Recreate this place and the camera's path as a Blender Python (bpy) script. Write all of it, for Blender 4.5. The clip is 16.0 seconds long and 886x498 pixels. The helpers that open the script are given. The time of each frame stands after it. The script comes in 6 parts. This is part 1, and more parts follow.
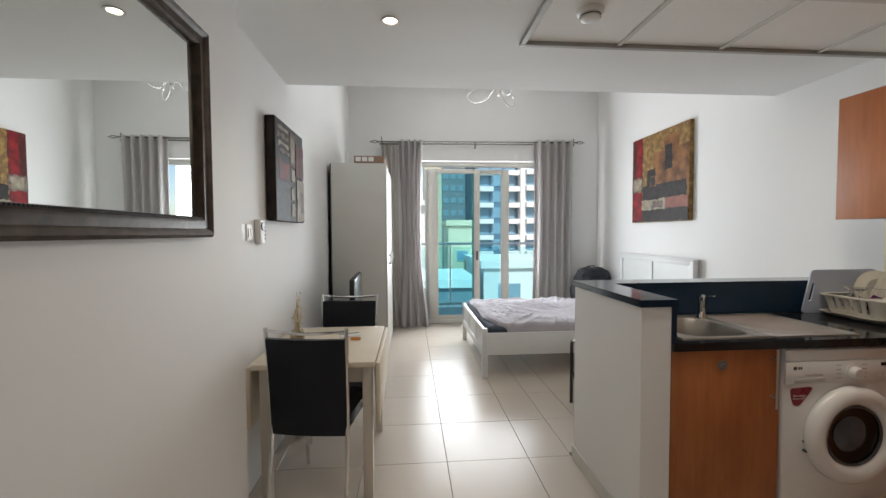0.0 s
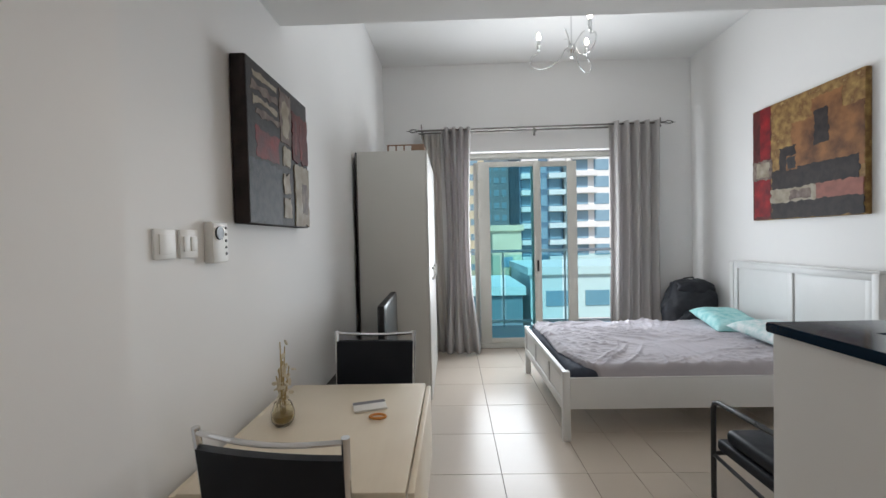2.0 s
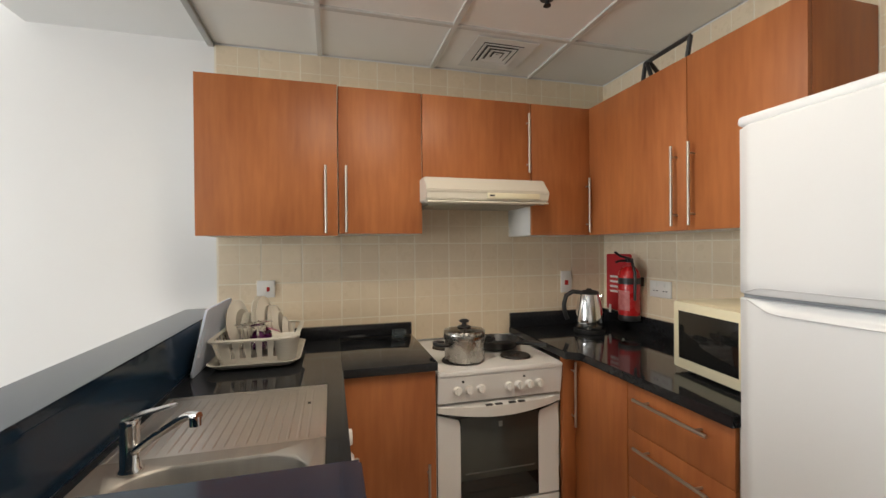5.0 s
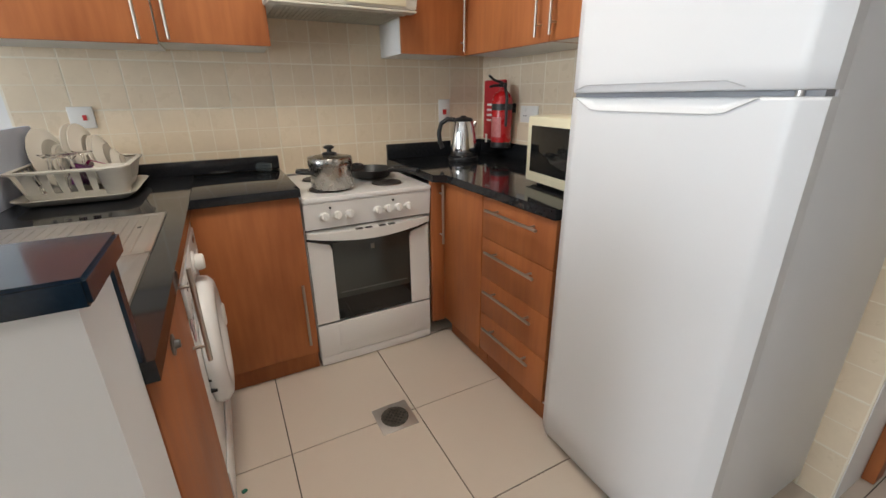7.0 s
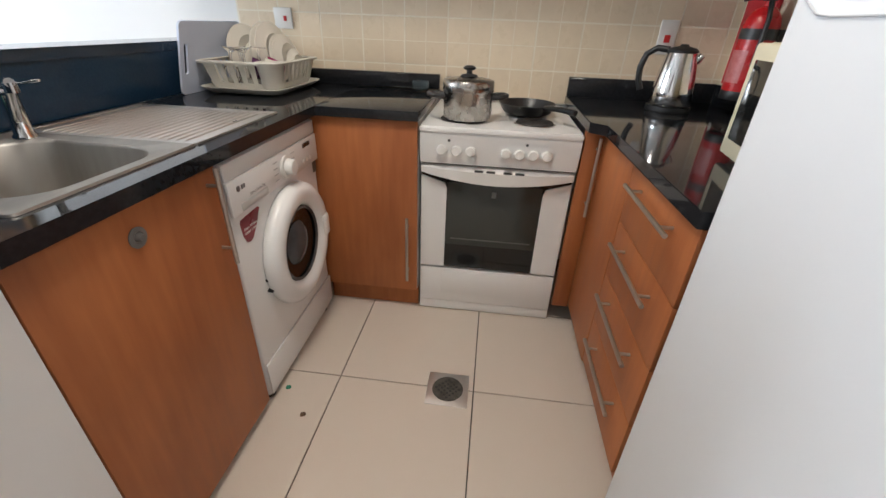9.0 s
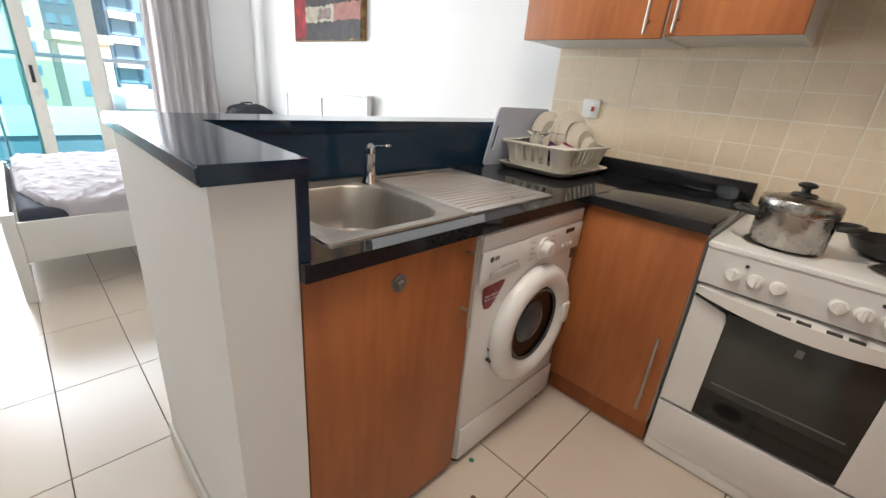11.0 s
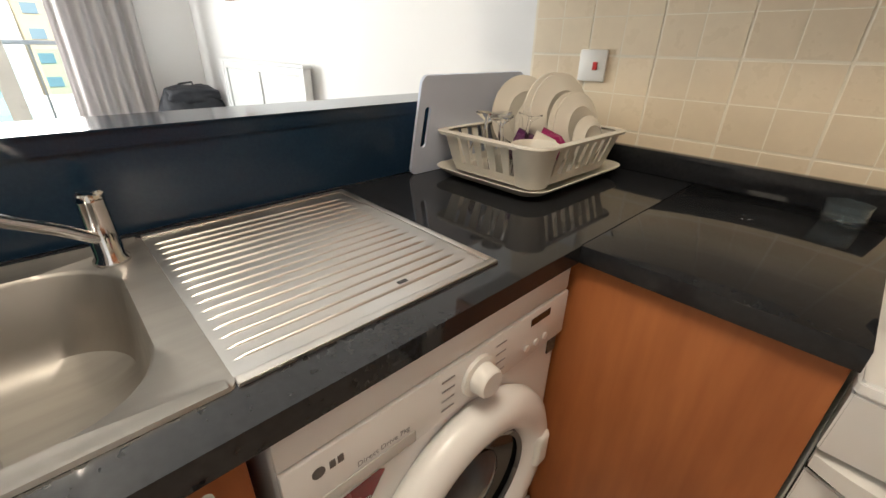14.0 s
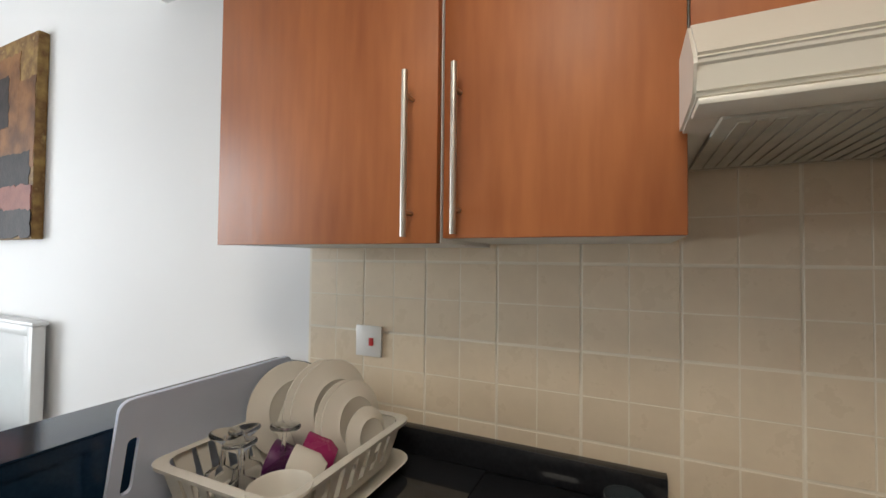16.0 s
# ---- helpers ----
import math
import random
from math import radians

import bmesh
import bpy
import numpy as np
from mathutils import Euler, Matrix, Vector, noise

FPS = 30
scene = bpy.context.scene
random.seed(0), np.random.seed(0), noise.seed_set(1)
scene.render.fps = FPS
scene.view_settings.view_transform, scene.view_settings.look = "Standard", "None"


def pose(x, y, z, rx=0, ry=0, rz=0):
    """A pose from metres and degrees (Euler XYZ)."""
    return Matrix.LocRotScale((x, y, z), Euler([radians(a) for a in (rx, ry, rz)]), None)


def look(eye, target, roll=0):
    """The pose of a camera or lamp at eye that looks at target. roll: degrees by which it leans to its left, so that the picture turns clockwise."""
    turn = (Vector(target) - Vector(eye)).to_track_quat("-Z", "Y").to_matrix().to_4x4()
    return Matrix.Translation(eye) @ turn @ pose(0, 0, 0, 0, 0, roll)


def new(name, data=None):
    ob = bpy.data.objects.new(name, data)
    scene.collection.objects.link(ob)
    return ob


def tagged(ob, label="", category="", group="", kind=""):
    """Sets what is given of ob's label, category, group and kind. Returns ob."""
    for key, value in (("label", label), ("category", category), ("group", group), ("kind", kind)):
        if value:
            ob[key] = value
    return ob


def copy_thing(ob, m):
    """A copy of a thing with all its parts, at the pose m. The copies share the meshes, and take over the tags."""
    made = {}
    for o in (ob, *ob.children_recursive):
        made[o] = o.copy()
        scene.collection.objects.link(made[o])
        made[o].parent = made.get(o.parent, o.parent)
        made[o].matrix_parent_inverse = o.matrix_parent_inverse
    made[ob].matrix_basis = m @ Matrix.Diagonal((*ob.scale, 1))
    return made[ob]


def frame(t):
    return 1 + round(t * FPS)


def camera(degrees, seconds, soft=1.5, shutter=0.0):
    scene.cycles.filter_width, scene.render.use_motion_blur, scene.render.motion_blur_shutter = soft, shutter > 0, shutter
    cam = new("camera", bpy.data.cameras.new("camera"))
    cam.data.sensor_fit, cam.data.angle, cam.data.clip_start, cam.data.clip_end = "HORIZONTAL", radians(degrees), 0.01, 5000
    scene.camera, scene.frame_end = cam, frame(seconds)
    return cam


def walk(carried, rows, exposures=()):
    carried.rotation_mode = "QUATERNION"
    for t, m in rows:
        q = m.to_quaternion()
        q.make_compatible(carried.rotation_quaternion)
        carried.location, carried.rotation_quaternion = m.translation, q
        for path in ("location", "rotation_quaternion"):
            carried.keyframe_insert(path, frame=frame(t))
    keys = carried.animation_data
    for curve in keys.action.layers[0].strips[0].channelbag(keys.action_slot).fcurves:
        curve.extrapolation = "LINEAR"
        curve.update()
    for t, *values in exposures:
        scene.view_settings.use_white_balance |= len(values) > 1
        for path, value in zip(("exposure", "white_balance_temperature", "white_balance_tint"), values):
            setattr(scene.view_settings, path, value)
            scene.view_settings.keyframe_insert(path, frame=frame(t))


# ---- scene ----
cam = camera(94.4, 16.0)
PATH = [
    (0, (0.027, -0.02, 1.377), (0.188, 1.972, 1.299), -0.3),
    (0.5, (0.001, 0.257, 1.401), (-0.187, 2.248, 1.373), -0.1),
    (1, (-0.034, 0.492, 1.391), (-0.38, 2.462, 1.382), -0.5),
    (1.5, (-0.04, 0.747, 1.392), (-0.243, 2.736, 1.352), -0.8),
    (2, (-0.018, 1.01, 1.38), (-0.066, 3.009, 1.335), -1.3),
    (2.5, (0.034, 1.243, 1.389), (0.299, 3.225, 1.343), -1.6),
    (3, (0.087, 1.472, 1.39), (0.9, 3.298, 1.337), -1.9),
    (3.5, (0.3, 1.638, 1.376), (1.65, 3.113, 1.337), -1.0),
    (4, (0.509, 1.709, 1.389), (2.299, 2.601, 1.4), 0.1),
    (4.5, (0.599, 1.703, 1.407), (2.596, 1.802, 1.45), 0.2),
    (5, (0.576, 1.666, 1.387), (2.505, 1.141, 1.377), -0.5),
    (7.5, (0.518, 1.4, 1.231), (2.167, 0.57, 0.461), -1.9),
    (8, (0.626, 1.277, 1.225), (2.306, 0.601, 0.377), -0.9),
    (8.5, (0.71, 1.135, 1.207), (2.46, 0.826, 0.288), 0.2),
    (9, (0.74, 0.973, 1.185), (2.482, 1.151, 0.219), 2.3),
    (9.5, (0.701, 0.93, 1.171), (2.39, 1.459, 0.24), 4.2),
    (10, (0.649, 0.919, 1.191), (2.286, 1.733, 0.38), 5.0),
    (12.5, (1.328, 1.162, 1.232), (2.137, 2.822, 0.464), 2.3),
    (13, (1.42, 1.163, 1.246), (2.137, 2.876, 0.502), 2.1),
    (13.5, (1.51, 1.255, 1.244), (2.464, 2.85, 0.506), 1.3),
    (14, (1.601, 1.314, 1.22), (2.842, 2.609, 0.335), 1.2),
    (14.5, (1.687, 1.292, 1.19), (3.087, 2.372, 0.254), 0.5),
    (15, (1.812, 1.263, 1.237), (3.373, 2.278, 0.505), -0.0),
    (15.5, (1.869, 1.26, 1.308), (3.592, 2.217, 0.975), 0.2),
    (16, (1.867, 1.308, 1.414), (3.686, 2.137, 1.465), 0.6),
]
EXPOSURES = [(0.0, 0.18, 6400, 10), (1.5, 0.02, 6250, 10), (3.5, -0.17, 6200, 10), (4.0, -0.1, 6450, 10), (4.5, 0.42, 6700, 10), (5.2, 0.65, 6700, 10), (7.5, 0.95, 6050, 10), (9.0, 1.08, 5950, 10), (10.2, 1.1, 6050, 10), (12.5, 0.85, 6800, 10), (13.2, 0.8, 6900, 10), (14.5, 1.1, 6800, 10), (15.2, 1.1, 6800, 10), (15.6, 0.95, 6600, 10), (16.0, 0.5, 6300, 10)]
walk(cam, [(t, look(eye, target, roll)) for t, eye, target, roll in PATH], EXPOSURES)

# world, sun, lamps
world = bpy.data.worlds.new("world")
scene.world = world
world.use_nodes = True
wn = world.node_tree.nodes
wl = world.node_tree.links
sky = wn.new("ShaderNodeTexSky")
sky.sky_type = "NISHITA"
sky.sun_disc = False
sky.sun_elevation = radians(58)
sky.sun_rotation = radians(178)
wl.new(sky.outputs[0], wn["Background"].inputs[0])
wn["Background"].inputs[1].default_value = 0.15


def lamp(name, kind, m, energy, colour=(1, 1, 1), **more):
    d = bpy.data.lights.new(name, kind)
    d.energy, d.color = energy, colour
    ob = new(name, d)
    ob.matrix_world = m
    return ob, d


s_ob, s_d = lamp("sun", "SUN", look((0, 0, 0), (0.03, 0.8, -1.1)), 4.5, (1, 0.96, 0.9))
s_d.angle = radians(0.6)
w_ob, w_d = lamp("window_light", "AREA", look((1.02, 6.098, 1.50), (1.02, 0, 1.80)), 74, (0.94, 0.97, 0.99))
w_d.shape, w_d.size, w_d.size_y = "RECTANGLE", 1.7, 1.7

# ---- materials ----


class Mat:
    """A small builder of node materials."""

    def __init__(self, name):
        self.m = bpy.data.materials.new(name)
        self.m.use_nodes = True
        self.t = self.m.node_tree
        self.b = self.t.nodes["Principled BSDF"]

    def node(self, kind, **sets):
        n = self.t.nodes.new(kind)
        for k, v in sets.items():
            n.inputs[k].default_value = v
        return n

    def link(self, a, b):
        self.t.links.new(a, b)


def coords(M, scale=(1, 1, 1)):
    c = M.node("ShaderNodeTexCoord")
    mp = M.node("ShaderNodeMapping")
    mp.inputs["Scale"].default_value = scale
    M.link(c.outputs["Object"], mp.inputs["Vector"])
    return mp.outputs[0]


def noise_of(M, scale, detail=4.0, stretch=(1, 1, 1)):
    n = M.node("ShaderNodeTexNoise", Scale=scale, Detail=detail)
    M.link(coords(M, stretch), n.inputs["Vector"])
    return n.outputs["Fac"]


def ramp(M, fac, stops):
    r = M.node("ShaderNodeValToRGB")
    e = r.color_ramp.elements
    while len(e) < len(stops):
        e.new(0.5)
    for el, (p, c) in zip(e, stops):
        el.position, el.color = p, (*c, 1)
    M.link(fac, r.inputs[0])
    return r.outputs[0]


def bump(M, fac, strength, dist=0.002):
    b = M.node("ShaderNodeBump", Strength=strength, Distance=dist)
    M.link(fac, b.inputs["Height"])
    M.link(b.outputs[0], M.b.inputs["Normal"])


def span(M, fac, lo, hi):
    r = M.node("ShaderNodeMapRange")
    r.inputs["From Min"].default_value, r.inputs["From Max"].default_value = 0.3, 0.7
    r.inputs["To Min"].default_value, r.inputs["To Max"].default_value = lo, hi
    M.link(fac, r.inputs["Value"])
    return r.outputs[0]


def mat(name, a, b=None, rough=0.5, metal=0.0, scale=6.0, grain=120.0, relief=0.1, stretch=(1, 1, 1), spread=0.1, coat=0.0, dist=0.001):
    """Two-scale paint: a broad drift from colour a to b, a fine grain in the relief and the gloss."""
    M = Mat(name)
    b = b or tuple(v * 0.92 for v in a)
    M.link(ramp(M, noise_of(M, scale, 5.0, stretch), [(0.3, a), (0.72, b)]), M.b.inputs["Base Color"])
    fine = noise_of(M, grain, 3.0, stretch)
    M.link(span(M, noise_of(M, scale * 2.3, 4.0), max(rough - spread, 0.02), min(rough + spread, 1)), M.b.inputs["Roughness"])
    M.b.inputs["Metallic"].default_value = metal
    M.b.inputs["Coat Weight"].default_value = coat
    if relief:
        bump(M, fine, relief, dist)
    return M.m


WALL = mat("wall_paint", (0.80, 0.795, 0.785), (0.76, 0.755, 0.745), rough=0.62, spread=0.04, scale=0.6, grain=260, relief=0.12)
CEIL = mat("ceiling_paint", (0.80, 0.80, 0.79), (0.77, 0.77, 0.76), rough=0.8, scale=1.1, grain=300, relief=0.08)
GRIDTILE = mat("ceiling_tile", (0.86, 0.85, 0.82), (0.83, 0.82, 0.79), rough=0.9, scale=3, grain=420, relief=0.35)
SKIRT = mat("skirting_tile", (0.66, 0.63, 0.58), (0.6, 0.57, 0.53), rough=0.4, scale=4)
GRANITE = mat("black_granite", (0.012, 0.013, 0.015), (0.02, 0.021, 0.024), rough=0.06, scale=80, grain=600, relief=0, spread=0.008)
GRANITE.node_tree.nodes["Principled BSDF"].inputs["Specular IOR Level"].default_value = 0.36
GRANITE_BLUE = mat("blue_granite", (0.006, 0.020, 0.042), (0.010, 0.027, 0.052), rough=0.2, scale=160, grain=600, relief=0.03, spread=0.06)
GRANITE_BAR = mat("blue_black_granite", (0.006, 0.018, 0.036), (0.010, 0.024, 0.046), rough=0.11, scale=200, grain=600, relief=0, spread=0.02)
WHITE_PAINT = mat("white_lacquer", (0.78, 0.78, 0.77), (0.74, 0.74, 0.73), rough=0.35, spread=0.03, scale=1, grain=200, relief=0.04)
WHITE_METAL = mat("white_enamel", (0.80, 0.80, 0.79), (0.77, 0.77, 0.76), rough=0.24, scale=0.8, grain=150, relief=0.02, spread=0.025)
WHITE_FRIDGE = mat("fridge_white", (0.70, 0.72, 0.745), (0.68, 0.70, 0.725), rough=0.38, scale=0.7, grain=320, relief=0.06, spread=0.025)
WHITE_PLASTIC = mat("white_plastic", (0.76, 0.75, 0.72), (0.7, 0.69, 0.66), rough=0.4, scale=5)
CREAM_PLASTIC = mat("cream_plastic", (0.75, 0.70, 0.52), (0.70, 0.65, 0.47), rough=0.42, scale=4)
BLACK_PLASTIC = mat("black_plastic", (0.015, 0.015, 0.016), (0.022, 0.022, 0.023), rough=0.4, scale=10)
BLACK_GLASS = mat("black_glass", (0.008, 0.009, 0.009), (0.012, 0.012, 0.012), rough=0.06, scale=3, relief=0, spread=0.02)
STEEL = mat("brushed_steel", (0.66, 0.645, 0.62), (0.62, 0.605, 0.58), rough=0.40, metal=1.0, scale=3, grain=90, relief=0.04, stretch=(1, 12, 1), spread=0.08)
CHROME = mat("chrome", (0.75, 0.75, 0.75), (0.7, 0.7, 0.7), rough=0.12, metal=1.0, scale=6, relief=0, spread=0.05)
NICKEL = mat("satin_nickel", (0.52, 0.49, 0.44), (0.48, 0.45, 0.40), rough=0.42, metal=1.0, scale=8, relief=0)
LEATHER = mat("black_leatherette", (0.010, 0.012, 0.017), (0.016, 0.018, 0.024), rough=0.45, scale=5, grain=380, relief=0.4)
LEATHER.node_tree.nodes["Principled BSDF"].inputs["Specular IOR Level"].default_value = 0.22
BLACK_METAL = mat("black_tube", (0.02, 0.02, 0.022), rough=0.35, scale=10)
ALU = mat("white_aluminium", (0.62, 0.61, 0.56), (0.57, 0.56, 0.51), rough=0.35, scale=4)
RED = mat("red_enamel", (0.45, 0.012, 0.015), (0.4, 0.01, 0.012), rough=0.3, scale=4)
FIRE_CLOTH = mat("red_vinyl", (0.5, 0.02, 0.03), (0.42, 0.015, 0.02), rough=0.55, scale=5)


def wood_mat(name, light, dark, across):
    M = Mat(name)
    st = {"z": (9, 9, 0.9), "x": (0.9, 9, 9), "y": (9, 0.9, 9)}[across]
    broad = noise_of(M, 2.6, 5.0, (1.6, 1.6, 0.6))
    fine = noise_of(M, 5.0, 6.0, st)
    mix = M.node("ShaderNodeMix")
    mix.data_type = "FLOAT"
    mix.inputs[0].default_value = 0.30
    M.link(broad, mix.inputs[2])
    M.link(fine, mix.inputs[3])
    mid = tuple((a + b) / 2 for a, b in zip(light, dark))
    M.link(ramp(M, mix.outputs[0], [(0.34, dark), (0.5, mid), (0.66, light)]), M.b.inputs["Base Color"])
    M.link(span(M, fine, 0.42, 0.5), M.b.inputs["Roughness"])
    bump(M, fine, 0.05, 0.0005)
    return M.m


WOOD = wood_mat("cherry_laminate", (0.45, 0.160, 0.053), (0.275, 0.084, 0.027), "z")
WOOD.node_tree.nodes["Principled BSDF"].inputs["Specular IOR Level"].default_value = 0.36
TABLETOP = wood_mat("pale_table_top", (0.74, 0.66, 0.53), (0.69, 0.60, 0.47), "y")


def glass_mat(name, colour, rough=0.0, ior=1.45):
    M = Mat(name)
    M.b.inputs["Base Color"].default_value = (*colour, 1)
    M.b.inputs["Transmission Weight"].default_value = 1.0
    M.b.inputs["Roughness"].default_value = rough
    M.b.inputs["IOR"].default_value = ior
    return M.m


TINT = glass_mat("teal_glass", (0.42, 0.82, 0.90), 0.0, 1.1)
CLEAR = glass_mat("clear_glass", (0.93, 0.97, 0.97))
RAILGLASS = glass_mat("rail_glass", (0.62, 0.86, 0.88), 0.0, 1.1)


def glow_mat(name, colour, strength):
    M = Mat(name)
    M.b.inputs["Emission Color"].default_value = (*colour, 1)
    M.b.inputs["Emission Strength"].default_value = strength
    M.b.inputs["Base Color"].default_value = (*colour, 1)
    return M.m


BULB = glow_mat("bulb_glow", (1.0, 0.86, 0.68), 14)
SPOT = glow_mat("spot_glow", (1.0, 0.8, 0.58), 10)


def piece_mat(name, a, b, rough, relief=0.06, grain=40.0, spread=0.2, mottle=7.0):
    """Tiles: each piece a little different, with a cloudy glaze."""
    M = Mat(name)
    info = M.node("ShaderNodeObjectInfo")
    own = M.node("ShaderNodeVectorMath")
    own.operation = "ADD"
    shift = M.node("ShaderNodeMath")
    shift.operation = "MULTIPLY"
    shift.inputs[1].default_value = 90.0
    M.link(info.outputs["Random"], shift.inputs[0])
    M.link(coords(M), own.inputs[0])
    M.link(shift.outputs[0], own.inputs[1])
    tex = M.node("ShaderNodeTexNoise", Scale=mottle, Detail=6.0, Roughness=0.62)
    M.link(own.outputs[0], tex.inputs["Vector"])
    cloud = tex.outputs["Fac"]
    mix = M.node("ShaderNodeMix")
    mix.data_type = "FLOAT"
    mix.inputs[0].default_value = 0.35
    M.link(cloud, mix.inputs[2])
    M.link(info.outputs["Random"], mix.inputs[3])
    M.link(ramp(M, mix.outputs[0], [(0.25, a), (0.75, b)]), M.b.inputs["Base Color"])
    M.link(span(M, cloud, rough * (1 - spread), rough * (1 + spread)), M.b.inputs["Roughness"])
    if relief:
        bump(M, noise_of(M, grain, 3.0), relief, 0.002)
    return M.m


WTILE = piece_mat("cream_wall_tile", (0.78, 0.66, 0.49), (0.68, 0.565, 0.415), 0.3, 0.12, 22.0, mottle=16.0)
FTILE = piece_mat("porcelain_floor_tile", (0.62, 0.545, 0.465), (0.60, 0.525, 0.445), 0.27, 0.0, 12.0, 0.0)
GROUT_W = mat("pale_grout", (0.84, 0.77, 0.64), (0.78, 0.71, 0.58), rough=0.8, scale=20)
GROUT_F = mat("dark_grout", (0.09, 0.08, 0.07), rough=0.9, scale=20)

# ---- mesh helpers ----


def box(bm, x0, y0, z0, x1, y1, z1, bevel=0.0, seg=2):
    m = Matrix.Translation(((x0 + x1) / 2, (y0 + y1) / 2, (z0 + z1) / 2)) @ Matrix.Diagonal((abs(x1 - x0), abs(y1 - y0), abs(z1 - z0), 1))
    r = bmesh.ops.create_cube(bm, size=1, matrix=m)
    if bevel:
        edges = list({e for v in r["verts"] for e in v.link_edges})
        bmesh.ops.bevel(bm, geom=edges, offset=bevel, segments=seg, affect="EDGES", profile=0.5)
    return bm


def cyl(bm, a, b, r0, r1=None, n=16, caps=True):
    a, b = Vector(a), Vector(b)
    d = b - a
    m = Matrix.Translation((a + b) / 2) @ d.to_track_quat("Z", "Y").to_matrix().to_4x4()
    bmesh.ops.create_cone(bm, cap_ends=caps, segments=n, radius1=r0, radius2=r0 if r1 is None else r1, depth=d.length, matrix=m)
    return bm


def tube(bm, pts, r, n=8):
    """A round bar along points, with closed ends."""
    pts = [Vector(p) for p in pts]
    rings = []
    side = None
    for i, p in enumerate(pts):
        d = (pts[min(i + 1, len(pts) - 1)] - pts[max(i - 1, 0)]).normalized()
        if side is None:
            side = d.orthogonal().normalized()
        side = (side - d * side.dot(d)).normalized()
        up = d.cross(side)
        rings.append([bm.verts.new(p + r * (math.cos(a) * side + math.sin(a) * up)) for a in (2 * math.pi * k / n for k in range(n))])
    for a, b in zip(rings, rings[1:]):
        for k in range(n):
            bm.faces.new((a[k], a[(k + 1) % n], b[(k + 1) % n], b[k]))
    bm.faces.new(rings[0][::-1])
    bm.faces.new(rings[-1])
    return bm


def lathe(bm, profile, centre=(0, 0, 0), n=32, m=None):
    """Turns (radius, height) pairs round the z axis."""
    rings = []
    m = m or Matrix.Translation(centre)
    for r, z in profile:
        if r < 1e-5:
            rings.append([bm.verts.new(m @ Vector((0, 0, z)))])
        else:
            rings.append([bm.verts.new(m @ Vector((r * math.cos(2 * math.pi * k / n), r * math.sin(2 * math.pi * k / n), z))) for k in range(n)])
    for a, b in zip(rings, rings[1:]):
        for k in range(n):
            j = (k + 1) % n
            if len(a) == 1 and len(b) > 1:
                bm.faces.new((a[0], b[j], b[k]))
            elif len(b) == 1 and len(a) > 1:
                bm.faces.new((a[k], a[j], b[0]))
            elif len(a) > 1:
                bm.faces.new((a[k], a[j], b[j], b[k]))
    return bm


def slab(bm, outline, z0, z1):
    """An upright prism over a flat outline of (x, y)."""
    lo = [bm.verts.new((x, y, z0)) for x, y in outline]
    hi = [bm.verts.new((x, y, z1)) for x, y in outline]
    n = len(outline)
    bm.faces.new(lo[::-1])
    bm.faces.new(hi)
    for k in range(n):
        bm.faces.new((lo[k], lo[(k + 1) % n], hi[(k + 1) % n], hi[k]))
    return bm


def round_rect(x0, y0, x1, y1, r, n=6):
    out = []
    for cx, cy, a0 in ((x1 - r, y1 - r, 0), (x0 + r, y1 - r, 90), (x0 + r, y0 + r, 180), (x1 - r, y0 + r, 270)):
        out += [(cx + r * math.cos(radians(a0 + 90 * k / n)), cy + r * math.sin(radians(a0 + 90 * k / n))) for k in range(n + 1)]
    return out


def put(name, bm, material, smooth=None):
    bmesh.ops.recalc_face_normals(bm, faces=bm.faces)
    me = bpy.data.meshes.new(name)
    bm.to_mesh(me)
    bm.free()
    me.materials.append(material)
    if smooth is not None:
        me.shade_smooth()
        me.set_sharp_from_angle(angle=radians(smooth))
    return new(name, me)


def part(name, bm, material, parent, label="", smooth=35):
    ob = put(name, bm, material, smooth)
    ob.parent = parent
    if label:
        ob["label"] = label
    return ob


def thing(name, label, category, m=None, group=""):
    e = new(name)
    e.matrix_world = m or Matrix()
    e.empty_display_size = 0.1
    return tagged(e, label, category, group)


def structure(name, bm, material, label, category="", smooth=None):
    return tagged(put(name, bm, material, smooth), label, category or name.split("_")[0], kind="structure")


def B():
    return bmesh.new()


def one(*a, **k):
    return box(B(), *a, **k)


# ---- the shell ----
XL, XN, XR = -0.83, -0.715, 2.88
YW, YB, H, HB = 6.05, 3.0, 3.50, 2.43
YS = -0.05
structure("wall_west", one(XL - 0.2, 1.87, 0, XL, YW + 0.25, H + 0.1), WALL, "white painted plaster wall beside the table and wardrobe", "wall")
structure("wall_west_near", one(XL - 0.2, -2.2, 0, XN, 1.87, HB + 0.1), WALL, "white painted plaster wall carrying the mirror", "wall")
structure("wall_east", one(XR, -0.3, 0, XR + 0.2, YW + 0.25, H + 0.1), WALL, "white painted plaster wall behind the bed", "wall")
bm = B()
box(bm, XL, YW, 0, 0.02, YW + 0.25, H + 0.1)
box(bm, 2.12, YW, 0, XR, YW + 0.25, H + 0.1)
box(bm, 0.02, YW, 2.44, 2.12, YW + 0.25, H + 0.1)
structure("wall_north", bm, WALL, "white painted wall with the balcony door opening", "wall")
structure("wall_south_kitchen", one(0.78, YS - 0.2, 0, XR, YS, HB + 0.1), WALL, "kitchen back wall behind the fridge", "wall")
structure("wall_hall", one(0.78, -2.2, 0, 0.98, YS - 0.2, HB + 0.1), WALL, "white painted entrance hall wall", "wall")
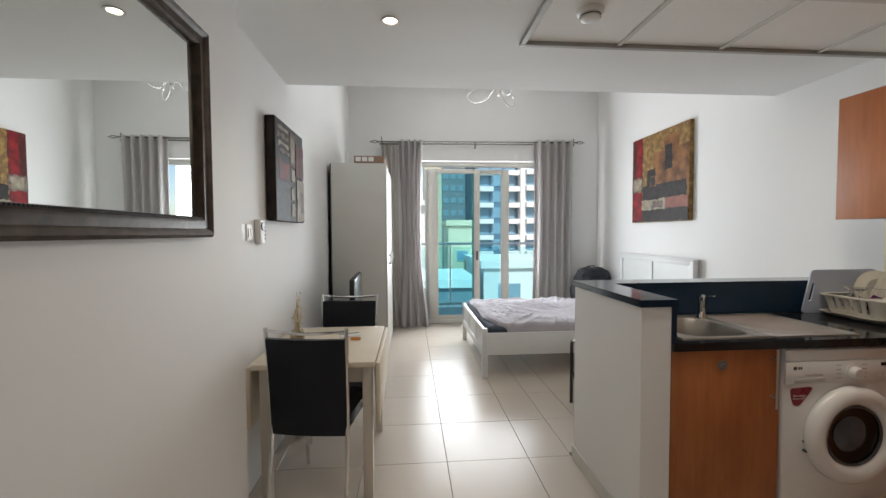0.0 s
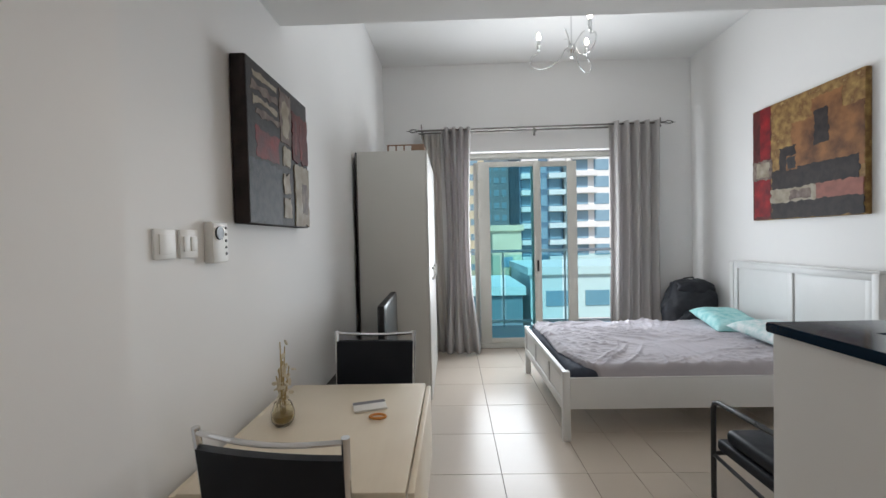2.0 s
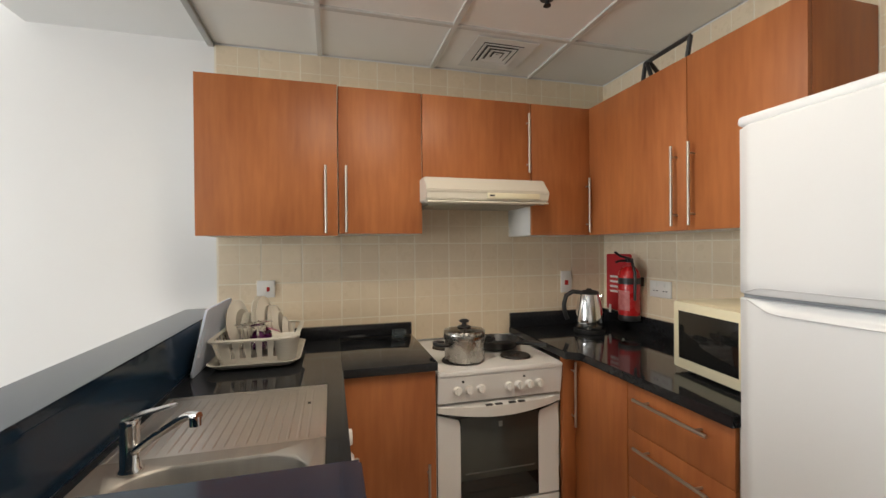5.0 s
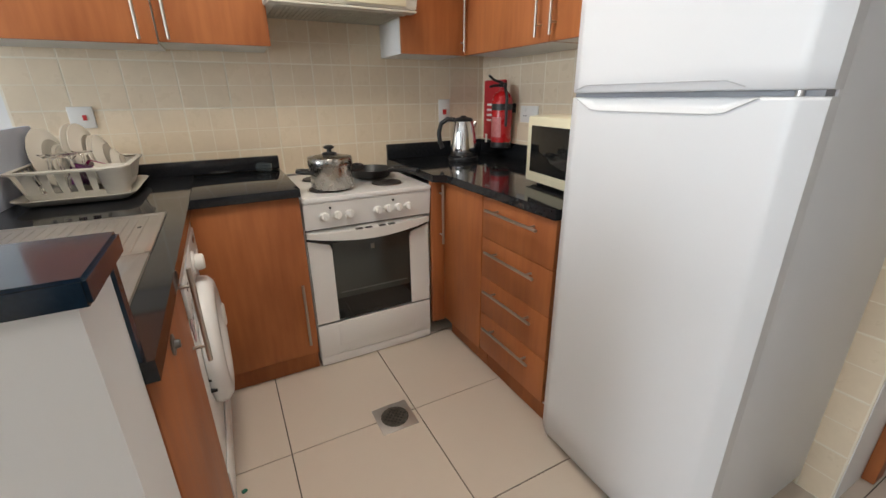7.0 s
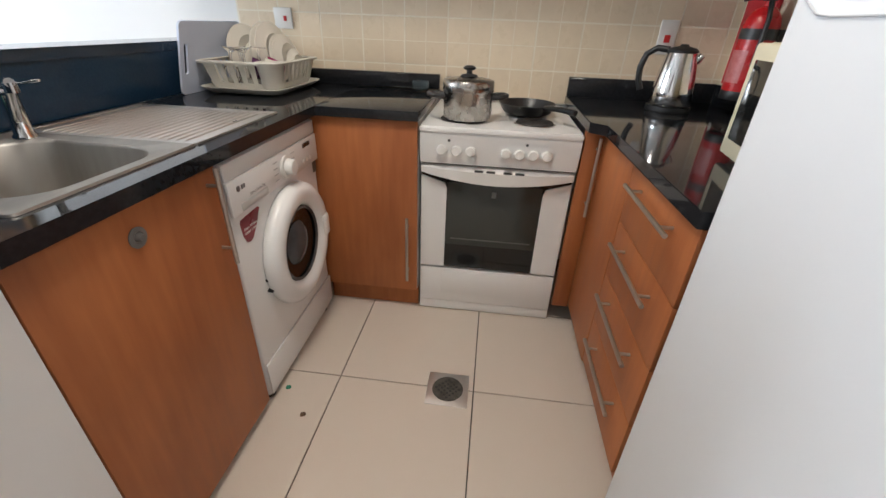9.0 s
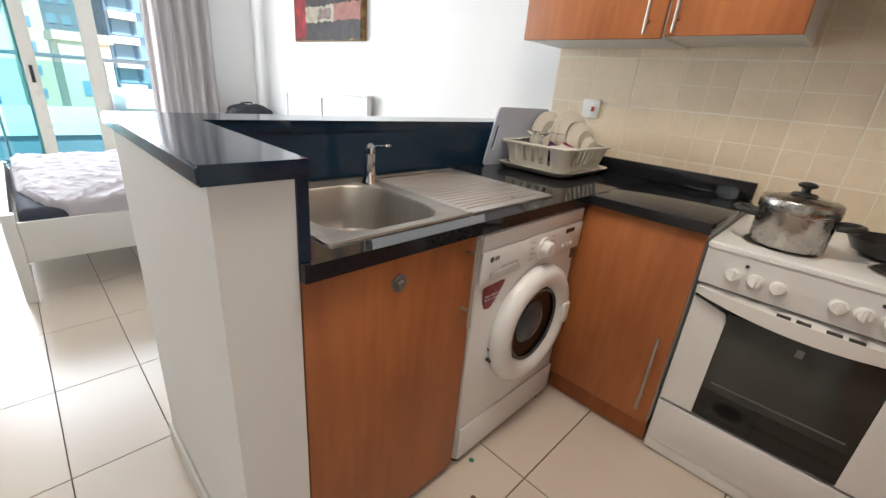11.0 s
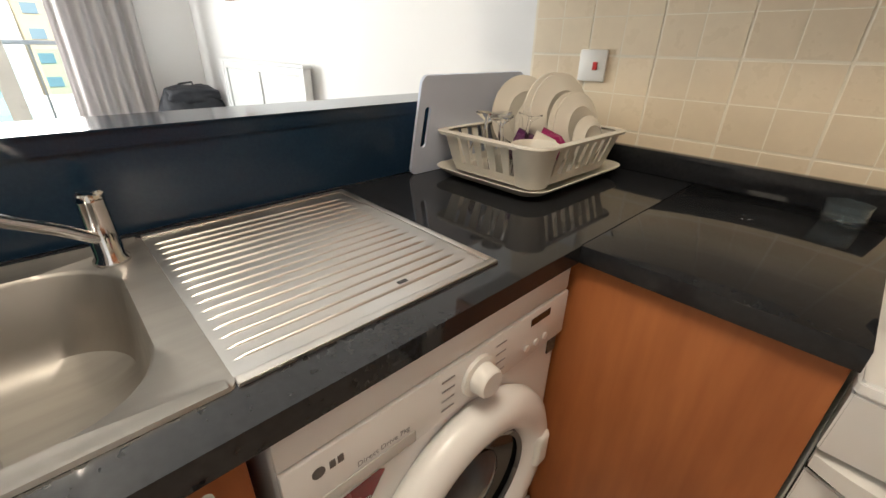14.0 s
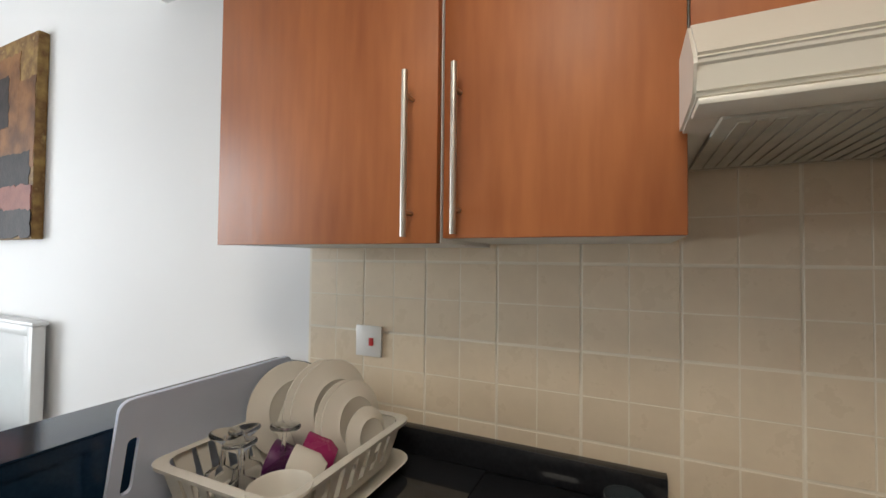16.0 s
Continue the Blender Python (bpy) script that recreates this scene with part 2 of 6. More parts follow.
structure("wall_entrance", one(XL - 0.2, -2.4, 0, 0.98, -2.2, HB + 0.1), WALL, "white painted wall closing the entrance hall", "wall")
structure("ceiling", one(XL - 0.2, YB, H, XR + 0.2, YW + 0.25, H + 0.15), CEIL, "white painted high ceiling over the bed", "ceiling")
structure("ceiling_low", one(XL - 0.2, -2.4, HB, XR + 0.2, YB, H + 0.15), CEIL, "white lowered plaster ceiling with a step up to the bedroom", "ceiling")
structure("floor", one(XL - 0.2, -2.4, -0.12, XR + 0.2, YW + 0.25, -0.006), GROUT_F, "dark grouted floor bed under pale porcelain tiles", "floor")

# step of the lowered ceiling over the kitchen: a grid of mineral tiles with white rails, greyed for shade
K0X, K1Y, KZ = 0.67, 2.225, 2.415
bm = B()
xs = [0.67, 1.20, 1.80, 2.41, XR]
ys = [YS, 0.487, 1.10, 1.715, 2.225]
# tile left out for the added fill panel
ADDED_LAMP_TILE = (1, 2)
for i in range(4):
    for j in range(4):
        if (i, j) != ADDED_LAMP_TILE:
            box(bm, xs[i] + 0.011, ys[j] + 0.011, KZ + 0.009, xs[i + 1] - 0.011, ys[j + 1] - 0.011, KZ + 0.02)
# rail colour carries the grey shadow lines between tiles
RAILG = mat("shaded_grid_rail", (0.64, 0.63, 0.60), (0.60, 0.59, 0.56), rough=0.5, scale=6)
structure("ceiling_grid_tiles", bm, GRIDTILE, "off-white mineral fibre ceiling tiles above the kitchen", "ceiling")
bm = B()
for x in xs[1:4]:
    box(bm, x - 0.012, YS, KZ - 0.002, x + 0.012, K1Y, HB - 0.001)
for y in ys[1:4]:
    for i in range(4):
        box(bm, xs[i] + 0.0125, y - 0.012, KZ - 0.002, xs[i + 1] - 0.0125, y + 0.012, HB - 0.001)
structure("trim_ceiling_grid", bm, RAILG, "white metal rails of the tile ceiling, greyed for shadow lines", "trim")
GREYTRIM = mat("grey_edge_trim", (0.42, 0.42, 0.40), rough=0.5, scale=8)
bm = B()
box(bm, K0X - 0.03, K1Y, KZ - 0.010, XR, K1Y + 0.03, HB - 0.001, 0.004)
box(bm, K0X - 0.03, YS, KZ - 0.010, K0X, K1Y - 0.001, HB - 0.001, 0.004)
structure("trim_ceiling_edge", bm, GREYTRIM, "grey edge trim round the tile ceiling", "trim")

# the half wall between kitchen and room
bm = B()
slab(bm, [(1.012, 1.645), (1.145, 1.645), (1.145, 2.225), (XR, 2.225), (XR, 2.355), (1.012, 2.355)], 0, 1.056)
structure("wall_half", bm, WALL, "white plastered half wall round the kitchen sink", "wall")
bm = B()
box(bm, 1.001, 1.637, 0, 1.0115, 2.366, 0.085, 0.003)
box(bm, 1.0125, 2.3555, 0, XR, 2.366, 0.085, 0.003)
structure("baseboard_half_wall", bm, SKIRT, "pale tile skirting along the half wall", "baseboard")
bm = B()
slab(bm, [(0.996, 1.628), (1.169, 1.628), (1.169, 2.20), (XR - 0.001, 2.20), (XR - 0.001, 2.370), (0.996, 2.370)], 1.0565, 1.088)
bmesh.ops.bevel(bm, geom=[e for e in bm.edges], offset=0.004, segments=2, affect="EDGES")
tagged(put("bar_top", bm, GRANITE_BAR, 40), "polished blue-black granite bar top on the half wall", "counter top")
bm = B()
box(bm, 1.1455, 1.640, 0.902, 1.167, 2.2035, 1.056)
box(bm, 1.1675, 2.2035, 0.902, XR - 0.012, 2.2245, 1.056)
tagged(put("splash_panel", bm, GRANITE_BLUE, 40), "dark blue-black granite upstand behind the sink", "splashback")

# ---- ceiling spots, and an added kitchen fill panel ----
def downlight(x, y, z, watts):
    t = thing("ceiling_spotlight", "small round recessed spotlight switched on in the white ceiling", "ceiling lamp", pose(x, y, z), "ceiling spotlights")
    bm = B()
    lathe(bm, [(0.032, -0.001), (0.045, -0.001), (0.047, -0.004), (0.044, -0.007), (0.034, -0.006), (0.031, -0.002)], n=28)
    part("rim", bm, WHITE_METAL, t)
    bm = B()
    lathe(bm, [(0, -0.003), (0.018, -0.004), (0.030, -0.002), (0.031, -0.001), (0, -0.0005)], n=24)
    part("bulb", bm, SPOT, t, "glowing warm bulb")
    ob, d = lamp("spot_lamp", "SPOT", look((x, y, z - 0.02), (x, y, 0)), watts, (1.0, 0.86, 0.70))
    d.spot_size, d.spot_blend, d.shadow_soft_size = radians(120), 0.8, 0.03


downlight(-0.06, 2.065, HB, 7)
downlight(-0.06, 0.53, HB, 4)
# unseen third spot, added to carry the row on
downlight(-0.06, -1.0, HB, 4)
# unseen panel and area lamp, added to brighten the kitchen
t = thing("ceiling_panel_lamp", "unseen warm fill panel added in the tile ceiling", "ceiling lamp", pose(1.5, 1.4075, KZ))
part("frame", box(box(box(box(B(), -0.29, -0.30, 0.001, 0.29, -0.27, 0.018), -0.29, 0.27, 0.001, 0.29, 0.30, 0.018), -0.29, -0.2695, 0.001, -0.26, 0.2695, 0.018), 0.26, -0.2695, 0.001, 0.29, 0.2695, 0.018), WHITE_METAL, t)
part("diffuser", one(-0.2595, -0.2695, 0.004, 0.2595, 0.2695, 0.012), glow_mat("added_panel_glow", (1.0, 0.86, 0.66), 2.0), t, "glowing diffuser of the added fill panel")
k_ob, k_d = lamp("panel_lamp", "AREA", look((1.5, 1.4075, KZ - 0.012), (1.5, 1.408, 0)), 9.5, (1.0, 0.90, 0.76))
k_d.shape, k_d.size = "SQUARE", 0.5

# ---- balcony door ----
def frame_bars(parent, x0, x1, z0, z1, y0, y1, w, material=ALU, left=None, right=None):
    l, r = left or w, right or w
    part("stile", one(x0, y0, z0, x0 + l, y1, z1, bevel=0.004), material, parent)
    part("stile", one(x1 - r, y0, z0, x1, y1, z1, bevel=0.004), material, parent)
    part("rail", one(x0 + l, y0, z0, x1 - r, y1, z0 + w, bevel=0.004), material, parent)
    part("rail", one(x0 + l, y0, z1 - w, x1 - r, y1, z1, bevel=0.004), material, parent)
    return (x0 + l, x1 - r, z0 + w, z1 - w)


def sash(x0, x1, y, glassmat, label, left, right, handle=None):
    e = thing("sliding_door", label, "balcony door")
    a, b, c, d = frame_bars(e, x0, x1, 0.065, 2.335, y, y + 0.035, 0.065, left=left, right=right)
    p = part("pane", one(a - 0.003, y + 0.014, c - 0.003, b + 0.003, y + 0.020, d + 0.003), glassmat, e, "tinted glass pane")
    p.visible_shadow = False
    if handle:
        part("handle", one(handle - 0.012, y - 0.012, 0.96, handle + 0.012, y - 0.0005, 1.10, bevel=0.004), BLACK_PLASTIC, e, "small black pull")
    return e


dw = thing("door_1", "white aluminium balcony door frame set in the wall", "door frame")
dw["kind"] = "structure"
frame_bars(dw, 0.021, 2.119, 0.003, 2.439, 6.15, 6.27, 0.06)
part("track", one(0.082, 6.155, 0.064, 2.058, 6.265, 0.0645), ALU, dw)
part("stile", one(0.262, 6.226, 0.066, 0.315, 6.262, 2.338, bevel=0.004), ALU, dw)
p = part("pane", one(0.083, 6.24, 0.066, 0.261, 6.246, 2.338), CLEAR, dw, "clear side pane")
p.visible_shadow = False
TINT2 = glass_mat("pale_teal_glass", (0.62, 0.88, 0.95), 0.0, 1.1)
sash(0.315, 1.09, 6.158, TINT, "sliding balcony door with teal tinted glass in white frame", 0.14, 0.09, 1.045)
sash(0.98, 1.55, 6.205, TINT2, "second sliding balcony door pushed open behind the first", 0.11, 0.12)

# ---- outside ----
BAL = mat("balcony_tile", (0.60, 0.57, 0.50), (0.54, 0.51, 0.45), rough=0.6, scale=3)
structure("balcony_floor", one(-1.2, YW + 0.26, -0.2, 3.4, 7.55, -0.01), BAL, "pale tiled balcony floor beyond the sliding door", "balcony")
rl = thing("balcony_railing", "white metal balcony railing with pale teal glass panels", "railing")
part("handrail", one(-1.2, 7.39, 1.16, 3.4, 7.48, 1.20, bevel=0.01), WHITE_PAINT, rl)
part("bottom_rail", one(-1.2, 7.41, 0.06, 3.4, 7.46, 0.10, bevel=0.006), ALU, rl)
for x in (-1.15, -0.2, 0.76, 1.72, 2.68, 3.35):
    part("post", one(x - 0.011, 7.415, -0.01, x + 0.011, 7.455, 1.16, bevel=0.004), ALU, rl)
for x in (-1.12, -0.17, 0.79, 1.75, 2.71):
    p = part("panel", one(x + 0.005, 7.43, 0.12, x + 0.885, 7.438, 1.12), RAILGLASS, rl, "pale teal glass panel")
    p.visible_shadow = False
FACW = mat("white_facade", (0.78, 0.77, 0.74), (0.70, 0.69, 0.66), rough=0.8, scale=0.15)
# window blue paled in its colour to stand for distant haze
FACB = mat("hazed_blue_glass", (0.19, 0.31, 0.39), (0.26, 0.38, 0.45), rough=0.2, scale=0.2, relief=0)
FACG = mat("grey_blue_facade", (0.17, 0.22, 0.25), (0.21, 0.26, 0.29), rough=0.6, scale=0.15)
FACY = mat("sand_facade", (0.68, 0.60, 0.42), (0.60, 0.53, 0.37), rough=0.85, scale=0.2)
SANDG = mat("dusty_ground", (0.42, 0.38, 0.32), (0.34, 0.31, 0.27), rough=0.95, scale=0.05, grain=3)
GZ = -16.0
structure("ground", one(-2500, 9, GZ - 0.5, 2500, 4500, GZ), SANDG, "pale dusty city ground far below the balcony", "ground")


def tower(label, x0, x1, y0, y1, top, wall, pitch, glass_w, gap, glass_h, sill_mat, balconies):
    e = thing("apartment_tower", label, "building", pose(0, 0, GZ))
    h = top - GZ
    part("wall", one(x0, y0, 0, x1, y1, h), wall, e)
    part("roof", one(x0 - 0.3, y0 - 0.3, h, x1 + 0.3, y1 + 0.3, h + 0.8), sill_mat, e)
    w_me = None
    b_me = None
    floors = int(h / pitch)
    cols = int((x1 - x0 - gap) / (glass_w + gap))
    step = (x1 - x0 - gap) / cols
    for f in range(1, floors):
        for c in range(cols):
            if w_me is None:
                w_me = part("window", one(0, -0.08, 0, step - gap, 0.3, glass_h), FACB, e, "blue glass window", smooth=None).data
                w = bpy.data.objects[e.children[-1].name]
            else:
                w = new("window", w_me)
                w.parent = e
            w.location = (x0 + gap + c * step, y0, f * pitch + 0.6)
            if balconies and c % balconies == 0:
                if b_me is None:
                    b_me = one(-0.3, -1.3, 0, step + 0.3, 0, 1.0, bevel=0.03)
                    bo = part("balcony", b_me, sill_mat, e, "white balcony front", smooth=None)
                    b_me = bo.data
                else:
                    bo = new("balcony", b_me)
                    bo.parent = e
                bo.location = (x0 + gap + c * step, y0 - 0.082, f * pitch - 0.6)
    return e


FACD = mat("deep_blue_facade", (0.10, 0.17, 0.24), (0.14, 0.22, 0.29), rough=0.35, scale=0.2, relief=0)
tower("tall blue glass tower with white balcony bands", 13.6, 22.2, 84, 98, 46, FACD, 3.3, 1.7, 0.5, 2.2, FACW, 2)
tower("tall white tower with blue windows and balcony bands", 22.5, 40, 82, 96, 46, FACW, 3.3, 2.2, 1.2, 2.1, FACW, 2)
tower("tall blue-grey tower with rows of small windows", 7.6, 17.5, 100, 118, 60, FACG, 3.0, 0.9, 0.7, 1.4, FACG, 0)
tower("tall sand coloured tower with narrow windows", 2.6, 7.2, 92, 99, 40, FACY, 3.3, 0.8, 1.4, 1.4, FACY, 0)


def hall_block():
    """A pale block with a fluted upper storey over a cornice and tall glazed bays below."""
    e = thing("office_block", "pale block with fluted upper storeys and tall blue glazed bays", "building", pose(0, 0, GZ))
    z = -GZ
    part("wall", one(-24, 70, 0, 2.6, 88, z + 6.0), FACW, e)
    part("cornice", one(-24.4, 69.0, z + 6.0, 3.0, 88.4, z + 6.9, bevel=0.05), FACW, e)
    part("upper_wall", one(-24, 70.2, z + 6.9, 2.6, 88, z + 24), FACG, e)
    rib = None
    for k in range(34):
        if rib is None:
            rib = part("rib", one(0, 69.8, z + 6.95, 0.35, 70.19, z + 24), FACW, e, smooth=None)
            me = rib.data
        else:
            rib = new("rib", me)
            rib.parent = e
        rib.location = (-23.8 + 0.78 * k, 0, 0)
    for x0, x1, z0, z1 in ((-22.0, -16.5, -9.5, 4.0), (-12.0, -6.9, -9.5, 4.0), (-3.0, -1.9, -1.5, 3.4), (-0.5, 0.6, -1.5, 3.4), (-3.0, -1.9, -8.0, -3.4), (-0.5, 0.6, -8.0, -3.4)):
        w = part("window", one(x0, 69.94, z + z0, x1, 70.1, z + z1), FACB, e, "tall blue glazing", smooth=None)
        for k in range(1, 5):
            zz = z + z0 + (z1 - z0) * k / 5
            part("transom", one(x0, 69.86, zz - 0.07, x1, 69.935, zz + 0.07), FACD, w, smooth=None)


hall_block()
tower("low sand coloured building with a flat roof", 5.5, 9.5, 58, 66, 2.4, FACY, 3.2, 1.2, 1.2, 1.4, FACY, 0)
tower("low white building with flat roof across the street", 8.0, 30.0, 44, 58, -2.5, FACW, 3.2, 2.0, 1.6, 1.6, FACW, 0)
tower("low grey building beside the street", -6.0, 6.5, 40, 52, -4.0, FACG, 3.2, 2.0, 1.6, 1.6, FACW, 0)

# ---- curtains ----
CURT = mat("grey_curtain", (0.64, 0.615, 0.605), (0.55, 0.53, 0.52), rough=0.7, scale=5, grain=500, relief=0.2, stretch=(1, 1, 0.15))
CURT_L = mat("pale_lining", (0.66, 0.63, 0.58), (0.60, 0.57, 0.52), rough=0.8, scale=5, grain=500, relief=0.25)


for cm in (CURT, CURT_L):
    nt = cm.node_tree
    tr_ = nt.nodes.new("ShaderNodeBsdfTranslucent")
    tr_.inputs[0].default_value = (0.55, 0.52, 0.52, 1)
    mx_ = nt.nodes.new("ShaderNodeMixShader")
    mx_.inputs[0].default_value = 0.36
    nt.links.new(nt.nodes["Principled BSDF"].outputs[0], mx_.inputs[1])
    nt.links.new(tr_.outputs[0], mx_.inputs[2])
    nt.links.new(mx_.outputs[0], nt.nodes["Material Output"].inputs["Surface"])


def curtain(name, x0, x1, y, z0, z1, folds, amp, material, label, sag, pinch=0.0, sway=0.0, spread=0.0):
    bm = B()
    nu, nv = folds * 18, 30
    rows = []
    for v in range(nv + 1):
        f = v / nv
        z = z1 + (z0 - z1) * f
        row = []
        for u in range(nu + 1):
            g = u / nu
            k = g * folds
            squeeze = 1 - pinch * math.sin(math.pi * min(f * 1.1, 1)) * 0.6
            xm = (x0 + x1) / 2
            flare = 1 + spread * max(0.0, f - 0.72) / 0.28
            x = xm + (x0 + (x1 - x0) * g - xm) * squeeze * flare + sway * f * f + 0.012 * math.sin(5 * f + 2.2 * g) * f
            a = amp * (0.85 + 0.15 * math.sin(3 * f + 4.0 * g))
            w_ = math.sin(2 * math.pi * k + sag * math.sin(3.1 * f + k) * f)
            yy = y + a * math.copysign(abs(w_) ** 0.8, w_) + 0.22 * a * math.sin(3.7 * math.pi * k + 5 * f) * f * f
            row.append(bm.verts.new((x, yy, z)))
        rows.append(row)
    for a, b in zip(rows, rows[1:]):
        for i in range(nu):
            bm.faces.new((a[i], a[i + 1], b[i + 1], b[i]))
    ob = put(name, bm, material, 80)
    sol = ob.modifiers.new("thickness", "SOLIDIFY")
    sol.thickness = 0.003
    return tagged(ob, label, "curtain", "curtains at the balcony door")


curtain("curtain", -0.13, 0.22, 5.90, 0.02, 2.70, 4, 0.06, CURT, "grey fabric curtain drawn aside, reaching the floor", 0.5, 0.35, 0.02, 0.25)
curtain("curtain_lining", -0.36, -0.14, 5.94, 0.03, 2.64, 3, 0.028, CURT_L, "pale sheer curtain hanging beside the wardrobe", 0.3, 0.0, 0.06)
curtain("curtain", 1.84, 2.43, 5.90, 0.02, 2.72, 5, 0.055, CURT, "grey fabric curtain drawn to the bed side", 0.4, 0.05, 0.0)
RODM = mat("dark_nickel", (0.20, 0.19, 0.18), (0.16, 0.15, 0.14), rough=0.35, metal=0.9, scale=8, relief=0)
rod = thing("curtain_rod", "double grey metal curtain rod with cage finials", "curtain rod")
for y, z in ((5.90, 2.675), (5.97, 2.66)):
    part("rod", cyl(B(), (-0.40, y, z), (2.48, y, z + 0.02), 0.011, n=14), RODM, rod)
for x in (-0.36, 1.0, 2.44):
    bm = B()
    box(bm, x - 0.008, 5.885, 2.645, x + 0.008, YW - 0.0005, 2.658, 0.002)
    box(bm, x - 0.012, YW - 0.012, 2.62, x + 0.012, YW - 0.0005, 2.72, 0.002)
    if x != 1.0:
        box(bm, x - 0.006, 5.893, 2.69, x + 0.006, 5.905, 2.75, 0.002)
    part("bracket", bm, RODM, rod)
for x, s in ((-0.40, -1), (2.48, 1)):
    bm = B()
    z = 2.675 if s < 0 else 2.695
    for k in range(4):
        a = k * math.pi / 2
        tube(bm, [(x + s * 0.11 * i / 8, 5.90 + 0.025 * math.sin(math.pi * i / 8) * math.cos(a + i * 0.25), z + 0.025 * math.sin(math.pi * i / 8) * math.sin(a + i * 0.25)) for i in range(9)], 0.003, 6)
    cyl(bm, (x + s * 0.105, 5.90, z), (x + s * 0.14, 5.90, z), 0.006, 0.001, 8)
    part("finial", bm, BLACK_METAL, rod, "dark cage finial")

# ---- wardrobe ----
w = thing("wardrobe", "tall off-white three door wardrobe against the wall", "wardrobe")
WARD = mat("warm_white_board", (0.66, 0.645, 0.60), (0.62, 0.605, 0.565), rough=0.42, scale=1, spread=0.03)
part("side_panel", one(-0.785, 4.35, 0.0, -0.232, 4.368, 2.11, bevel=0.001), WARD, w)
part("side_panel", one(-0.785, 5.502, 0.0, -0.232, 5.52, 2.11, bevel=0.001), WARD, w)
part("top", one(-0.785, 4.3685, 2.092, -0.232, 5.5015, 2.11), WARD, w)
part("back_panel", one(-0.797, 4.352, 0.0, -0.7855, 5.518, 2.105), BLACK_PLASTIC, w, "dark back panel")
part("plinth", one(-0.70, 4.3685, 0.0, -0.26, 5.5015, 0.06), WARD, w)
for i in range(3):
    y0 = 4.352 + i * 0.389
    d = part("door", one(-0.231, y0, 0.062, -0.212, y0 + 0.386, 2.108, bevel=0.002), WARD, w)
    hy = y0 + (0.04 if i == 2 else 0.355)
    bm = B()
    box(bm, -0.2115, hy - 0.012, 1.02, -0.188, hy + 0.012, 1.045, 0.004)
    box(bm, -0.2115, hy - 0.012, 1.115, -0.188, hy + 0.012, 1.14, 0.004)
    box(bm, -0.196, hy - 0.011, 1.03, -0.184, hy + 0.011, 1.13, 0.004)
    part("handle", bm, WHITE_PLASTIC, d, "white bow handle")
bx = thing("cardboard_box", "flat brown cardboard box with white label on the wardrobe", "box")
CARD = mat("brown_cardboard", (0.30, 0.19, 0.13), (0.24, 0.15, 0.10), rough=0.85, scale=4)
part("carton", one(-0.62, 4.90, 2.1105, -0.27, 5.30, 2.29, bevel=0.004), CARD, bx)
for k in range(3):
    part("print", one(-0.60 + k * 0.075, 4.8985, 2.225, -0.54 + k * 0.075, 4.8997, 2.275), WHITE_PLASTIC, bx, "white printed panel")

# ---- television and stand ----
st = thing("tv_stand", "low black stand beside the wardrobe", "stand")
part("top", one(-0.80, 3.42, 0.50, -0.36, 4.25, 0.525, bevel=0.003), BLACK_PLASTIC, st)
for y in (3.43, 4.22):
    part("side_panel", one(-0.79, y, 0, -0.37, y + 0.02, 0.4995, bevel=0.002), BLACK_PLASTIC, st)
part("shelf", one(-0.79, 3.4505, 0.2, -0.37, 4.2195, 0.215), BLACK_PLASTIC, st)
SCREEN = mat("dark_screen", (0.012, 0.014, 0.016), (0.016, 0.018, 0.02), rough=0.32, scale=4, relief=0, spread=0.02)
tv = thing("television", "flat black television with dark screen on a stand", "television", pose(-0.46, 3.81, 0.5255, 0, 0, 2))
part("casing", one(-0.035, -0.35, 0.05, 0.012, 0.35, 0.465, bevel=0.012), BLACK_PLASTIC, tv)
part("screen", one(0.0125, -0.325, 0.075, 0.015, 0.325, 0.44), SCREEN, tv, "dark glossy screen")
part("foot", box(box(B(), -0.03, -0.05, 0.012, 0.0, 0.05, 0.0495), -0.10, -0.18, 0.0, 0.08, 0.18, 0.0118, 0.004), BLACK_PLASTIC, tv)

# ---- bed ----
SHEET = mat("lilac_grey_sheet", (0.50, 0.475, 0.51), (0.43, 0.41, 0.445), rough=0.85, scale=5, grain=700, relief=0.25)
NAVY = mat("dark_mattress", (0.035, 0.045, 0.07), (0.05, 0.06, 0.085), rough=0.85, scale=14)
TEAL = mat("turquoise_cotton", (0.20, 0.52, 0.53), (0.50, 0.74, 0.73), rough=0.85, scale=15, grain=600, relief=0.2)
LEAFY = mat("pale_leaf_cotton", (0.78, 0.80, 0.80), (0.40, 0.60, 0.60), rough=0.85, scale=22, grain=600, relief=0.2)
bed = thing("double_bed", "white wooden double bed frame with panelled head and foot", "bed")
BEDW = mat("white_bed_paint", (0.70, 0.70, 0.69), (0.66, 0.66, 0.65), rough=0.4, scale=3)
Y0, Y1 = 3.76, 5.22
for y in (Y0, Y1 - 0.05):
    part("leg", one(0.70, y, 0.0, 0.75, y + 0.05, 0.475, bevel=0.004), BEDW, bed)
part("footboard", one(0.705, Y0 + 0.0505, 0.20, 0.735, Y1 - 0.0505, 0.26, bevel=0.003), BEDW, bed)
part("footboard", one(0.705, Y0 + 0.0505, 0.42, 0.735, Y1 - 0.0505, 0.47, bevel=0.003), BEDW, bed)
part("foot_panel", one(0.715, Y0 + 0.0505, 0.2605, 0.728, Y1 - 0.0505, 0.4195), BEDW, bed)
for y in (4.20, 4.72):
    part("foot_stile", one(0.707, y, 0.2605, 0.7145, y + 0.05, 0.4195), BEDW, bed)
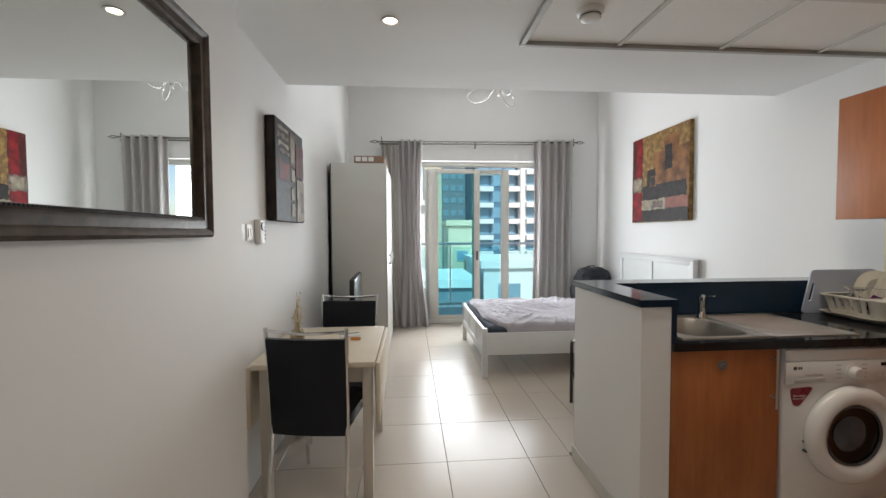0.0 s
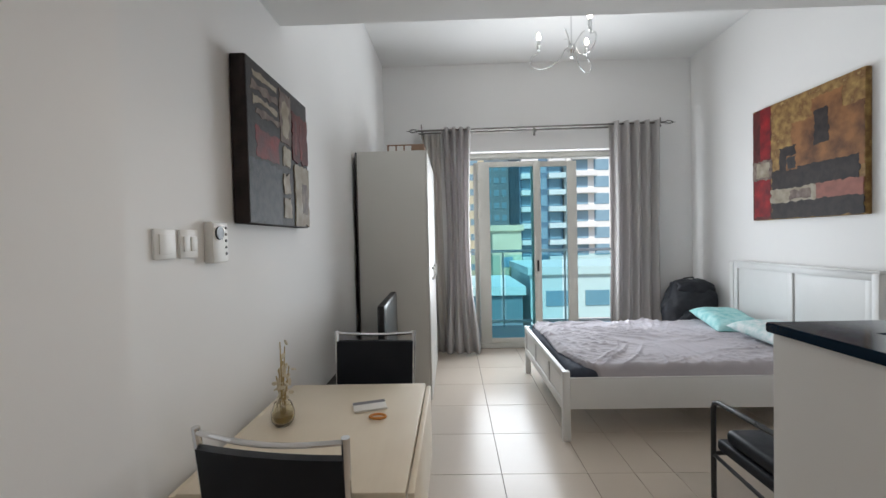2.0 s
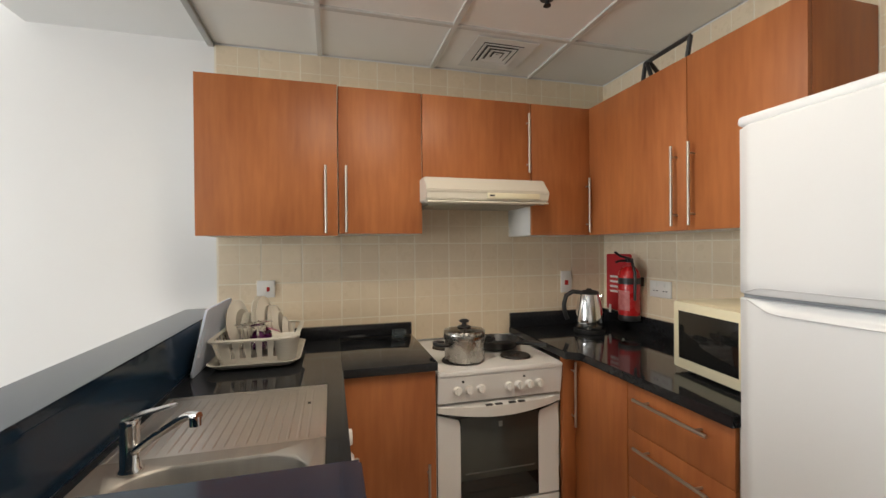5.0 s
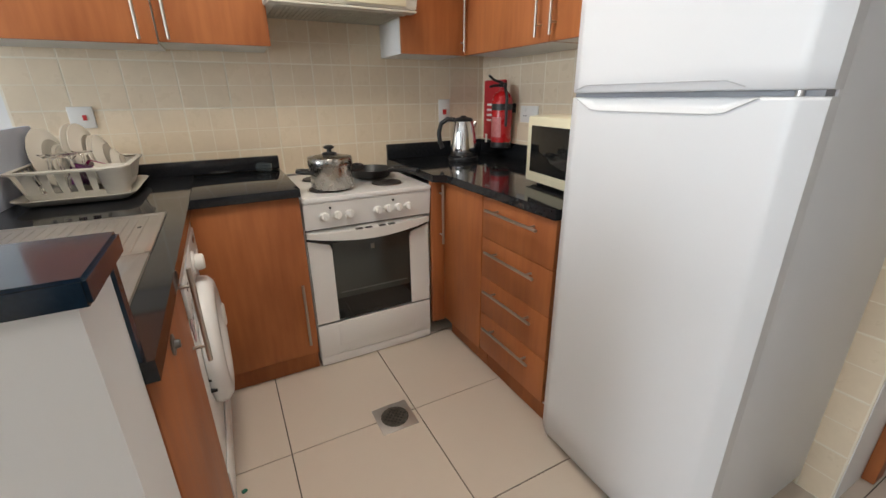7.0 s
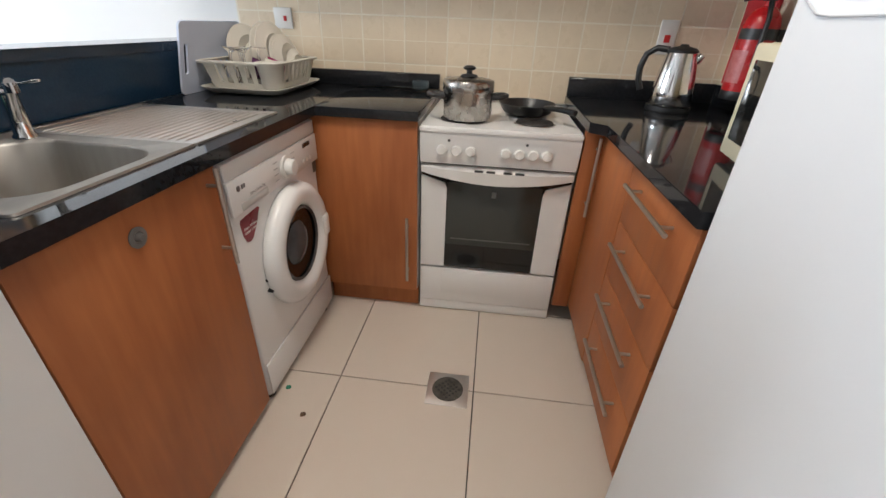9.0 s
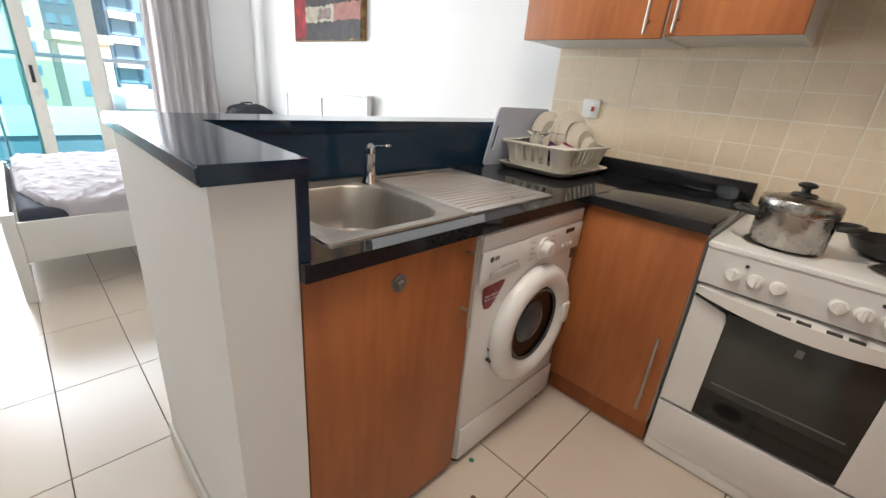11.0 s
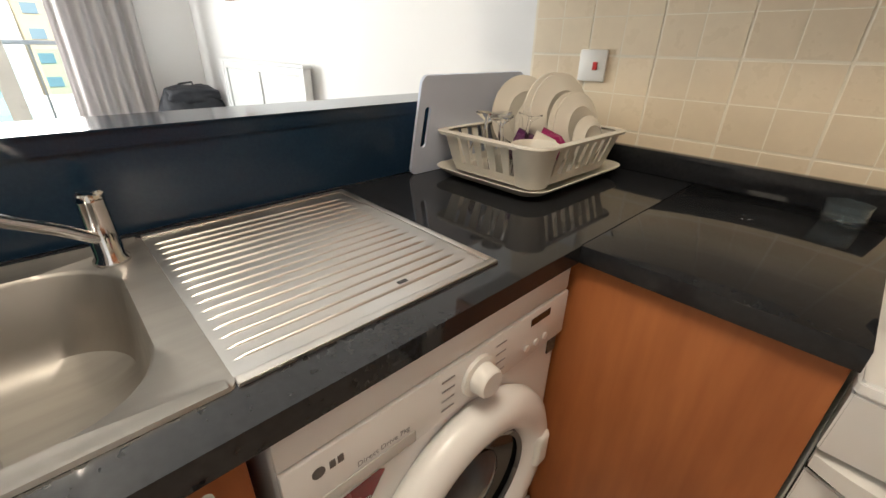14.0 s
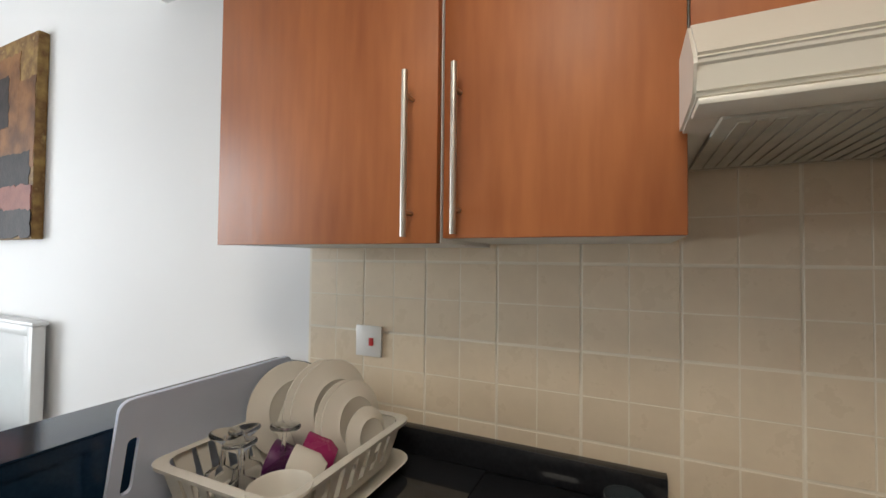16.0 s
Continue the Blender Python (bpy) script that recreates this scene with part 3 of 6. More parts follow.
for y in (Y0, Y1 - 0.028):
    part("side_rail", one(0.7505, y + 0.002, 0.22, 2.80, y + 0.026, 0.43, bevel=0.003), BEDW, bed)
for y in (3.795, 5.215):
    part("head_post", one(2.805, y, 0.0, 2.855, y + 0.05, 1.085, bevel=0.004), BEDW, bed)
part("head_cap", one(2.80, 3.785, 1.0855, 2.862, 5.275, 1.105, bevel=0.005), BEDW, bed)
part("head_panel", one(2.825, 3.8455, 0.25, 2.84, 5.2145, 1.085), BEDW, bed)
for y in (3.8455, 4.50, 5.165):
    part("head_stile", one(2.812, y, 0.4, 2.8245, y + 0.05, 1.035, bevel=0.002), BEDW, bed)
part("head_rail", one(2.812, 3.8455, 1.0355, 2.8245, 5.2145, 1.085, bevel=0.002), BEDW, bed)
part("slat_base", one(0.7505, Y0 + 0.03, 0.27, 2.80, Y1 - 0.03, 0.295), BEDW, bed)
mt_ = thing("mattress", "dark blue mattress lying in the white bed frame", "mattress")
part("cushion", one(0.76, Y0 + 0.035, 0.2955, 2.79, Y1 - 0.035, 0.485, bevel=0.04, seg=4), NAVY, mt_)
bm = B()
NX, NY = 190, 150
grid = {}
for i in range(NX + 1):
    for j in range(NY + 1):
        u, v = i / NX, j / NY
        x = 0.775 + 2.005 * u
        y = Y0 + 0.026 + (Y1 - Y0 - 0.052) * min(max((v - 0.035) / 0.93, 0.0), 1.0)
        e = min(v, 1 - v)
        ridge = 0.006 * noise.noise(Vector((x * 1.6, y * 1.6, 0.3)))
        for k_, (ang, fine, amp) in enumerate(((20, 9.0, 0.025), (62, 8.0, 0.025), (-38, 11.0, 0.022), (100, 12.0, 0.016), (5, 15.0, 0.012))):
            ca, sa = math.cos(radians(ang)), math.sin(radians(ang))
            warp = 0.10 * noise.noise(Vector((x * 1.8, y * 1.8, 4.0 + k_)))
            along, across = x * ca + y * sa, -x * sa + y * ca + warp
            mask = max(0.0, 0.5 + 1.2 * noise.noise(Vector((x * 1.7 + 9 * k_, y * 1.7, 1.5))))
            ridge += amp * mask * (1 - abs(noise.noise(Vector((along * 1.1, across * fine, 3.0 * k_))))) ** 10
        z = 0.505 + 0.75 * ridge + 0.02 * math.exp(-((v - 0.5) / 0.35) ** 2)
        drop = max(0.0, 1 - e / 0.042)
        z -= 0.125 * drop + 0.012 * drop * noise.noise(Vector((x * 6, 3, v * 9)))
        # the sheet has slipped back from the near corner of the foot end
        slip = max(0.0, 1 - (u / 0.10 + v / 0.30))
        x += 0.10 * slip
        y += 0.05 * slip
        if u < 0.02:
            z -= 0.03 * (1 - u / 0.02)
        grid[i, j] = bm.verts.new((x, y, z))
for i in range(NX):
    for j in range(NY):
        bm.faces.new((grid[i, j], grid[i + 1, j], grid[i + 1, j + 1], grid[i, j + 1]))
sheet = tagged(put("bed_sheet", bm, SHEET, 80), "crumpled lilac-grey sheet over the mattress", "bed sheet")
so = sheet.modifiers.new("thickness", "SOLIDIFY")
so.thickness = 0.004


def pillow(m, lx, ly, h, material, label, seed):
    bm = B()
    n = 22
    top, bot = {}, {}
    for i in range(n + 1):
        for j in range(n + 1):
            u, v = 2 * i / n - 1, 2 * j / n - 1
            puff = (max(0, 1 - u ** 4) * max(0, 1 - v ** 4)) ** 0.45
            w_ = 0.012 * noise.noise(Vector((u * 2.5 + seed, v * 2.5, seed)))
            pin = 1 - 0.07 * (1 - abs(u * v))
            x, y = u * lx / 2 * (pin if abs(u) > 0.8 else 1), v * ly / 2 * (pin if abs(v) > 0.8 else 1)
            top[i, j] = bm.verts.new((x, y, h * 0.62 * puff + w_ * puff))
            edge = i in (0, n) or j in (0, n)
            bot[i, j] = top[i, j] if edge else bm.verts.new((x, y, -h * 0.38 * puff))
    for i in range(n):
        for j in range(n):
            bm.faces.new((top[i, j], top[i + 1, j], top[i + 1, j + 1], top[i, j + 1]))
            bm.faces.new((bot[i, j], bot[i, j + 1], bot[i + 1, j + 1], bot[i + 1, j]))
    ob = put("pillow", bm, material, 80)
    ob.matrix_world = m
    return tagged(ob, label, "pillow", "pillows on the bed")


pillow(pose(2.50, 4.84, 0.575, 0, -6, 80), 0.64, 0.42, 0.115, TEAL, "turquoise patterned pillow lying by the headboard", 1.3)
pillow(pose(2.52, 4.18, 0.577, 0, -6, 99), 0.68, 0.44, 0.12, LEAFY, "pale pillow with green leaf print by the headboard", 5.1)

# ---- backpack ----
BAGM = mat("black_nylon", (0.014, 0.016, 0.022), (0.024, 0.027, 0.036), rough=0.65, scale=12, grain=900, relief=0.35)
bp = thing("backpack", "large black nylon backpack standing in the corner", "bag", pose(2.60, 5.62, 0))
for nm, sx, sy, sz, cx, cy, cz, sd in (("main_bag", 0.28, 0.16, 0.42, 0, 0, 0.42, 1), ("front_pocket", 0.19, 0.08, 0.24, -0.03, -0.17, 0.32, 2), ("top_lid", 0.21, 0.14, 0.085, 0.03, 0.0, 0.79, 3)):
    bm = B()
    bmesh.ops.create_icosphere(bm, subdivisions=4, radius=1)
    for v in bm.verts:
        c = v.co
        q = Vector([math.copysign(abs(t_) ** 0.72, t_) for t_ in c])
        q *= 1 + 0.20 * noise.noise(q * 2.3 + Vector((sd, 0, 0))) + 0.03 * noise.noise(q * 7)
        v.co = Vector((cx + q.x * sx, cy + q.y * sy, max(0.0, cz + q.z * sz)))
    part(nm, bm, BAGM, bp, smooth=80)
bm = B()
tube(bm, [(-0.06, 0.02, 0.84), (-0.05, 0.02, 0.89), (0.05, 0.02, 0.90), (0.07, 0.02, 0.84)], 0.009, 8)
part("handle", bm, BAGM, bp)
part("logo_patch", one(-0.215, -0.262, 0.42, -0.18, -0.245, 0.435), WHITE_PLASTIC, bp, "small white patch")

# ---- dining corner ----
TBL = mat("cream_table_paint", (0.66, 0.61, 0.53), (0.61, 0.56, 0.48), rough=0.4, scale=3)
tb = thing("drop_leaf_table", "cream drop-leaf dining table with pale wood top by the wall", "table")
part("tabletop", one(-0.765, 2.06, 0.697, -0.156, 2.875, 0.725, bevel=0.004), TABLETOP, tb, "pale wood top")
part("drop_leaf", one(-0.152, 2.07, 0.40, -0.132, 2.865, 0.717, bevel=0.004), TABLETOP, tb, "folded-down leaf")
part("drop_leaf", one(-0.795, 2.07, 0.40, -0.775, 2.865, 0.712, bevel=0.004), TABLETOP, tb, "folded-down leaf")
for y in (2.10, 2.80):
    part("apron", one(-0.68, y, 0.61, -0.222, y + 0.02, 0.6965, bevel=0.002), TBL, tb)
for x in (-0.72, -0.232):
    part("apron", one(x, 2.14, 0.61, x + 0.02, 2.79, 0.6965, bevel=0.002), TBL, tb)
for x in (-0.735, -0.222):
    for y in (2.085, 2.80):
        part("leg", one(x, y, 0, x + 0.05, y + 0.05, 0.6965, bevel=0.004), TBL, tb)


def dining_chair(m):
    """Faces +y; the back stands at y = 0."""
    c = thing("dining_chair", "chrome tube dining chair with black leatherette seat and back", "chair", m, "chairs round the table")
    bm = B()
    pr = [(0.004, 0.385), (-0.005, 0.62), (-0.018, 0.77), (-0.03, 0.868)]
    vs = []
    for yy, z in pr:
        hw = 0.192 + 0.012 * (z - 0.44)
        row = []
        for k in range(9):
            x = -hw + 2 * hw * k / 8
            bow = -0.014 * (1 - (x / hw) ** 2)
            row.append((bm.verts.new((x, yy + bow + 0.014, z)), bm.verts.new((x, yy + bow - 0.014, z))))
        vs.append(row)
    for a, b in zip(vs, vs[1:]):
        for k in range(8):
            bm.faces.new((a[k][0], a[k + 1][0], b[k + 1][0], b[k][0]))
            bm.faces.new((a[k][1], b[k][1], b[k + 1][1], a[k + 1][1]))
        bm.faces.new((a[0][0], b[0][0], b[0][1], a[0][1]))
        bm.faces.new((a[8][0], a[8][1], b[8][1], b[8][0]))
    for r, fl in ((vs[0], 0), (vs[-1], 1)):
        for k in range(8):
            bm.faces.new((r[k][0], r[k][1], r[k + 1][1], r[k + 1][0]))
    part("backrest", bm, LEATHER, c, "black leatherette back", smooth=50)
    bm = B()
    slab(bm, round_rect(-0.20, -0.005, 0.20, 0.40, 0.05), 0.425, 0.475)
    bmesh.ops.bevel(bm, geom=[e for e in bm.edges if e.is_boundary or abs(e.verts[0].co.z - e.verts[1].co.z) < 1e-4], offset=0.014, segments=3, affect="EDGES")
    part("seat", bm, LEATHER, c, "black padded seat", smooth=50)
    for s in (-1, 1):
        bm = B()
        tube(bm, [(s * 0.193, -0.05, 0.0), (s * 0.193, -0.02, 0.25), (s * 0.192, 0.0, 0.45), (s * 0.194, -0.012, 0.70), (s * 0.202, -0.034, 0.92)], 0.0105, 10)
        part("leg", bm, CHROME, c)
        bm = B()
        tube(bm, [(s * 0.18, 0.40, 0.0), (s * 0.18, 0.375, 0.42)], 0.0105, 10)
        part("leg", bm, CHROME, c)
        bm = B()
        tube(bm, [(s * 0.192, -0.002, 0.415), (s * 0.18, 0.375, 0.415)], 0.009, 8)
        part("seat_rail", bm, CHROME, c)
    bm = B()
    tube(bm, [(-0.20 + 0.40 * k / 8, -0.034 - 0.016 * math.sin(math.pi * k / 8), 0.908 - 0.012 * math.sin(math.pi * k / 8)) for k in range(9)], 0.0075, 8)
    part("top_bar", bm, CHROME, c)
    return c


ch = dining_chair(pose(-0.475, 2.025, 0, 0, 0, -9))
copy_thing(ch, pose(-0.43, 3.07, 0, 0, 0, 177))

v = thing("flower_vase", "round glass vase with pale artificial flowers on the table", "vase", pose(-0.645, 2.465, 0.7255) @ Matrix.Diagonal((0.8, 0.8, 0.95, 1)))
bm = B()
lathe(bm, [(0, 0.0), (0.035, 0.0), (0.05, 0.02), (0.052, 0.05), (0.04, 0.078), (0.036, 0.085), (0.033, 0.083), (0.037, 0.076), (0.048, 0.05), (0.046, 0.022), (0.03, 0.006), (0, 0.006)], n=28)
part("bowl", bm, glass_mat("smoky_glass", (0.86, 0.83, 0.72)), v, "clear glass bowl", smooth=60)
bm = B()
lathe(bm, [(0, 0.008), (0.028, 0.008), (0.042, 0.024), (0.043, 0.04), (0, 0.04)], n=20)
part("filling", bm, mat("amber_beads", (0.34, 0.25, 0.08), (0.2, 0.15, 0.05), rough=0.3, scale=90, relief=0.5), v, "amber filling", smooth=60)
STEM = mat("gold_stem", (0.50, 0.38, 0.16), (0.38, 0.28, 0.12), rough=0.5, scale=30)
PETAL = mat("ivory_petal", (0.74, 0.68, 0.55), (0.66, 0.58, 0.42), rough=0.6, scale=30)
rnd = random.Random(4)
for k in range(7):
    a = rnd.uniform(0, 6.28)
    r = rnd.uniform(0.01, 0.045)
    h = rnd.uniform(0.18, 0.33)
    bm = B()
    tube(bm, [(0.01 * math.cos(a), 0.01 * math.sin(a), 0.03), (r * 0.4 * math.cos(a), r * 0.4 * math.sin(a), h * 0.5), (r * math.cos(a), r * math.sin(a), h)], 0.0028, 6)
    part("stem", bm, STEM, v)
    bm = B()
    for q in range(9):
        z = h * rnd.uniform(0.35, 1.0)
        f = z / h
        bmesh.ops.create_icosphere(bm, subdivisions=1, radius=0.011, matrix=pose(r * f * math.cos(a) + rnd.uniform(-0.02, 0.02), r * f * math.sin(a) + rnd.uniform(-0.02, 0.02), z, rnd.uniform(0, 180), rnd.uniform(0, 180), 0) @ Matrix.Diagonal((1.3, 0.8, 0.35, 1)))
    part("blossom", bm, PETAL, v)
pk = thing("paper_packet", "small white and grey packet lying on the table", "packet", pose(-0.36, 2.61, 0.7255, 0, 0, 18) @ Matrix.Diagonal((0.85, 1.1, 1, 1)))
part("packet", one(-0.075, -0.04, 0, 0.075, 0.04, 0.009, bevel=0.003), WHITE_PLASTIC, pk)
part("band", one(-0.074, 0.012, 0.0092, 0.074, 0.036, 0.0098), mat("grey_print", (0.18, 0.18, 0.2), rough=0.5), pk, "dark printed band")
bm = B()
tube(bm, [(0.035 * math.cos(k / 16 * 6.283), 0.025 * math.sin(k / 16 * 6.283), 0.006) for k in range(17)], 0.005, 8)
rg = put("orange_ring", bm, mat("orange_plastic", (0.65, 0.27, 0.05), (0.55, 0.22, 0.04), rough=0.5), 60)
rg.matrix_world = pose(-0.31, 2.51, 0.7255) @ Matrix.Diagonal((0.85, 0.75, 1, 1))
tagged(rg, "orange elastic ring lying on the table", "ring")

# ---- armchair beside the half wall ----
ac = thing("armchair", "black tube armchair with black padded seat by the half wall", "armchair")
for x in (1.32, 1.86):
    bm = B()
    tube(bm, [(x, 3.16, 0.0), (x, 3.16, 0.47), (x, 3.148, 0.502), (x, 3.12, 0.515), (x, 2.70, 0.53), (x, 2.66, 0.52), (x, 2.62, 0.0)], 0.013, 10)
    part("side_frame", bm, BLACK_METAL, ac)
    bm = B()
    tube(bm, [(x, 3.16, 0.23), (x, 2.64, 0.20)], 0.010, 8)
    part("side_bar", bm, BLACK_METAL, ac)
bm = B()
tube(bm, [(1.32, 3.15, 0.24), (1.86, 3.15, 0.24)], 0.011, 8)
part("front_bar", bm, BLACK_METAL, ac)
part("seat", one(1.34, 2.66, 0.25, 1.84, 3.17, 0.31, bevel=0.018, seg=3), LEATHER, ac, "black padded seat")
part("cushion", one(1.35, 2.68, 0.3105, 1.83, 3.12, 0.385, bevel=0.03, seg=4), LEATHER, ac, "black cushion")
part("backrest", one(1.34, 2.60, 0.3, 1.84, 2.655, 0.80, bevel=0.018, seg=3), LEATHER, ac)

# ---- pictures and mirror ----
def paint(name, a, b, scale=14, c=None):
    M = Mat(name)
    stops = [(0.32, a), (0.62, b)] + ([(0.75, c)] if c else [])
    M.link(ramp(M, noise_of(M, scale, 8.0), stops), M.b.inputs["Base Color"])
    M.b.inputs["Roughness"].default_value = 0.55
    M.b.inputs["Specular IOR Level"].default_value = 0.2
    bump(M, noise_of(M, 70, 4.0), 0.5, 0.003)
    return M.m


P_BLACK = paint("paint_black", (0.014, 0.012, 0.012), (0.035, 0.026, 0.024))
P_RED = paint("paint_red", (0.30, 0.015, 0.018), (0.12, 0.008, 0.012), 8)
P_DRED = paint("paint_dark_red", (0.05, 0.012, 0.012), (0.11, 0.02, 0.018), 9)
P_GOLD = paint("paint_gold", (0.34, 0.22, 0.075), (0.15, 0.075, 0.028), 16, (0.46, 0.34, 0.14))
P_BROWN = paint("paint_brown", (0.075, 0.032, 0.016), (0.26, 0.12, 0.045), 7)
P_GREY = paint("paint_grey", (0.22, 0.17, 0.14), (0.10, 0.07, 0.06), 18)
P_BEIGE = paint("paint_beige", (0.36, 0.32, 0.25), (0.22, 0.18, 0.13), 12)
P_SLATE = paint("paint_slate", (0.035, 0.040, 0.046), (0.07, 0.073, 0.078), 25)
P_DGREY = paint("paint_charcoal", (0.022, 0.020, 0.022), (0.045, 0.040, 0.039), 12)
P_ROSE = paint("paint_rose", (0.20, 0.03, 0.03), (0.09, 0.04, 0.042), 9)
P_PINK = paint("paint_brick", (0.30, 0.12, 0.09), (0.22, 0.09, 0.07), 14)


def picture(label, m, w, h, d, base, edge, patches):
    """A canvas whose face looks along local -y, with patches (u0, v0, u1, v1, paint) from its top left."""
    e = thing("canvas_painting", label, "painting", m)
    part("canvas", one(0, 0, -h, w, d, 0, bevel=0.006), edge, e)
    part("paint_patch", one(0.004, -0.0012, -h + 0.004, w - 0.004, -0.0002, -0.004), base, e)
    for k, (u0, v0, u1, v1, p) in enumerate(patches):
        bm = B()
        nx, nz = 28, 28
        x0, x1, z0, z1 = max(u0 * w, 0.005), min(u1 * w, w - 0.005), -max(v0 * h, 0.005), -min(v1 * h, h - 0.005)
        y = -0.0016 - 0.0004 * k
        loop = []
        for i in range(nx):
            loop.append((x0 + (x1 - x0) * i / nx, z0))
        for i in range(nz):
            loop.append((x1, z0 + (z1 - z0) * i / nz))
        for i in range(nx):
            loop.append((x1 + (x0 - x1) * i / nx, z1))
        for i in range(nz):
            loop.append((x0, z1 + (z0 - z1) * i / nz))
        r = 0.015
        pts = [(min(max(x + r * noise.fractal(Vector((x * 22, z * 22, k)), 1.0, 2.0, 4), 0.004), w - 0.004), min(max(z + r * noise.fractal(Vector((x * 22, z * 22, k + 9)), 1.0, 2.0, 4), -h + 0.004), -0.004)) for x, z in loop]
        a = [bm.verts.new((x, y, z)) for x, z in pts]
        b = [bm.verts.new((x, -0.0012, z)) for x, z in pts]
        bm.faces.new(a)
        for i in range(len(a)):
            bm.faces.new((a[i], a[(i + 1) % len(a)], b[(i + 1) % len(a)], b[i]))
        part("paint_patch", bm, p, e, smooth=None)
    return e


picture("large abstract canvas in gold, red and black on the wall", pose(2.835, 4.972, 2.508, 0, 0, -90), 1.06, 1.016, 0.044, P_GOLD, P_GOLD, [
    (0.0, 0.0, 0.21, 1.0, P_DRED), (0.09, 0.0, 0.20, 0.46, P_RED), (0.02, 0.62, 0.20, 0.97, P_RED), (0.42, 0.22, 1.0, 0.66, P_BROWN), (0.60, 0.08, 0.84, 0.45, P_BROWN),
    (0.22, 0.58, 0.96, 0.78, P_BLACK), (0.30, 0.40, 0.46, 0.66, P_BLACK), (0.62, 0.18, 0.74, 0.44, P_BLACK), (0.37, 0.48, 0.47, 0.60, P_BROWN), (0.38, 0.49, 0.46, 0.585, P_DGREY),
    (0.0, 0.47, 0.22, 0.64, P_GREY), (0.05, 0.49, 0.19, 0.62, P_BEIGE), (0.22, 0.85, 1.0, 1.0, P_BLACK), (0.21, 0.745, 0.68, 0.86, P_BEIGE), (0.64, 0.74, 0.99, 0.855, P_PINK), (0.40, 0.77, 0.60, 0.84, P_GREY)])
picture("square abstract canvas in charcoal, beige and dark red", pose(-0.766, 2.512, 2.085, 0, 0, 90), 0.625, 0.628, 0.060, P_DGREY, P_BLACK, [
    (0.0, 0.60, 0.47, 1.0, P_SLATE), (0.10, 0.40, 0.44, 0.58, P_ROSE), (0.08, 0.06, 0.42, 0.095, P_BEIGE), (0.06, 0.13, 0.44, 0.18, P_GREY), (0.08, 0.21, 0.42, 0.25, P_BEIGE), (0.12, 0.28, 0.46, 0.32, P_GREY),
    (0.46, 0.05, 0.66, 0.40, P_GREY), (0.50, 0.12, 0.62, 0.36, P_BEIGE), (0.50, 0.44, 0.62, 0.57, P_BEIGE), (0.50, 0.63, 0.62, 0.76, P_BEIGE), (0.50, 0.80, 0.62, 0.94, P_BEIGE),
    (0.68, 0.14, 1.0, 0.50, P_DRED), (0.72, 0.20, 0.76, 0.46, P_ROSE), (0.82, 0.2, 0.86, 0.47, P_ROSE), (0.70, 0.52, 1.0, 1.0, P_BEIGE), (0.84, 0.66, 0.97, 0.90, P_GREY)])

MIR = Mat("mirror_silver")
MIR.b.inputs["Base Color"].default_value = (0.88, 0.90, 0.88, 1)
MIR.b.inputs["Metallic"].default_value = 1
MIR.b.inputs["Roughness"].default_value = 0.01
FRAMEM = mat("antique_bronze_wood", (0.030, 0.020, 0.014), (0.075, 0.052, 0.036), rough=0.38, scale=26, grain=160, relief=0.3, metal=0.3)
mi = thing("wall_mirror", "wide wall mirror in a dark bronze moulded frame", "mirror")
mx0, mx1, mz0, mz1 = 0.28, 1.53, 1.366, 2.09
part("glass", one(XN + 0.006, mx0 + 0.06, mz0 + 0.06, XN + 0.012, mx1 - 0.06, mz1 - 0.06), MIR.m, mi, "mirror glass", smooth=None)
prof = [(0.0, 0.001), (0.0, 0.030), (0.010, 0.040), (0.022, 0.036), (0.030, 0.028), (0.050, 0.030), (0.060, 0.034), (0.068, 0.026), (0.072, 0.0125), (0.072, 0.001)]
for name, fn, lo, hi in (("frame_bottom", lambda s, o, d: (XN + d, s, mz0 + o), mx0, mx1), ("frame_top", lambda s, o, d: (XN + d, s, mz1 - o), mx0, mx1), ("frame_side", lambda s, o, d: (XN + d, mx0 + o, s), mz0, mz1), ("frame_side", lambda s, o, d: (XN + d, mx1 - o, s), mz0, mz1)):
    bm = B()
    a = [bm.verts.new(fn(lo + o, o, d)) for o, d in prof]
    b = [bm.verts.new(fn(hi - o, o, d)) for o, d in prof]
    for k in range(len(prof)):
        j = (k + 1) % len(prof)
        bm.faces.new((a[k], a[j], b[j], b[k]))
    part(name, bm, FRAMEM, mi, smooth=30)
bm = B()
n = 120
for k in range(n):
    s = mx0 + 0.07 + (mx1 - mx0 - 0.14) * k / n
    bmesh.ops.create_icosphere(bm, subdivisions=1, radius=0.0045, matrix=Matrix.Translation((XN + 0.0285, s, mz0 + 0.066)))
part("bead_row", bm, BLACK_PLASTIC, mi, "dark beaded inner edge")

# ---- switches, intercom, sockets ----
def plate(name, label, m, w, h, extras, group=""):
    """A wall plate; its face looks along local -y."""
    e = thing(name, label, "switch" if "switch" in name else "socket", m, group)
    part("plate", one(-w / 2, -0.009, -h / 2, w / 2, -0.0005, h / 2, bevel=0.003), WHITE_PLASTIC, e)
    for nm, x0, z0, x1, z1, p, mt2 in extras:
        part(nm, one(x0, -0.0105 - p, z0, x1, -0.0092, z1, bevel=0.0008), mt2, e)
    return e


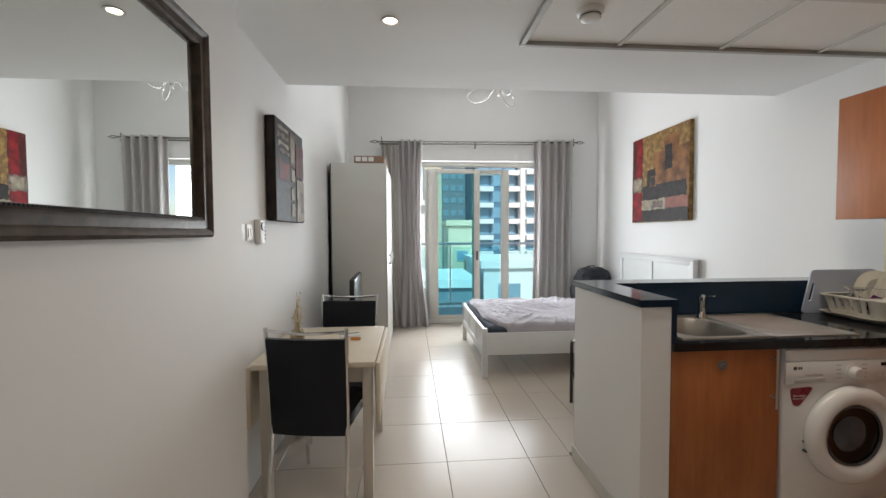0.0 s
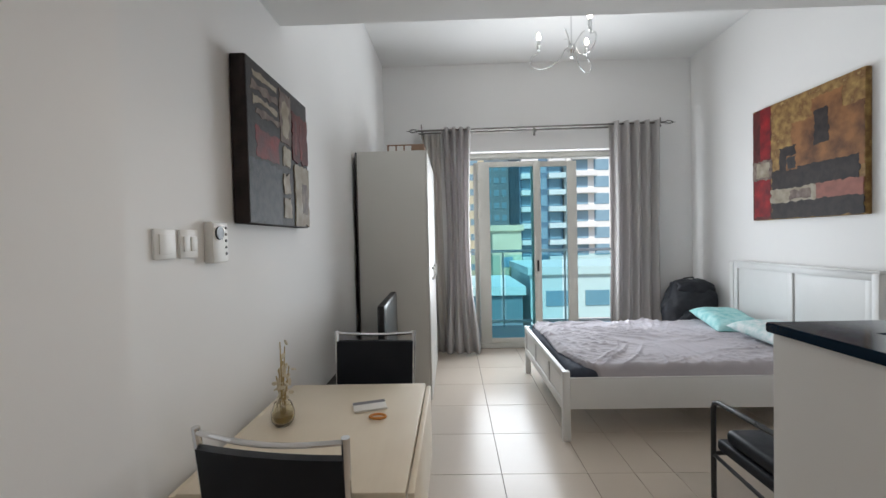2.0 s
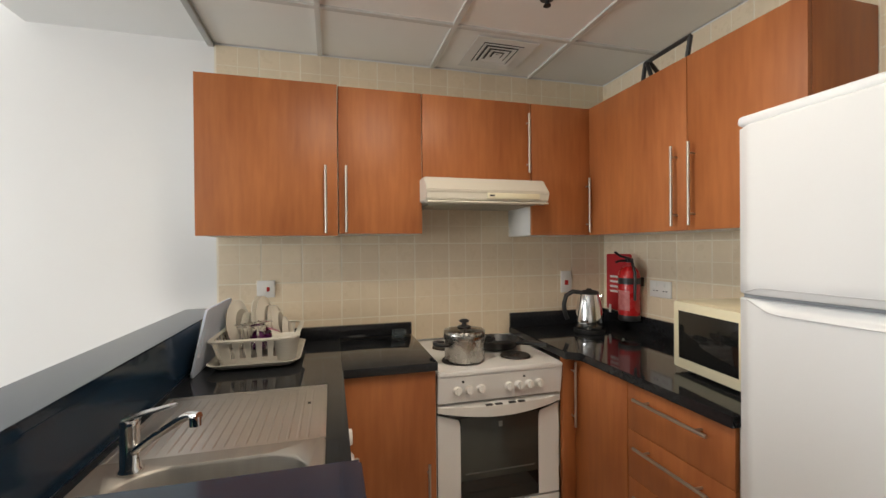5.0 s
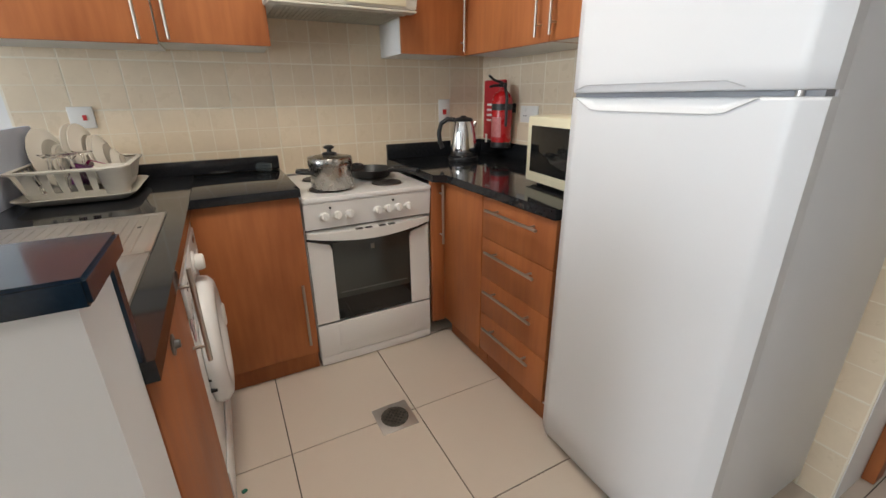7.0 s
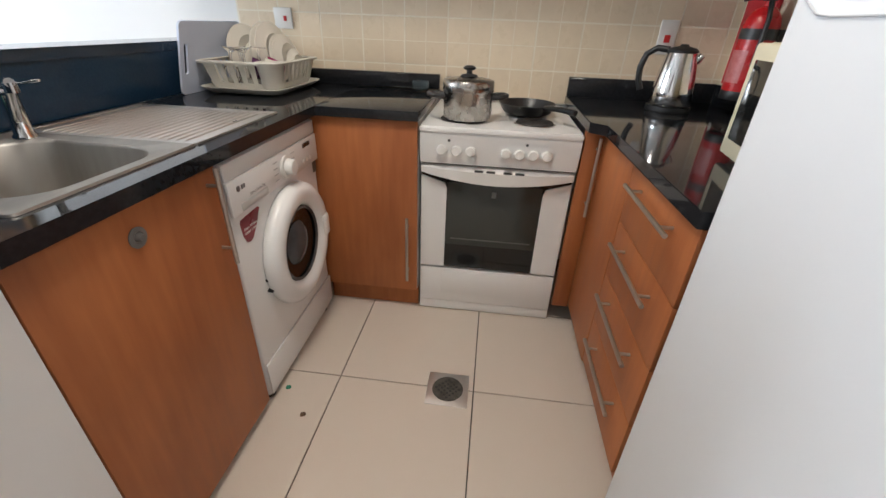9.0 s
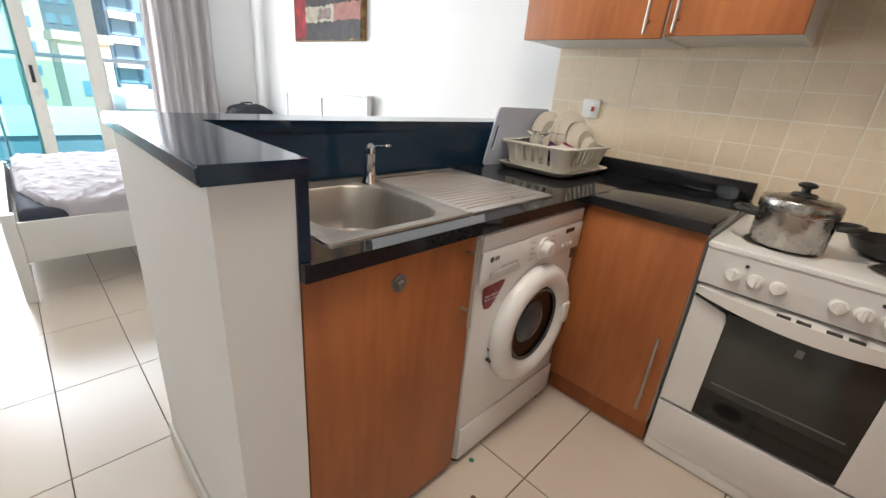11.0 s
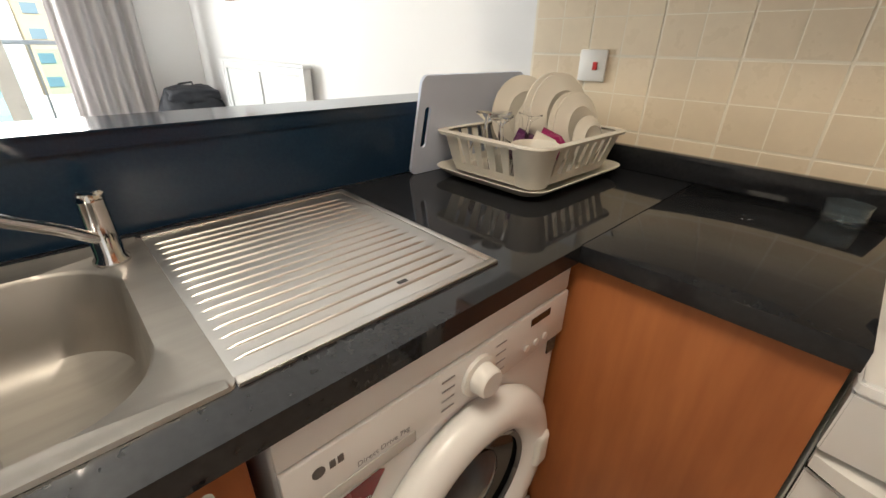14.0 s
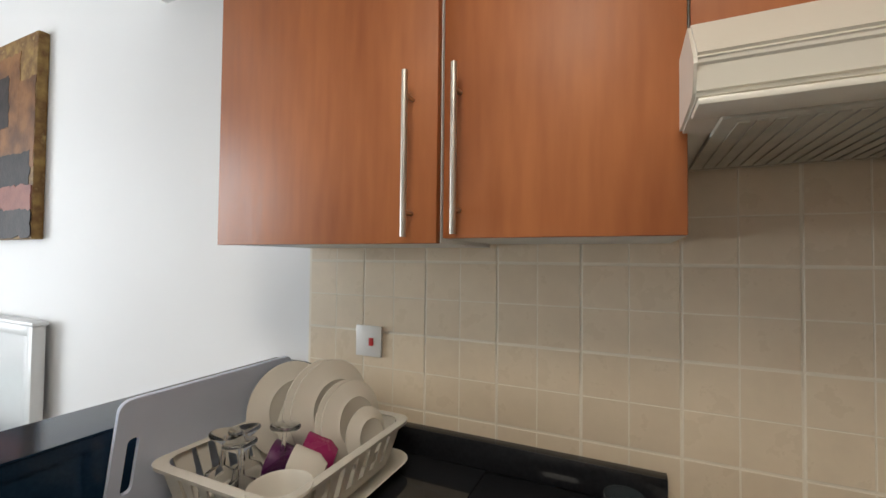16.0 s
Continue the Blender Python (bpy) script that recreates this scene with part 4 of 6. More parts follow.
DARK = mat("dark_print", (0.03, 0.03, 0.03), rough=0.5)
plate("light_switch", "white plastic light switch on the wall", pose(XL, 2.14, 1.385, 0, 0, 90), 0.086, 0.086, [("rocker", -0.028, -0.028, 0.028, 0.028, 0.002, WHITE_PLASTIC)], "wall plates")
plate("light_switch", "white plastic double switch on the wall", pose(XL, 2.245, 1.385, 0, 0, 90), 0.086, 0.086, [("rocker", -0.03, -0.022, -0.003, 0.022, 0.002, WHITE_PLASTIC), ("rocker", 0.003, -0.022, 0.03, 0.022, 0.002, ALU)], "wall plates")
ic = thing("door_intercom", "white wall intercom with round black speaker", "intercom", pose(XL, 2.375, 1.385, 0, 0, 90))
part("case", one(-0.046, -0.032, -0.065, 0.046, -0.0005, 0.072, bevel=0.006), WHITE_PLASTIC, ic)
bm = B()
cyl(bm, (-0.012, -0.0385, 0.034), (-0.012, -0.0322, 0.034), 0.022, n=24)
part("speaker", bm, BLACK_PLASTIC, ic, "round black speaker")
for k in range(5):
    part("button", one(0.024, -0.0345, 0.048 - k * 0.022, 0.034, -0.0322, 0.057 - k * 0.022, bevel=0.001), DARK, ic)
REDP = mat("red_plastic", (0.5, 0.02, 0.02), rough=0.35)
plate("wall_switch", "white cooker switch with red rocker on cream tiles", pose(XR - 0.0115, 1.994, 1.177, 0, 0, -90), 0.088, 0.088, [("rocker", 0.004, -0.012, 0.018, 0.010, 0.003, REDP)], "kitchen plates")
plate("wall_switch", "tall white cooker switch with red rocker on cream tiles", pose(XR - 0.0115, 0.243, 1.162, 0, 0, -90), 0.075, 0.135, [("rocker", -0.012, -0.02, 0.012, 0.01, 0.003, REDP)], "kitchen plates")
plate("wall_socket", "white double power socket on cream tiles", pose(2.39, YS + 0.0115, 1.15, 0, 0, 180), 0.148, 0.088, [("hole", -0.045, -0.012, -0.035, -0.006, 0.0, DARK), ("hole", -0.025, -0.012, -0.015, -0.006, 0.0, DARK), ("hole", 0.02, -0.012, 0.03, -0.006, 0.0, DARK), ("hole", 0.04, -0.012, 0.05, -0.006, 0.0, DARK), ("rocker", -0.035, 0.012, -0.02, 0.032, 0.002, WHITE_PLASTIC), ("rocker", 0.02, 0.012, 0.035, 0.032, 0.002, WHITE_PLASTIC)], "kitchen plates")

# ---- chandelier ----
cd = thing("chandelier", "chrome three-arm chandelier with candle bulbs switched on", "chandelier", pose(1.025, 4.55, 0))
bm = B()
lathe(bm, [(0, H - 0.0005), (0.055, H - 0.0005), (0.055, H - 0.02), (0.02, H - 0.045), (0, H - 0.045)], n=28)
part("ceiling_rose", bm, CHROME, cd, smooth=40)
bm = B()
cyl(bm, (0, 0, 2.992), (0, 0, H - 0.045), 0.006, n=10)
part("stem", bm, CHROME, cd)
bm = B()
lathe(bm, [(0, 2.897), (0.013, 2.898), (0.013, 2.932), (0.016, 2.937), (0.03, 2.952), (0.04, 2.977), (0.034, 2.997), (0.012, 3.012), (0, 3.013)], n=24)
part("hub", bm, CHROME, cd, smooth=60)
for a in (165, 45, -75):
    ca, sa = math.cos(radians(a)), math.sin(radians(a))
    bm = B()
    bow = [(0.02, 2.987), (0.055, 2.977), (0.075, 2.937), (0.10, 2.897), (0.145, 2.862), (0.20, 2.842), (0.255, 2.837), (0.305, 2.852), (0.338, 2.882), (0.348, 2.917), (0.335, 2.950), (0.305, 2.967), (0.275, 2.972), (0.27, 2.997)]
    pts = [(ca * r, sa * r, z) for r, z in bow]
    tube(bm, pts, 0.0055, 8)
    arm = part("arm", bm, CHROME, cd, smooth=60)
    bm = B()
    tube(bm, [(ca * (-0.02 - 0.013 * q), sa * (-0.02 - 0.013 * q), 2.992 + 0.075 * math.sin(q * 0.26) + 0.006 * q) for q in range(8)], 0.004, 6)
    part("scroll", bm, CHROME, cd, smooth=60)
    bm = B()
    lathe(bm, [(0, 2.992), (0.012, 2.994), (0.016, 3.007), (0.0125, 3.017), (0.0155, 3.022), (0.0155, 3.082), (0, 3.083)], (ca * 0.27, sa * 0.27, 0), 16)
    part("candle_tube", bm, CHROME, arm, smooth=50)
    bm = B()
    lathe(bm, [(0, 3.083), (0.012, 3.085), (0.018, 3.102), (0.019, 3.114), (0.011, 3.140), (0, 3.154)], (ca * 0.27, sa * 0.27, 0), 16)
    part("bulb", bm, BULB, arm, "glowing bulb", smooth=60)
    bo, bd = lamp("bulb_lamp", "POINT", pose(1.025 + ca * 0.27, 4.55 + sa * 0.27, 3.127), 5, (1, 0.90, 0.78))
    bd.shadow_soft_size = 0.022

# ---- kitchen: cabinets ----
BOARD = mat("white_melamine", (0.74, 0.74, 0.72), (0.70, 0.70, 0.68), rough=0.4, scale=3)


def bar_handle(parent, m, length):
    """A round bar on two posts, upright along local z, standing off along local -y."""
    bm = B()
    cyl(bm, (0, -0.032, -length / 2), (0, -0.032, length / 2), 0.006, n=12)
    for z in (-length / 2 + 0.045, length / 2 - 0.045):
        cyl(bm, (0, -0.0005, z), (0, -0.0305, z), 0.0045, n=8)
    h = part("handle", bm, NICKEL, parent, "satin steel bar handle", smooth=50)
    h.matrix_basis = m
    return h


def cabinet(name, label, m, w, d, h, doors, body=BOARD, z0=0.0, plinth=0.0, group="", sides=None, carcass=None):
    """Face along local -y at y = 0, width along +x. doors: (x0, z0, x1, z1, handle x, handle z, length, flat)."""
    e = thing(name, label, "cabinet", m, group)
    t_ = 0.017
    h = carcass or h
    part("side_panel", one(0, 0.0, z0, t_, d, h, bevel=0.0008), sides or body, e)
    part("side_panel", one(w - t_, 0.0, z0, w, d, h, bevel=0.0008), sides or body, e)
    part("bottom_panel", one(t_ + 0.0005, 0.0, z0, w - t_ - 0.0005, d, z0 + t_), body, e)
    part("top_panel", one(t_ + 0.0005, 0.0, h - t_, w - t_ - 0.0005, d, h), body, e)
    part("back_panel", one(t_ + 0.0005, d - 0.006, z0 + t_ + 0.0005, w - t_ - 0.0005, d, h - t_ - 0.0005), body, e)
    if plinth:
        part("plinth", one(0.001, 0.03, 0.0, w - 0.001, 0.046, z0 - 0.0008), WOOD, e, "wooden plinth")
    for x0, a0, x1, a1, hx, hz, ln, flat in doors:
        dr = part("drawer_front" if flat else "door", one(x0 + 0.0012, -0.0195, a0 + 0.001, x1 - 0.0012, -0.0008, a1 - 0.001, bevel=0.0016), WOOD, e, "cherry wood front")
        if ln:
            bar_handle(dr, pose(hx, -0.0195, hz, 0, 90 if flat else 0, 0), ln)
    return e


E_ = lambda y: pose(2.59, y, 0, 0, 0, -90)
cabinet("wall_cabinet", "cherry wood wall cabinet with long steel handle", pose(2.573, 2.232, 0, 0, 0, -90), 0.598, 0.305, 2.15, [(0, 1.443, 0.598, 2.15, 0.544, 1.61, 0.31, 0)], z0=1.4455, group="kitchen wall cabinets")
cabinet("wall_cabinet", "narrow cherry wood wall cabinet beside the cooker hood", E_(1.631), 0.403, 0.288, 2.15, [(0, 1.453, 0.403, 2.15, 0.035, 1.615, 0.31, 0)], z0=1.4535, group="kitchen wall cabinets")
cabinet("wall_cabinet", "short cherry wood cabinet above the cooker hood", E_(1.226), 0.592, 0.288, 2.15, [(0, 1.725, 0.592, 2.15, 0.570, 1.93, 0.31, 0)], z0=1.7255, group="kitchen wall cabinets")
cabinet("wall_cabinet", "cherry wood corner wall cabinet with white side panel", E_(0.63), 0.36, 0.288, 2.15, [(0, 1.445, 0.36, 2.15, 0.335, 1.61, 0.30, 0)], z0=1.4455, group="kitchen wall cabinets")
S_ = lambda x: pose(x, 0.255, 0, 0, 0, 180)
cabinet("wall_cabinet", "cherry wood wall cabinet over the kettle", S_(2.569), 0.649, 0.29, 2.15, [(0, 1.445, 0.649, 2.15, 0.60, 1.63, 0.33, 0)], z0=1.4455, group="kitchen wall cabinets")
cabinet("wall_cabinet", "cherry wood wall cabinet over the fridge", S_(1.918), 0.437, 0.29, 2.15, [(0, 1.445, 0.437, 2.15, 0.035, 1.63, 0.33, 0)], z0=1.4455, group="kitchen wall cabinets", sides=WOOD)
N_ = lambda x: pose(x, 1.662, 0)
sc = cabinet("sink_cabinet", "cherry wood sink cabinet with side handle and lock", N_(1.147), 0.504, 0.53, 0.863, [(0, 0.03, 0.504, 0.863, 0.462, 0.735, 0.26, 0)], z0=0.031, sides=WOOD, carcass=0.72)
bm = B()
lathe(bm, [(0, 0.0), (0.021, 0.0), (0.022, 0.003), (0.013, 0.005), (0.010, 0.003), (0.008, 0.014), (0, 0.015)], n=24, m=pose(0.232, -0.02, 0.795, 90, 0, 0))
part("lock", bm, mat("grey_plastic", (0.16, 0.15, 0.14), rough=0.45), sc, "round grey lock", smooth=40)
cabinet("base_cabinet", "cherry wood corner base cabinet beside the cooker", pose(2.287, 1.66, 0, 0, 0, -90), 0.418, 0.59, 0.863, [(0, 0.11, 0.418, 0.863, 0.38, 0.33, 0.30, 0)], z0=0.111, plinth=0.1, group="kitchen base cabinets")
BS = lambda x: pose(x, 0.545, 0, 0, 0, 180)
cabinet("base_cabinet", "plain cherry wood base cabinet next to the drawers", BS(2.28), 0.357, 0.59, 0.863, [(0, 0.11, 0.357, 0.863, 0, 0, 0, 0)], z0=0.111, plinth=0.1, group="kitchen base cabinets")
fi = thing("filler_panel", "narrow cherry wood panel with steel handle beside the cooker", "panel")
pn = part("panel", one(2.272, 0.566, 0.10, 2.298, 0.632, 0.863, bevel=0.001), WOOD, fi)
bar_handle(pn, pose(2.272, 0.585, 0.70, 0, 0, -90), 0.30)
zs = [0.125, 0.318, 0.50, 0.682, 0.863]
cabinet("drawer_cabinet", "cherry wood cabinet with four drawers and bar handles", BS(1.92), 0.44, 0.59, 0.863, [(0, zs[k], 0.44, zs[k + 1], 0.22, zs[k + 1] - 0.048, 0.31, 1) for k in range(4)], z0=0.111, plinth=0.1)

# worktops
bm = B()
ZT0, ZT1 = 0.8645, 0.90
ol = [(1.1465, 1.626), (2.249, 1.626), (2.249, 1.6285), (2.868, 1.6285), (2.868, 2.2025), (1.1465, 2.2025)]
hole = [(1.262, 1.709), (1.636, 1.709), (1.636, 2.124), (1.262, 2.124)]
lo, lh = [[bm.verts.new((x, y, ZT0)) for x, y in r] for r in (ol, hole)]
es = [bm.edges.new((r[k], r[(k + 1) % len(r)])) for r in (lo, lh) for k in range(len(r))]
bmesh.ops.triangle_fill(bm, edges=es, use_beauty=True)
for v_ in bmesh.ops.extrude_face_region(bm, geom=list(bm.faces))["geom"]:
    if isinstance(v_, bmesh.types.BMVert):
        v_.co.z = ZT1
tagged(put("sink_worktop", bm, GRANITE), "polished black granite worktop round the sink", "worktop")
tagged(put("corner_worktop", one(2.25, 1.2365, ZT0, 2.868, 1.6275, ZT1, bevel=0.002), GRANITE, 40), "polished black granite worktop beside the cooker", "worktop")
bm = B()
slab(bm, [(1.478, 0.578), (2.21, 0.578), (2.25, 0.632), (2.868, 0.632), (2.868, YS + 0.0115), (1.478, YS + 0.0115)], ZT0, ZT1)
bmesh.ops.bevel(bm, geom=list(bm.edges), offset=0.002, segments=2, affect="EDGES")
tagged(put("drawer_worktop", bm, GRANITE, 40), "polished black granite worktop under the microwave", "worktop")
bm = B()
box(bm, 2.836, 1.237, 0.9005, 2.8675, 2.2022, 0.967, 0.002)
tagged(put("granite_upstand", bm, GRANITE, 40), "low black granite upstand along the tiles", "splashback")
bm = B()
box(bm, 2.846, YS + 0.034, 0.9005, 2.8675, 0.63, 0.985, 0.002)
box(bm, 1.48, YS + 0.0118, 0.9005, 2.8675, YS + 0.033, 0.985, 0.002)
tagged(put("granite_upstand", bm, GRANITE, 40), "low black granite upstand in the corner", "splashback")

# sink
# sink steel again, darkened in colour for the shade inside the bowl
STEEL_B = mat("shaded_satin_steel", (0.42, 0.40, 0.37), (0.35, 0.335, 0.31), rough=0.5, metal=1.0, scale=4, grain=120, relief=0.05, stretch=(1, 8, 1), spread=0.05)
sk = thing("kitchen_sink", "stainless steel inset sink with ribbed drainer", "sink", pose(-0.0056, -0.006, 0) @ Matrix.Diagonal((0.985, 1, 1, 1)))
bm = B()
rings = []
for x0, y0, x1, y1, r, z in ((1.25, 1.69, 1.70, 2.182, 0.012, 0.9006), (1.252, 1.692, 1.70, 2.18, 0.012, 0.9055), (1.260, 1.700, 1.70, 2.172, 0.012, 0.905), (1.268, 1.708, 1.70, 2.164, 0.012, 0.9025), (1.30, 1.725, 1.65, 2.118, 0.10, 0.9025), (1.305, 1.73, 1.645, 2.113, 0.10, 0.896), (1.312, 1.737, 1.638, 2.106, 0.10, 0.80), (1.322, 1.747, 1.628, 2.096, 0.09, 0.765), (1.36, 1.785, 1.59, 2.058, 0.07, 0.748), (1.44, 1.88, 1.51, 1.96, 0.03, 0.745)):
    rings.append([bm.verts.new((x, y, min(z, 0.9025) if x > 1.692 else z)) for x, y in round_rect(x0, y0, x1, y1, r, 10)])
for a, b in zip(rings, rings[1:]):
    for k in range(len(a)):
        j = (k + 1) % len(a)
        bm.faces.new((a[k], a[j], b[j], b[k]))
bm.faces.new(rings[-1])
part("bowl", bm, STEEL_B, sk, "steel bowl", smooth=50)
bm = B()
box(bm, 1.7002, 1.69, 0.9004, 2.12, 2.182, 0.9026)
part("drainer", bm, STEEL, sk, "steel drainer")
part("rim", one(1.7005, 1.69, 0.9028, 2.12, 1.704, 0.9055, bevel=0.001), STEEL, sk)
part("rim", one(1.7005, 2.168, 0.9028, 2.12, 2.182, 0.9055, bevel=0.001), STEEL, sk)
part("rim", one(2.106, 1.7045, 0.9028, 2.12, 2.1675, 0.9055, bevel=0.001), STEEL, sk)
for k in range(17):
    y = 1.735 + k * 0.0245
    bm = B()
    tube(bm, [(1.703, y, 0.8972), (1.722, y, 0.9014), (2.066, y, 0.9014), (2.088, y, 0.8985)], 0.0040, 12)
    part("rib", bm, STEEL, sk)
part("drain_slot", one(1.951, 1.738, 0.9027, 1.968, 1.748, 0.9034), DARK, sk, "dark drain slot")
bm = B()
lathe(bm, [(0.034, 0.7455), (0.036, 0.7525), (0.043, 0.7535), (0.056, 0.7525), (0.058, 0.7465)], (1.412, 1.925, 0), 32)
part("waste", bm, CHROME, sk, "chrome waste ring", smooth=40)
bm = B()
lathe(bm, [(0, 0.7475), (0.034, 0.7475), (0.0345, 0.7462), (0, 0.7462)], (1.412, 1.925, 0), 24)
part("waste_well", bm, NICKEL, sk, "dull strainer plate", smooth=None)
for k in range(8):
    a = k * math.pi / 4
    bm = B()
    cyl(bm, (1.412 + 0.010 * math.cos(a), 1.925 + 0.010 * math.sin(a), 0.7505), (1.412 + 0.036 * math.cos(a), 1.925 + 0.036 * math.sin(a), 0.7515), 0.0028, n=8)
    part("strainer_bar", bm, CHROME, sk)
bm = B()
lathe(bm, [(0, 0.7535), (0.010, 0.753), (0.013, 0.750), (0.012, 0.748)], (1.412, 1.925, 0), 18)
part("strainer_hub", bm, CHROME, sk, smooth=40)
bm = B()
cyl(bm, (1.318, 1.90, 0.862), (1.309, 1.90, 0.862), 0.011, n=16)
part("overflow", bm, DARK, sk, "dark overflow hole")
tp = thing("mixer_tap", "chrome single lever mixer tap behind the sink", "tap", pose(1.618, 2.094, 0.9030))
bm = B()
lathe(bm, [(0, 0), (0.025, 0), (0.025, 0.006), (0.020, 0.012), (0.019, 0.075), (0.0185, 0.100), (0.0195, 0.106), (0.016, 0.114), (0, 0.115)], n=24)
part("body", bm, CHROME, tp, smooth=50)
bm = B()
tube(bm, [(-0.008, -0.010, 0.045), (-0.045, -0.062, 0.088), (-0.090, -0.127, 0.135), (-0.102, -0.145, 0.146), (-0.118, -0.168, 0.148)], 0.0088, 12)
cyl(bm, (-0.112, -0.160, 0.147), (-0.112, -0.160, 0.128), 0.0115, n=14)
part("spout", bm, CHROME, tp, smooth=50)
bm = B()
slab(bm, [(-0.013, 0.012), (0.013, 0.012), (0.010, -0.05), (0.005, -0.092), (-0.005, -0.092), (-0.010, -0.05)], 0.0, 0.006)
bmesh.ops.bevel(bm, geom=list(bm.edges), offset=0.0018, segments=2, affect="EDGES")
bmesh.ops.transform(bm, matrix=pose(0, 0, 0.1155, -10, 0, 6), verts=bm.verts)
part("lever", bm, CHROME, tp, "flat chrome lever", smooth=50)
sp = thing("scouring_sponge", "green washing-up sponge at the sink's back edge", "sponge", pose(1.345, 2.150, 0.908, 0, 0, 2))
part("foam", one(-0.05, -0.02, 0, 0.05, 0.02, 0.022, bevel=0.004), mat("green_foam", (0.06, 0.26, 0.19), (0.04, 0.2, 0.15), rough=0.95, scale=60, relief=0.6), sp)
part("scourer", one(-0.05, -0.02, 0.0222, 0.05, 0.02, 0.03, bevel=0.002), mat("dark_green_pad", (0.03, 0.16, 0.12), rough=0.95, scale=80, relief=0.6), sp)

pd = tagged(put("cleaning_pad", slab(B(), round_rect(-0.038, -0.014, 0.038, 0.014, 0.008), 0, 0.012), WHITE_PLASTIC, 40), "small white cleaning pad lying on the sink edge", "cleaning pad")
pd.matrix_world = pose(1.268, 2.140, 0.9075, 0, 0, 8)


def lettering(parent, words, size, m, material, label):
    cu = bpy.data.curves.new("lettering", "FONT")
    cu.body, cu.size, cu.extrude = words, size, 0.0003
    o = bpy.data.objects.new("lettering", cu)
    me = bpy.data.meshes.new_from_object(o)
    bpy.data.objects.remove(o)
    me.materials.clear()
    me.materials.append(material)
    ob = new("lettering", me)
    ob.parent, ob.matrix_basis = parent, m
    ob["label"] = label
    return ob


# ---- washing machine: face along -y ----
wm = thing("washing_machine", "white front-loading washing machine under the worktop", "washing machine", pose(1.671, 1.642, 0))
part("body", one(0, 0.006, 0.018, 0.585, 0.55, 0.855, bevel=0.012, seg=3), WHITE_METAL, wm)
part("control_panel", one(0.002, -0.006, 0.70, 0.583, 0.0055, 0.80, bevel=0.004), WHITE_METAL, wm)
part("top_strip", one(0.002, -0.002, 0.8015, 0.583, 0.0055, 0.85, bevel=0.004), WHITE_METAL, wm)
part("kick_panel", one(0.004, -0.002, 0.03, 0.581, 0.0055, 0.16, bevel=0.003), WHITE_METAL, wm)
for x in (0.03, 0.53):
    for y in (0.03, 0.5):
        part("foot", cyl(B(), (x, y, 0), (x, y, 0.0175), 0.02, n=14), BLACK_PLASTIC, wm)
dm = pose(0.318, 0.004, 0.466, 90, 0, 0)
bm = B()
lathe(bm, [(0.130, 0.0), (0.215, 0.0), (0.222, 0.012), (0.218, 0.034), (0.200, 0.050), (0.175, 0.054), (0.152, 0.046), (0.140, 0.030), (0.135, 0.012)], n=56, m=dm)
dr = part("door_ring", bm, WHITE_METAL, wm, "round white door", smooth=50)
bm = B()
lathe(bm, [(0.1345, 0.010), (0.1385, 0.026), (0.12, 0.020), (0.08, 0.012), (0.04, 0.008), (0, 0.007), (0, 0.003), (0.12, 0.003)], n=48, m=dm)
dg = part("door_glass", bm, BLACK_GLASS, wm, "dark door glass", smooth=60)
bm = B()
lathe(bm, [(0, 0.034), (0.03, 0.033), (0.055, 0.028), (0.075, 0.0195), (0.082, 0.0135), (0.078, 0.0125), (0, 0.0125)], n=40, m=dm)
part("glass_bowl", bm, mat("grey_bowl_glass", (0.085, 0.10, 0.115), (0.05, 0.06, 0.07), rough=0.16, scale=14, relief=0, spread=0.08), dg, "bulging grey glass bowl", smooth=60)
bm = B()
lathe(bm, [(0.128, 0.026), (0.138, 0.030), (0.136, 0.0335), (0.126, 0.030)], n=48, m=dm)
part("glass_rim", bm, mat("grey_rim", (0.10, 0.105, 0.11), rough=0.25), wm, smooth=50)
part("door_grip", one(0.475, -0.056, 0.416, 0.518, -0.036, 0.508, bevel=0.012, seg=3), WHITE_PLASTIC, wm, "moulded door grip")
for z in (0.445, 0.405):
    part("hinge", one(0.101, -0.012, z - 0.012, 0.115, 0.0055, z - 0.004), BLACK_PLASTIC, wm)
bm = B()
lathe(bm, [(0, 0), (0.038, 0), (0.037, 0.006), (0.028, 0.008), (0.026, 0.028), (0.022, 0.032), (0, 0.032)], n=32, m=pose(0.322, -0.0062, 0.748, 90, 0, 0))
part("dial", bm, WHITE_PLASTIC, wm, "round programme dial", smooth=40)
for k in range(4):
    for s, x in ((-1, 0.255), (1, 0.378)):
        part("print_mark", one(x - 0.013, -0.0072, 0.722 + k * 0.019, x + 0.013, -0.0064, 0.7245 + k * 0.019), mat("grey_mark", (0.3, 0.3, 0.3), rough=0.5) if (k, s) == (0, -1) else bpy.data.materials["grey_mark"], wm)
part("display", one(0.46, -0.0072, 0.772, 0.52, -0.0064, 0.788), BLACK_GLASS, wm, "small black display")
for k in range(3):
    bm = B()
    cyl(bm, (0.455 + k * 0.028, -0.0095, 0.727), (0.455 + k * 0.028, -0.0064, 0.727), 0.007, n=14)
    part("button", bm, WHITE_PLASTIC, wm)
part("rating_sticker", one(0.548, 0.0015, 0.655, 0.575, 0.0048, 0.695), mat("sticker_print", (0.05, 0.045, 0.04), (0.14, 0.1, 0.06), rough=0.5, scale=120), wm, "small dark sticker")
part("detergent_drawer", one(0.045, -0.0085, 0.706, 0.19, -0.0064, 0.728, bevel=0.002), mat("pale_grey_plastic", (0.55, 0.55, 0.53), rough=0.4), wm, "recessed drawer grip")
